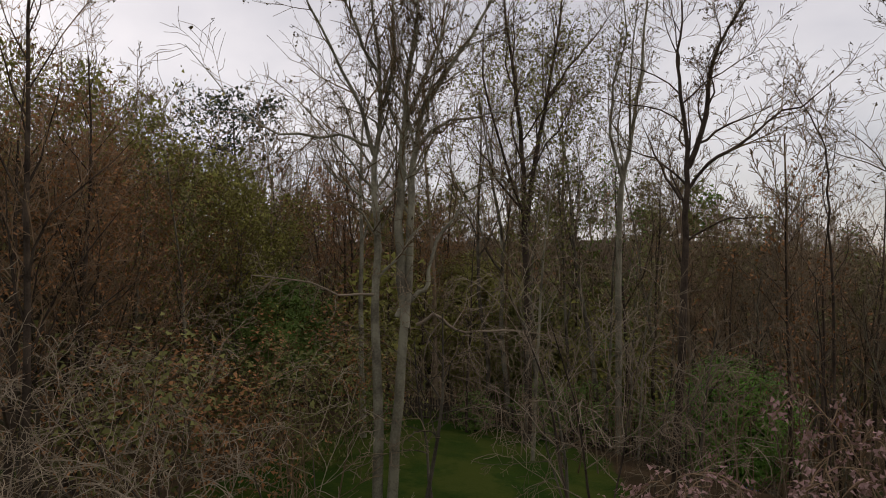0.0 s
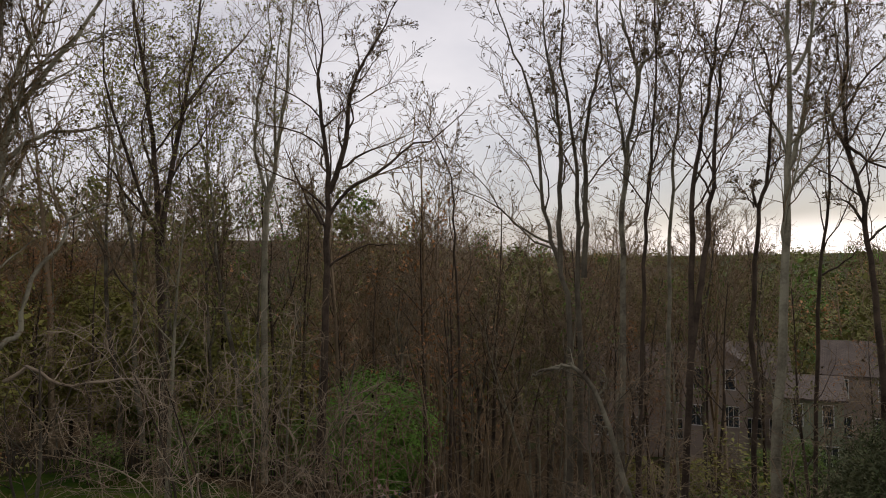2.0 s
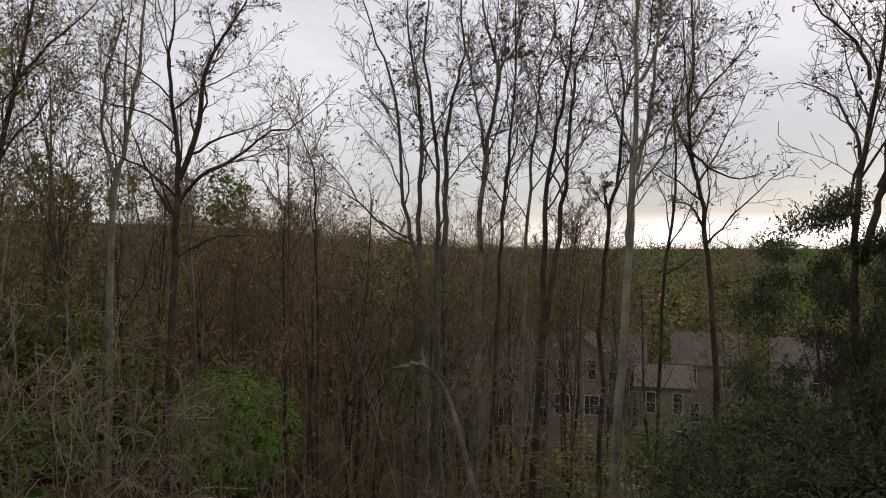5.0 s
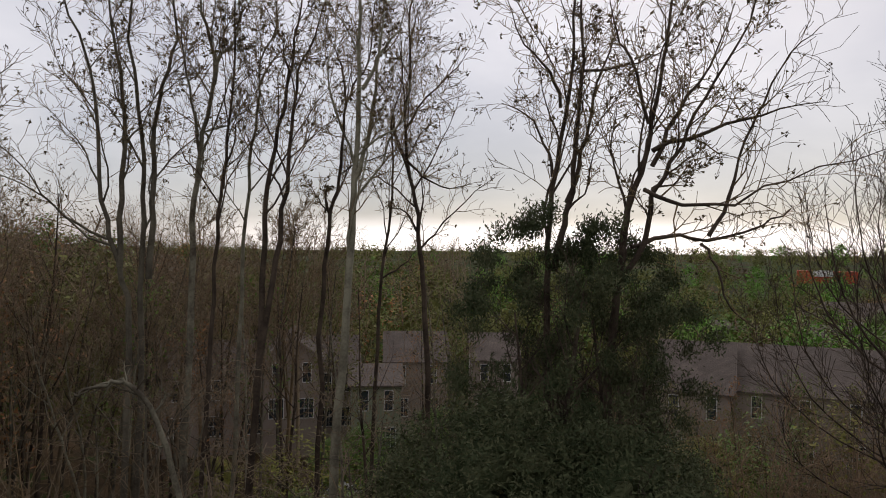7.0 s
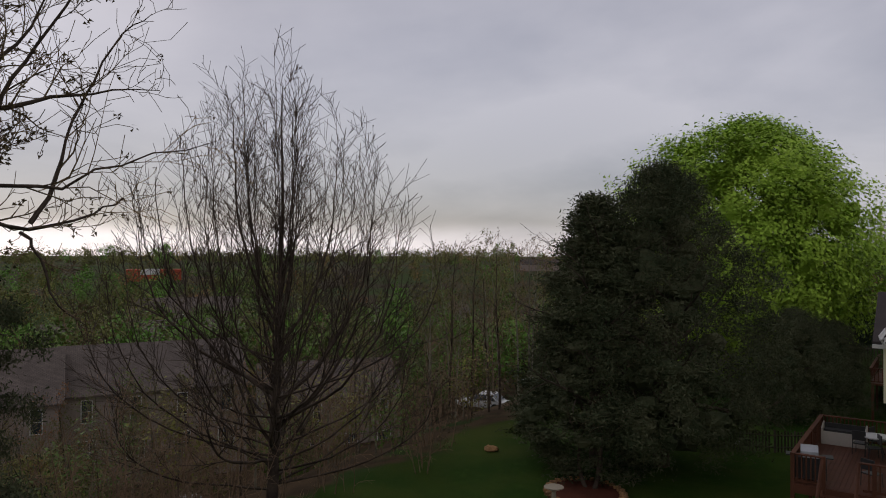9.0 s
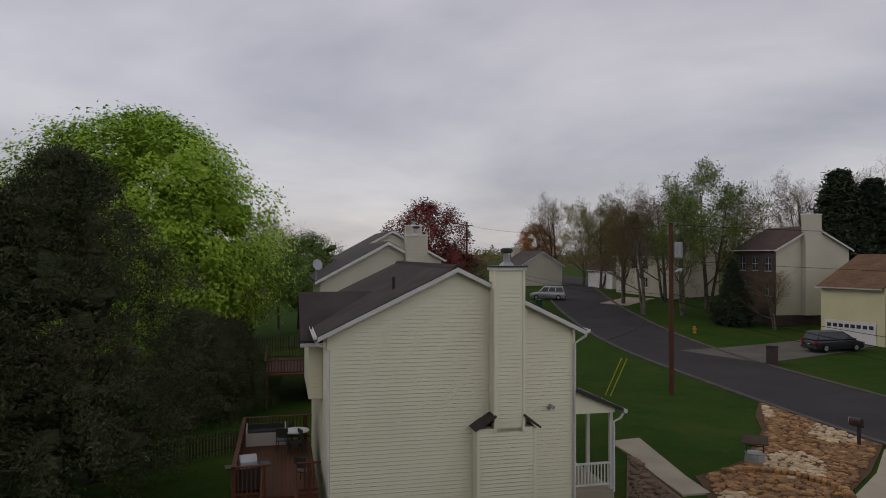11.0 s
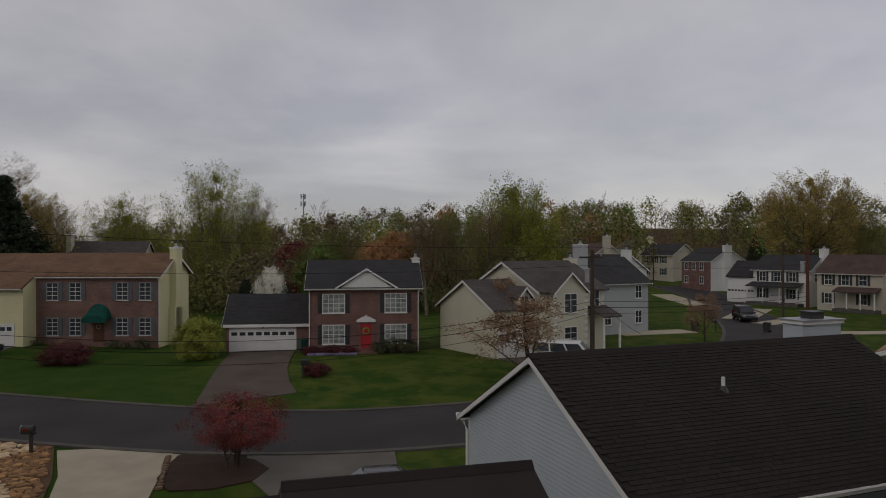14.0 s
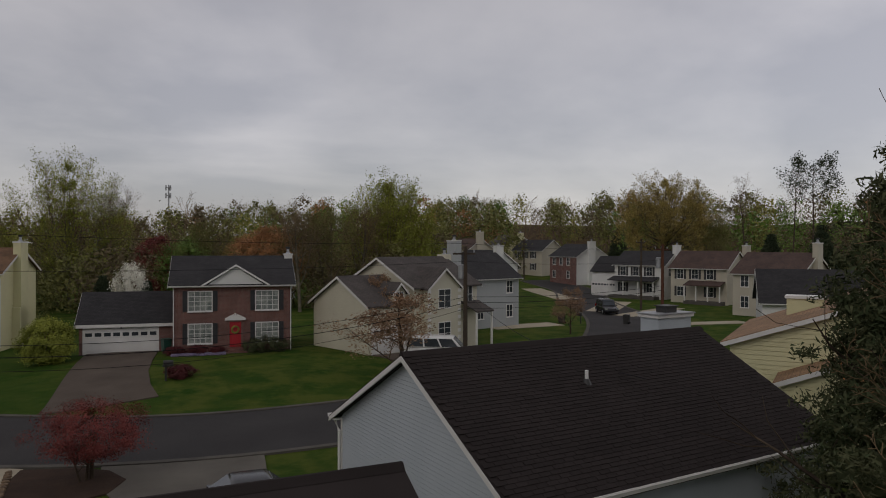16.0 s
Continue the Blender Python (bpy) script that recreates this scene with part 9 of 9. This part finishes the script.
hyd = thing("fire_hydrant", *toward(159.0, 76), ground_z(*toward(159.0, 76)), 0, "yellow fire hydrant on a lawn", "hydrant")
HYD = material("hydrant_yellow", (0.5, 0.3, 0.02), None, 0.5, 2, 20, 0.05)
part("barrel", Mesh().tube([(0, 0, -0.1), (0, 0, 0.05), (0, 0, 0.07), (0, 0, 0.55), (0, 0, 0.6)], [0.17, 0.17, 0.12, 0.12, 0.16], 10), HYD, hyd)
part("bonnet", Mesh().ball((0, 0, 0.6), 0.14, 6, 10), HYD, hyd)
for a in (0, math.pi, math.pi / 2):
    part("nozzle", Mesh().tube([(0.1 * math.cos(a), 0.1 * math.sin(a), 0.42), (0.22 * math.cos(a), 0.22 * math.sin(a), 0.42)], 0.06, 8), HYD, hyd)


def wheeled_bin(x, y, turn, mat, label):
    b = thing("wheeled_bin", x, y, ground_z(x, y), turn, label, "bin", "wheeled bins")
    part("body", Mesh().add([(-0.25, -0.28, 0.03), (0.25, -0.28, 0.03), (0.25, 0.28, 0.03), (-0.25, 0.28, 0.03), (-0.31, -0.36, 0.98), (0.31, -0.36, 0.98), (0.31, 0.36, 0.98), (-0.31, 0.36, 0.98)], [(3, 2, 1, 0), (4, 5, 6, 7), (0, 1, 5, 4), (1, 2, 6, 5), (2, 3, 7, 6), (3, 0, 4, 7)]), mat, b)
    part("lid", Mesh().prism([(-0.38, 0.98), (0.4, 0.98), (0.38, 1.08), (-0.2, 1.12)], "x", -0.33, 0.33), mat, b)
    for s in (-1, 1):
        part("wheel", Mesh().tube([(s * 0.27, 0.3, 0.12), (s * 0.33, 0.3, 0.12)], 0.12, 10), TYRE, b)
    return b


bp = brick_house.matrix_basis @ Vector((-0.55, 0.8, 0))
wheeled_bin(bp.x, bp.y, 10, GREEN_PLASTIC, "dark green wheeled bin beside the garage")
wheeled_bin(*toward(221.9, 84), 30, BLACK_METAL, "black wheeled bin at the roadside")
wheeled_bin(*toward(226.9, 85), 30, BLACK_METAL, "black wheeled bin at the roadside")
wheeled_bin(*toward(146.6, 92), 10, GREEN_PLASTIC, "dark green wheeled bin up the street")
wheeled_bin(*toward(145.9, 90), 10, BLACK_METAL, "black wheeled bin up the street")
# flower border
rng = np.random.default_rng(3)
pts = np.array([tuple(brick_house.matrix_basis @ Vector((rng.uniform(0.0, 4.0), rng.uniform(-2.0, -1.2), 0))) for _ in range(2600)])
pts[:, 2] = land(pts[:, 0], pts[:, 1]) + rng.uniform(0.03, 0.16, len(pts))
stuff("flower_border", [leaf_quads(rng, pts, 0.07)[0]], [leaf_quads(rng, pts, 0.07)[1]], material("lilac_flowers", (0.36, 0.3, 0.42), (0.2, 0.17, 0.26), 0.8, 2, 8, 0, island=0.8), "low lilac flower border before the brick house", "flowers")


# ---- fences and the far lawn ----
def picket_fence(points, height, label, gap=0.16, wide=0.09, mat=None, solid=False):
    x0, y0 = points[0]
    f = thing("fence", x0, y0, ground_z(x0, y0), 0, label, "fence", "garden fences")
    z0 = ground_z(x0, y0)
    for (ax, ay), (bx, by) in zip(points, points[1:]):
        length = math.hypot(bx - ax, by - ay)
        ux, uy = (bx - ax) / length, (by - ay) / length
        for k in range(int(length / gap)):
            px, py = ax + ux * gap * k, ay + uy * gap * k
            gz = ground_z(px, py) - z0
            h = height * (1 + 0.04 * math.sin(k * 2.3))
            x, y = px - x0, py - y0
            vs = [(x - ux * wide / 2 - uy * s, y - uy * wide / 2 + ux * s, gz + v) for v in (0.03, h) for s in (0, 0.02)] + [(x + ux * wide / 2 - uy * s, y + uy * wide / 2 + ux * s, gz + v) for v in (0.03, h) for s in (0, 0.02)]
            part("picket", Mesh().add(vs, [(0, 1, 3, 2), (4, 6, 7, 5), (0, 4, 5, 1), (2, 3, 7, 6), (0, 2, 6, 4), (1, 5, 7, 3)]), mat or WOOD_GREY, f)
        for k in range(int(length / 2.4) + 1):
            px, py = ax + ux * 2.4 * k, ay + uy * 2.4 * k
            gz = ground_z(px, py) - z0
            part("fence_post", Mesh().box(px - x0 - 0.05, py - y0 - 0.05, gz - 0.2, px - x0 + 0.05, py - y0 + 0.05, gz + height + 0.08), mat or WOOD_GREY, f)
        for v in (0.25, 0.8):
            part("rail", Mesh().tube([(ax - x0, ay - y0, ground_z(ax, ay) - z0 + height * v), (bx - x0, by - y0, ground_z(bx, by) - z0 + height * v)], 0.04, 4), mat or WOOD_GREY, f)
    return f


picket_fence([(44.5, -8.0), (42.6, -10.8), (41.0, -14.6), (39.4, -19.0)], 1.15, "weathered grey wooden picket fence across the lawn")
picket_fence([(54.0, -17.5), (62.0, -25.5), (75.0, -36.5)], 1.75, "tall weathered board fence along the back gardens", 0.2, 0.19)
picket_fence([(-17.5, 35.5), (-10.0, 38.5), (-3.0, 40.5)], 1.2, "dark wooden picket fence behind the lawn")
picket_fence([(66.0, -42.0), (76.0, -36.0)], 1.5, "dark fence at the end of the gardens", 0.3, 0.12)
for x, y in ((42.9, -10.2), (41.6, -12.8)):
    lamp = thing("fence_lamp", x - 0.3, y + 0.1, ground_z(x, y), 0, "small white lamp on a fence post", "lamp", "fence lamps")
    part("stake", Mesh().tube([(0, 0, -0.1), (0, 0, 0.45)], 0.02, 6), BLACK_METAL, lamp)
    part("head", Mesh().box(-0.12, -0.1, 0.45, 0.12, 0.1, 0.68), WHITE_PLASTIC, lamp)
tree_bed = paving("mulch_ring", [(34.6 + 1.9 * math.cos(a), -3.2 + 1.6 * math.sin(a)) for a in np.linspace(0, 2 * math.pi, 17)[:-1]], RED_MULCH, "round bed of red mulch under a small tree", 0.05, "mulch bed")
for k in range(30):
    a = 2 * math.pi * k / 30
    ob = new("edging_stone", bpy.data.objects["edging_stone"].data)
    ob.parent = tree_bed
    x, y = 34.6 + 1.95 * math.cos(a), -3.2 + 1.65 * math.sin(a)
    ob.matrix_basis = Matrix.LocRotScale((x, y, ground_z(x, y) + 0.06), Euler((0, 0, a)), (0.2, 0.15, 0.22))
bent = tree_meshes(98, [shift(L_TRUNK, n=7, start=0.5, kids=6, sides=7, bend=0.16), shift(L_LIMB, n=5, sides=4, angle=50, ratio=0.6, kids=5), shift(L_BRANCH, n=4, sides=3, kids=4)], [((0, 0, 0), (-0.1, 0.05, 1), 4.0, 0.13), ((0.3, 0.1, 0), (0.35, 0.1, 1), 3.8, 0.11)], BARK_DARK, TWIG)
tree("small_tree", bent, 35.2, -3.7, "small bent bare tree in a mulch ring", 1.0, 40, "garden trees")
bath = thing("birdbath", 33.2, -1.6, ground_z(33.2, -1.6), 0, "pale stone birdbath on the lawn", "birdbath")
part("pedestal", Mesh().tube([(0, 0, -0.1), (0, 0, 0.08), (0, 0, 0.14), (0, 0, 0.55), (0, 0, 0.62)], [0.24, 0.22, 0.11, 0.09, 0.16], 14), CONCRETE, bath)
part("basin", Mesh().tube([(0, 0, 0.6), (0, 0, 0.72), (0, 0, 0.76), (0, 0, 0.7)], [0.14, 0.42, 0.42, 0.34], 18), CONCRETE, bath)
rock = thing("garden_rock", 41.5, 0.6, ground_z(41.5, 0.6), 30, "pale flat rock on the lawn", "rock")
part("boulder", Mesh().ball((0, 0, 0.08), 0.4, 6, 9, 0.5, 0.18, 4), STONE, rock, smooth=False)


# ---- poles and wires ----
def utility_pole(x, y, top, mat, label, arm=True, can=True, turn=0):
    p = thing("utility_pole", x, y, ground_z(x, y), turn, label, "utility pole", "utility poles")
    h = top - ground_z(x, y)
    part("pole", Mesh().tube([(0, 0, -0.5), (0, 0, h * 0.5), (0, 0, h)], [0.17, 0.15, 0.12], 10), mat, p)
    if arm:
        part("cross_arm", Mesh().box(-0.9, -0.2, h - 0.55, 0.9, -0.1, h - 0.43), mat, p)
        for k in (-0.8, 0.0, 0.8):
            part("insulator", Mesh().tube([(k, -0.15, h - 0.43), (k, -0.15, h - 0.3), (k, -0.15, h - 0.22)], [0.03, 0.05, 0.03], 8), STEEL, p)
    if can:
        t = part("transformer", Mesh().tube([(0, -0.42, h - 2.2), (0, -0.42, h - 2.15), (0, -0.42, h - 1.25), (0, -0.42, h - 1.2)], [0.24, 0.27, 0.27, 0.2], 14), STEEL, p, "grey transformer can")
        part("bushing", Mesh().tube([(0, -0.42, h - 1.2), (0, -0.42, h - 0.98)], [0.05, 0.03], 8), BLACK_METAL, t)
    return p


pole_a = utility_pole(25.9, -38.8, 10.7, POLE_WOOD, "red-brown treated utility pole with grey transformer", False, True, -68)
part("street_light", Mesh().tube([(0, -0.2, 7.6), (0, -0.5, 7.75), (0, -0.62, 7.7)], [0.1, 0.16, 0.2], 10), STEEL, pole_a, "small grey street light")
utility_pole(-17.6, -37.0, 9.0, POLE_OLD, "weathered dark utility pole on the verge")
utility_pole(-42.5, -41.5, 9.2, POLE_WOOD, "reddish utility pole with transformer by the bend")
utility_pole(*toward(228.0, 104), 10.0, POLE_OLD, "weathered dark utility pole far down the street", can=False)
utility_pole(*toward(140.6, 96), 13.2, POLE_OLD, "weathered utility pole with transformer up the street")
utility_pole(*toward(218.9, 158), 10.5, POLE_OLD, "thin dark utility pole among far houses", can=False)


def cable(name, a, b, sag, r=0.012, label="thin black overhead cable between poles"):
    a, b = Vector(a), Vector(b)
    pts = [a.lerp(b, t) - Vector((0, 0, 4 * sag * t * (1 - t))) for t in np.linspace(0, 1, 25)]
    w = part(name, Mesh().tube(pts, r, 5), WIRE)
    return tagged(w, label, "cable", "overhead cables")


A, B, C = (25.9, -38.8), (-17.6, -37.0), (-42.5, -41.5)
for za, zb, sag, r in ((10.6, 9.2, 0.5, 0.011), (8.4, 8.0, 0.5, 0.011), (6.3, 5.6, 2.0, 0.016), (5.9, 5.2, 2.2, 0.02), (5.5, 4.8, 2.5, 0.014)):
    cable("cable", (*A, za), (*B, zb), sag, r)
    cable("cable", (*B, zb), (*C, zb - 0.2), 0.3, r)
for za, zb in ((10.6, 12.8), (6.2, 8.4), (5.8, 8.0)):
    cable("cable", (*A, za), (*toward(140.6, 96), zb), 0.8, 0.012)
cable("cable", (*A, 6.0), (19.8, -20.0, 5.6), 0.4, 0.011, "thin black service cable to the cream house")
cable("cable", (*B, 6.0), (-6.0, -11.0, 5.4), 0.8, 0.011, "thin black service cable to the black-roofed house")
guy = thing("guy_guard", 28.5, -35.8, ground_z(28.5, -35.8), 0, "pair of yellow guards on the pole's guy wires", "guy wire guard")
GUY = material("yellow_guard", (0.5, 0.42, 0.03), None, 0.5, 2, 20, 0)
for k in (0, 0.35):
    part("guard", Mesh().tube([(k, 0, -0.05), (k - 1.1, -0.1, 2.4)], 0.035, 6), GUY, guy)
tx, ty = toward(191.2, 325)
mast = thing("radio_mast", tx, ty, ground_z(tx, ty), 0, "slim steel radio mast with panel antennas on the hill", "mast")
top = 34.5 - ground_z(tx, ty)
part("tower", Mesh().tube([(0, 0, -1), (0, 0, top)], [0.5, 0.25], 8), STEEL, mast)
for zz in (top - 1.2, top - 4.5):
    for k in range(3):
        a = 2.1 * k
        part("panel_antenna", Mesh().box(1.1 * math.cos(a) - 0.25, 1.1 * math.sin(a) - 0.25, zz - 1.2, 1.1 * math.cos(a) + 0.25, 1.1 * math.sin(a) + 0.25, zz + 1.0), STEEL, mast)
    part("platform", Mesh().tube([(0, 0, zz - 0.1), (0, 0, zz + 0.1)], 1.2, 10), STEEL, mast)


# ---- vehicles ----
def rounded(mesh, r, steps=2):
    """The same solid with its edges rounded off."""
    bm = bmesh.new()
    vs = [bm.verts.new(v) for v in mesh.v]
    for f in mesh.f:
        bm.faces.new([vs[i] for i in f])
    bmesh.ops.recalc_face_normals(bm, faces=bm.faces)
    bmesh.ops.bevel(bm, geom=list(bm.edges), offset=r, segments=steps, profile=0.5, affect="EDGES", clamp_overlap=True)
    bm.verts.index_update()
    out = Mesh().add([v.co for v in bm.verts], [[v.index for v in f.verts] for f in bm.faces])
    bm.free()
    return out


def car(x, y, turn, paint, label, kind="van", z=None):
    """x is ahead; built from a side profile drawn in at the roof, with glass, lamps, bumpers and wheels."""
    c = thing("car", x, y, (ground_z(x, y) if z is None else z) + 0.05, turn, label, "car", "parked cars")
    L, H, W = {"van": (5.0, 1.75, 0.98), "suv": (5.0, 1.88, 1.0), "sedan": (4.7, 1.42, 0.9), "work": (5.4, 2.0, 1.0)}[kind]
    belt = H * 0.57
    hood, rake, tail = {"van": (0.85, 1.2, 0.0), "suv": (1.25, 0.75, 0.0), "sedan": (1.2, 0.95, 0.6), "work": (0.75, 0.8, 0.0)}[kind]
    nose, back = L / 2 - hood, -L / 2 + 0.06 + tail
    low = [(-L / 2 + 0.02, 0.3), (-L / 2 + 0.1, 0.22), (L / 2 - 0.25, 0.2), (L / 2 - 0.02, 0.34), (L / 2, belt * 0.55), (L / 2 - 0.12, belt * 0.76), (nose + 0.1, belt * 0.97), (nose - 0.2, belt), (-L / 2 + 0.06, belt), (-L / 2, belt * 0.72)]
    n = len(low)
    wide = [W * (0.9 if v > belt * 0.9 or v < 0.28 else 1.0) * (0.9 if u > L / 2 - 0.3 or u < -L / 2 + 0.15 else 1.0) for u, v in low]
    m = Mesh().add([(u, -w, v) for (u, v), w in zip(low, wide)] + [(u, w, v) for (u, v), w in zip(low, wide)],
                   [tuple(range(n)), tuple(range(n, 2 * n))[::-1]] + [(k, n + k, n + (k + 1) % n, (k + 1) % n) for k in range(n)])
    part("body", rounded(m, 0.07), paint, c, smooth=True)
    cab = [(back, belt), (nose, belt), (nose - rake, H), (back + (0.3 if not tail else 0.75), H)]
    in_ = 0.76
    vs = [(u, -W * (0.9 if v == belt else in_), v) for u, v in cab] + [(u, W * (0.9 if v == belt else in_), v) for u, v in cab]
    part("cabin", rounded(Mesh().add(vs, [(0, 1, 2, 3), (7, 6, 5, 4), (0, 4, 5, 1), (1, 5, 6, 2), (2, 6, 7, 3), (3, 7, 4, 0)]), 0.09), paint, c, smooth=True)

    def pane(name, quad):
        centre = sum((Vector(q) for q in quad), Vector()) / 4
        out = Vector((centre.x - (nose + back) / 2 * 1.0, centre.y * 3, 0.3)).normalized() * 0.012
        a = [Vector(q) + out for q in quad]
        b = [Vector(q) - out * 2 for q in quad]
        part(name, Mesh().add(a + b, [(0, 1, 2, 3), (7, 6, 5, 4), (0, 4, 5, 1), (1, 5, 6, 2), (2, 6, 7, 3), (3, 7, 4, 0)]), GLASS, c)

    def on(t, v, s):
        u0, u1 = back + (cab[3][0] - back) * v, nose + (cab[2][0] - nose) * v
        return (u0 + (u1 - u0) * t, s * (W * (0.9 + (in_ - 0.9) * v)), belt + (H - belt) * v)

    for s in (-1, 1):
        for t0, t1 in ((0.05, 0.34), (0.37, 0.64), (0.67, 0.95)):
            pane("side_window", [on(t0, 0.12, s), on(t1, 0.12, s), on(t1, 0.82, s), on(t0, 0.82, s)])
    pane("windscreen", [on(1, 0.08, -0.9), on(1, 0.08, 0.9), on(1, 0.9, 0.9), on(1, 0.9, -0.9)])
    pane("rear_window", [on(0, 0.15, -0.85), on(0, 0.15, 0.85), on(0, 0.85, 0.85), on(0, 0.85, -0.85)])
    for s in (-1, 1):
        part("tail_lamp", Mesh().box(-L / 2 - 0.02, s * W * 0.82 - 0.12, belt * 0.72, -L / 2 + 0.08, s * W * 0.82 + 0.12, belt * 1.02), LAMP_RED, c)
        part("headlamp", Mesh().box(L / 2 - 0.12, s * W * 0.74 - 0.16, belt * 0.62, L / 2 + 0.015, s * W * 0.74 + 0.16, belt * 0.8), CURTAIN, c)
        part("door_mirror", Mesh().box(nose - 0.35, s * W * 1.0 - 0.08, belt, nose - 0.2, s * W * 1.0 + 0.12, belt + 0.16), paint, c)
        for u in (-L / 2 + 0.95, L / 2 - 0.95):
            w = part("wheel", Mesh().tube([(u, s * (W - 0.2), 0.33), (u, s * (W - 0.02), 0.33), (u, s * (W + 0.01), 0.33)], [0.33, 0.33, 0.3], 18), TYRE, c)
            part("rim", Mesh().tube([(u, s * (W + 0.005), 0.33), (u, s * (W + 0.025), 0.33)], [0.21, 0.18], 12), STEEL, w)
    part("bumper", Mesh().box(-L / 2 - 0.06, -W * 0.9, 0.32, -L / 2 + 0.05, W * 0.9, 0.55), BLACK_METAL, c)
    part("number_plate", Mesh().box(-L / 2 - 0.075, -0.16, 0.62, -L / 2 - 0.01, 0.16, 0.72), WHITE_PLASTIC, c)
    return c


car(23.2, -65.4, 90 - 214, CAR_GREY, "dark grey minivan parked on the driveway", "van")
wp = twin.matrix_basis @ Vector((3.4, -4.4, 0))
car(wp.x, wp.y, 90 - 310, CAR_WHITE, "white work van parked by the twin-gabled house", "work")
car(*toward(225.4, 97), 90 - 30, CAR_BLACK, "black off-road car standing in the street", "suv")
car(2.5, -20.6, 90 - 100, CAR_BLACK, "dark saloon car parked behind the garage roof", "sedan")
car(*toward(147.2, 100), 90 - 60, CAR_SILVER, "silver car parked up the street", "suv")
for az, dist, turn, paint, label in ((92.2, 61, 60, CAR_WHITE, "white car parked below the lawn"), (97.4, 64, 60, CAR_WHITE, "white car parked below the lawn"), (31.0, 56, 20, CAR_WHITE, "white car parked by the townhouses"), (28.6, 52, 60, CAR_SILVER, "silver car parked by the townhouses"), (-2.5, 78, 20, CAR_WHITE, "white car parked beyond the woods"), (0.5, 82, 20, CAR_WHITE, "white car parked beyond the woods"), (69.5, 56, 20, CAR_WHITE, "white car parked beyond the bare tree")):
    x, y = toward(az, dist, 2, 2.2)
    car(x, y, turn, paint, label, "sedan")
paving("parking", [toward(a, d, 2, 2.2) for a, d in ((26, 48), (34, 50), (33, 60), (26.5, 58))], ASPHALT, "asphalt parking place by the townhouses", 0.06, "parking")
tarp = thing("tarpaulin", *toward(2.4, 60, 0, 0.5), ground_z(*toward(2.4, 60, 0, 0.5)), 20, "blue tarpaulin over a heap beyond the woods", "tarpaulin")
part("sheet", Mesh().ball((0, 0, 0.6), 1.4, 6, 10, 0.7, 0.12, 3), material("blue_tarpaulin", (0.03, 0.12, 0.5), None, 0.5, 2, 10, 0.1), tarp)
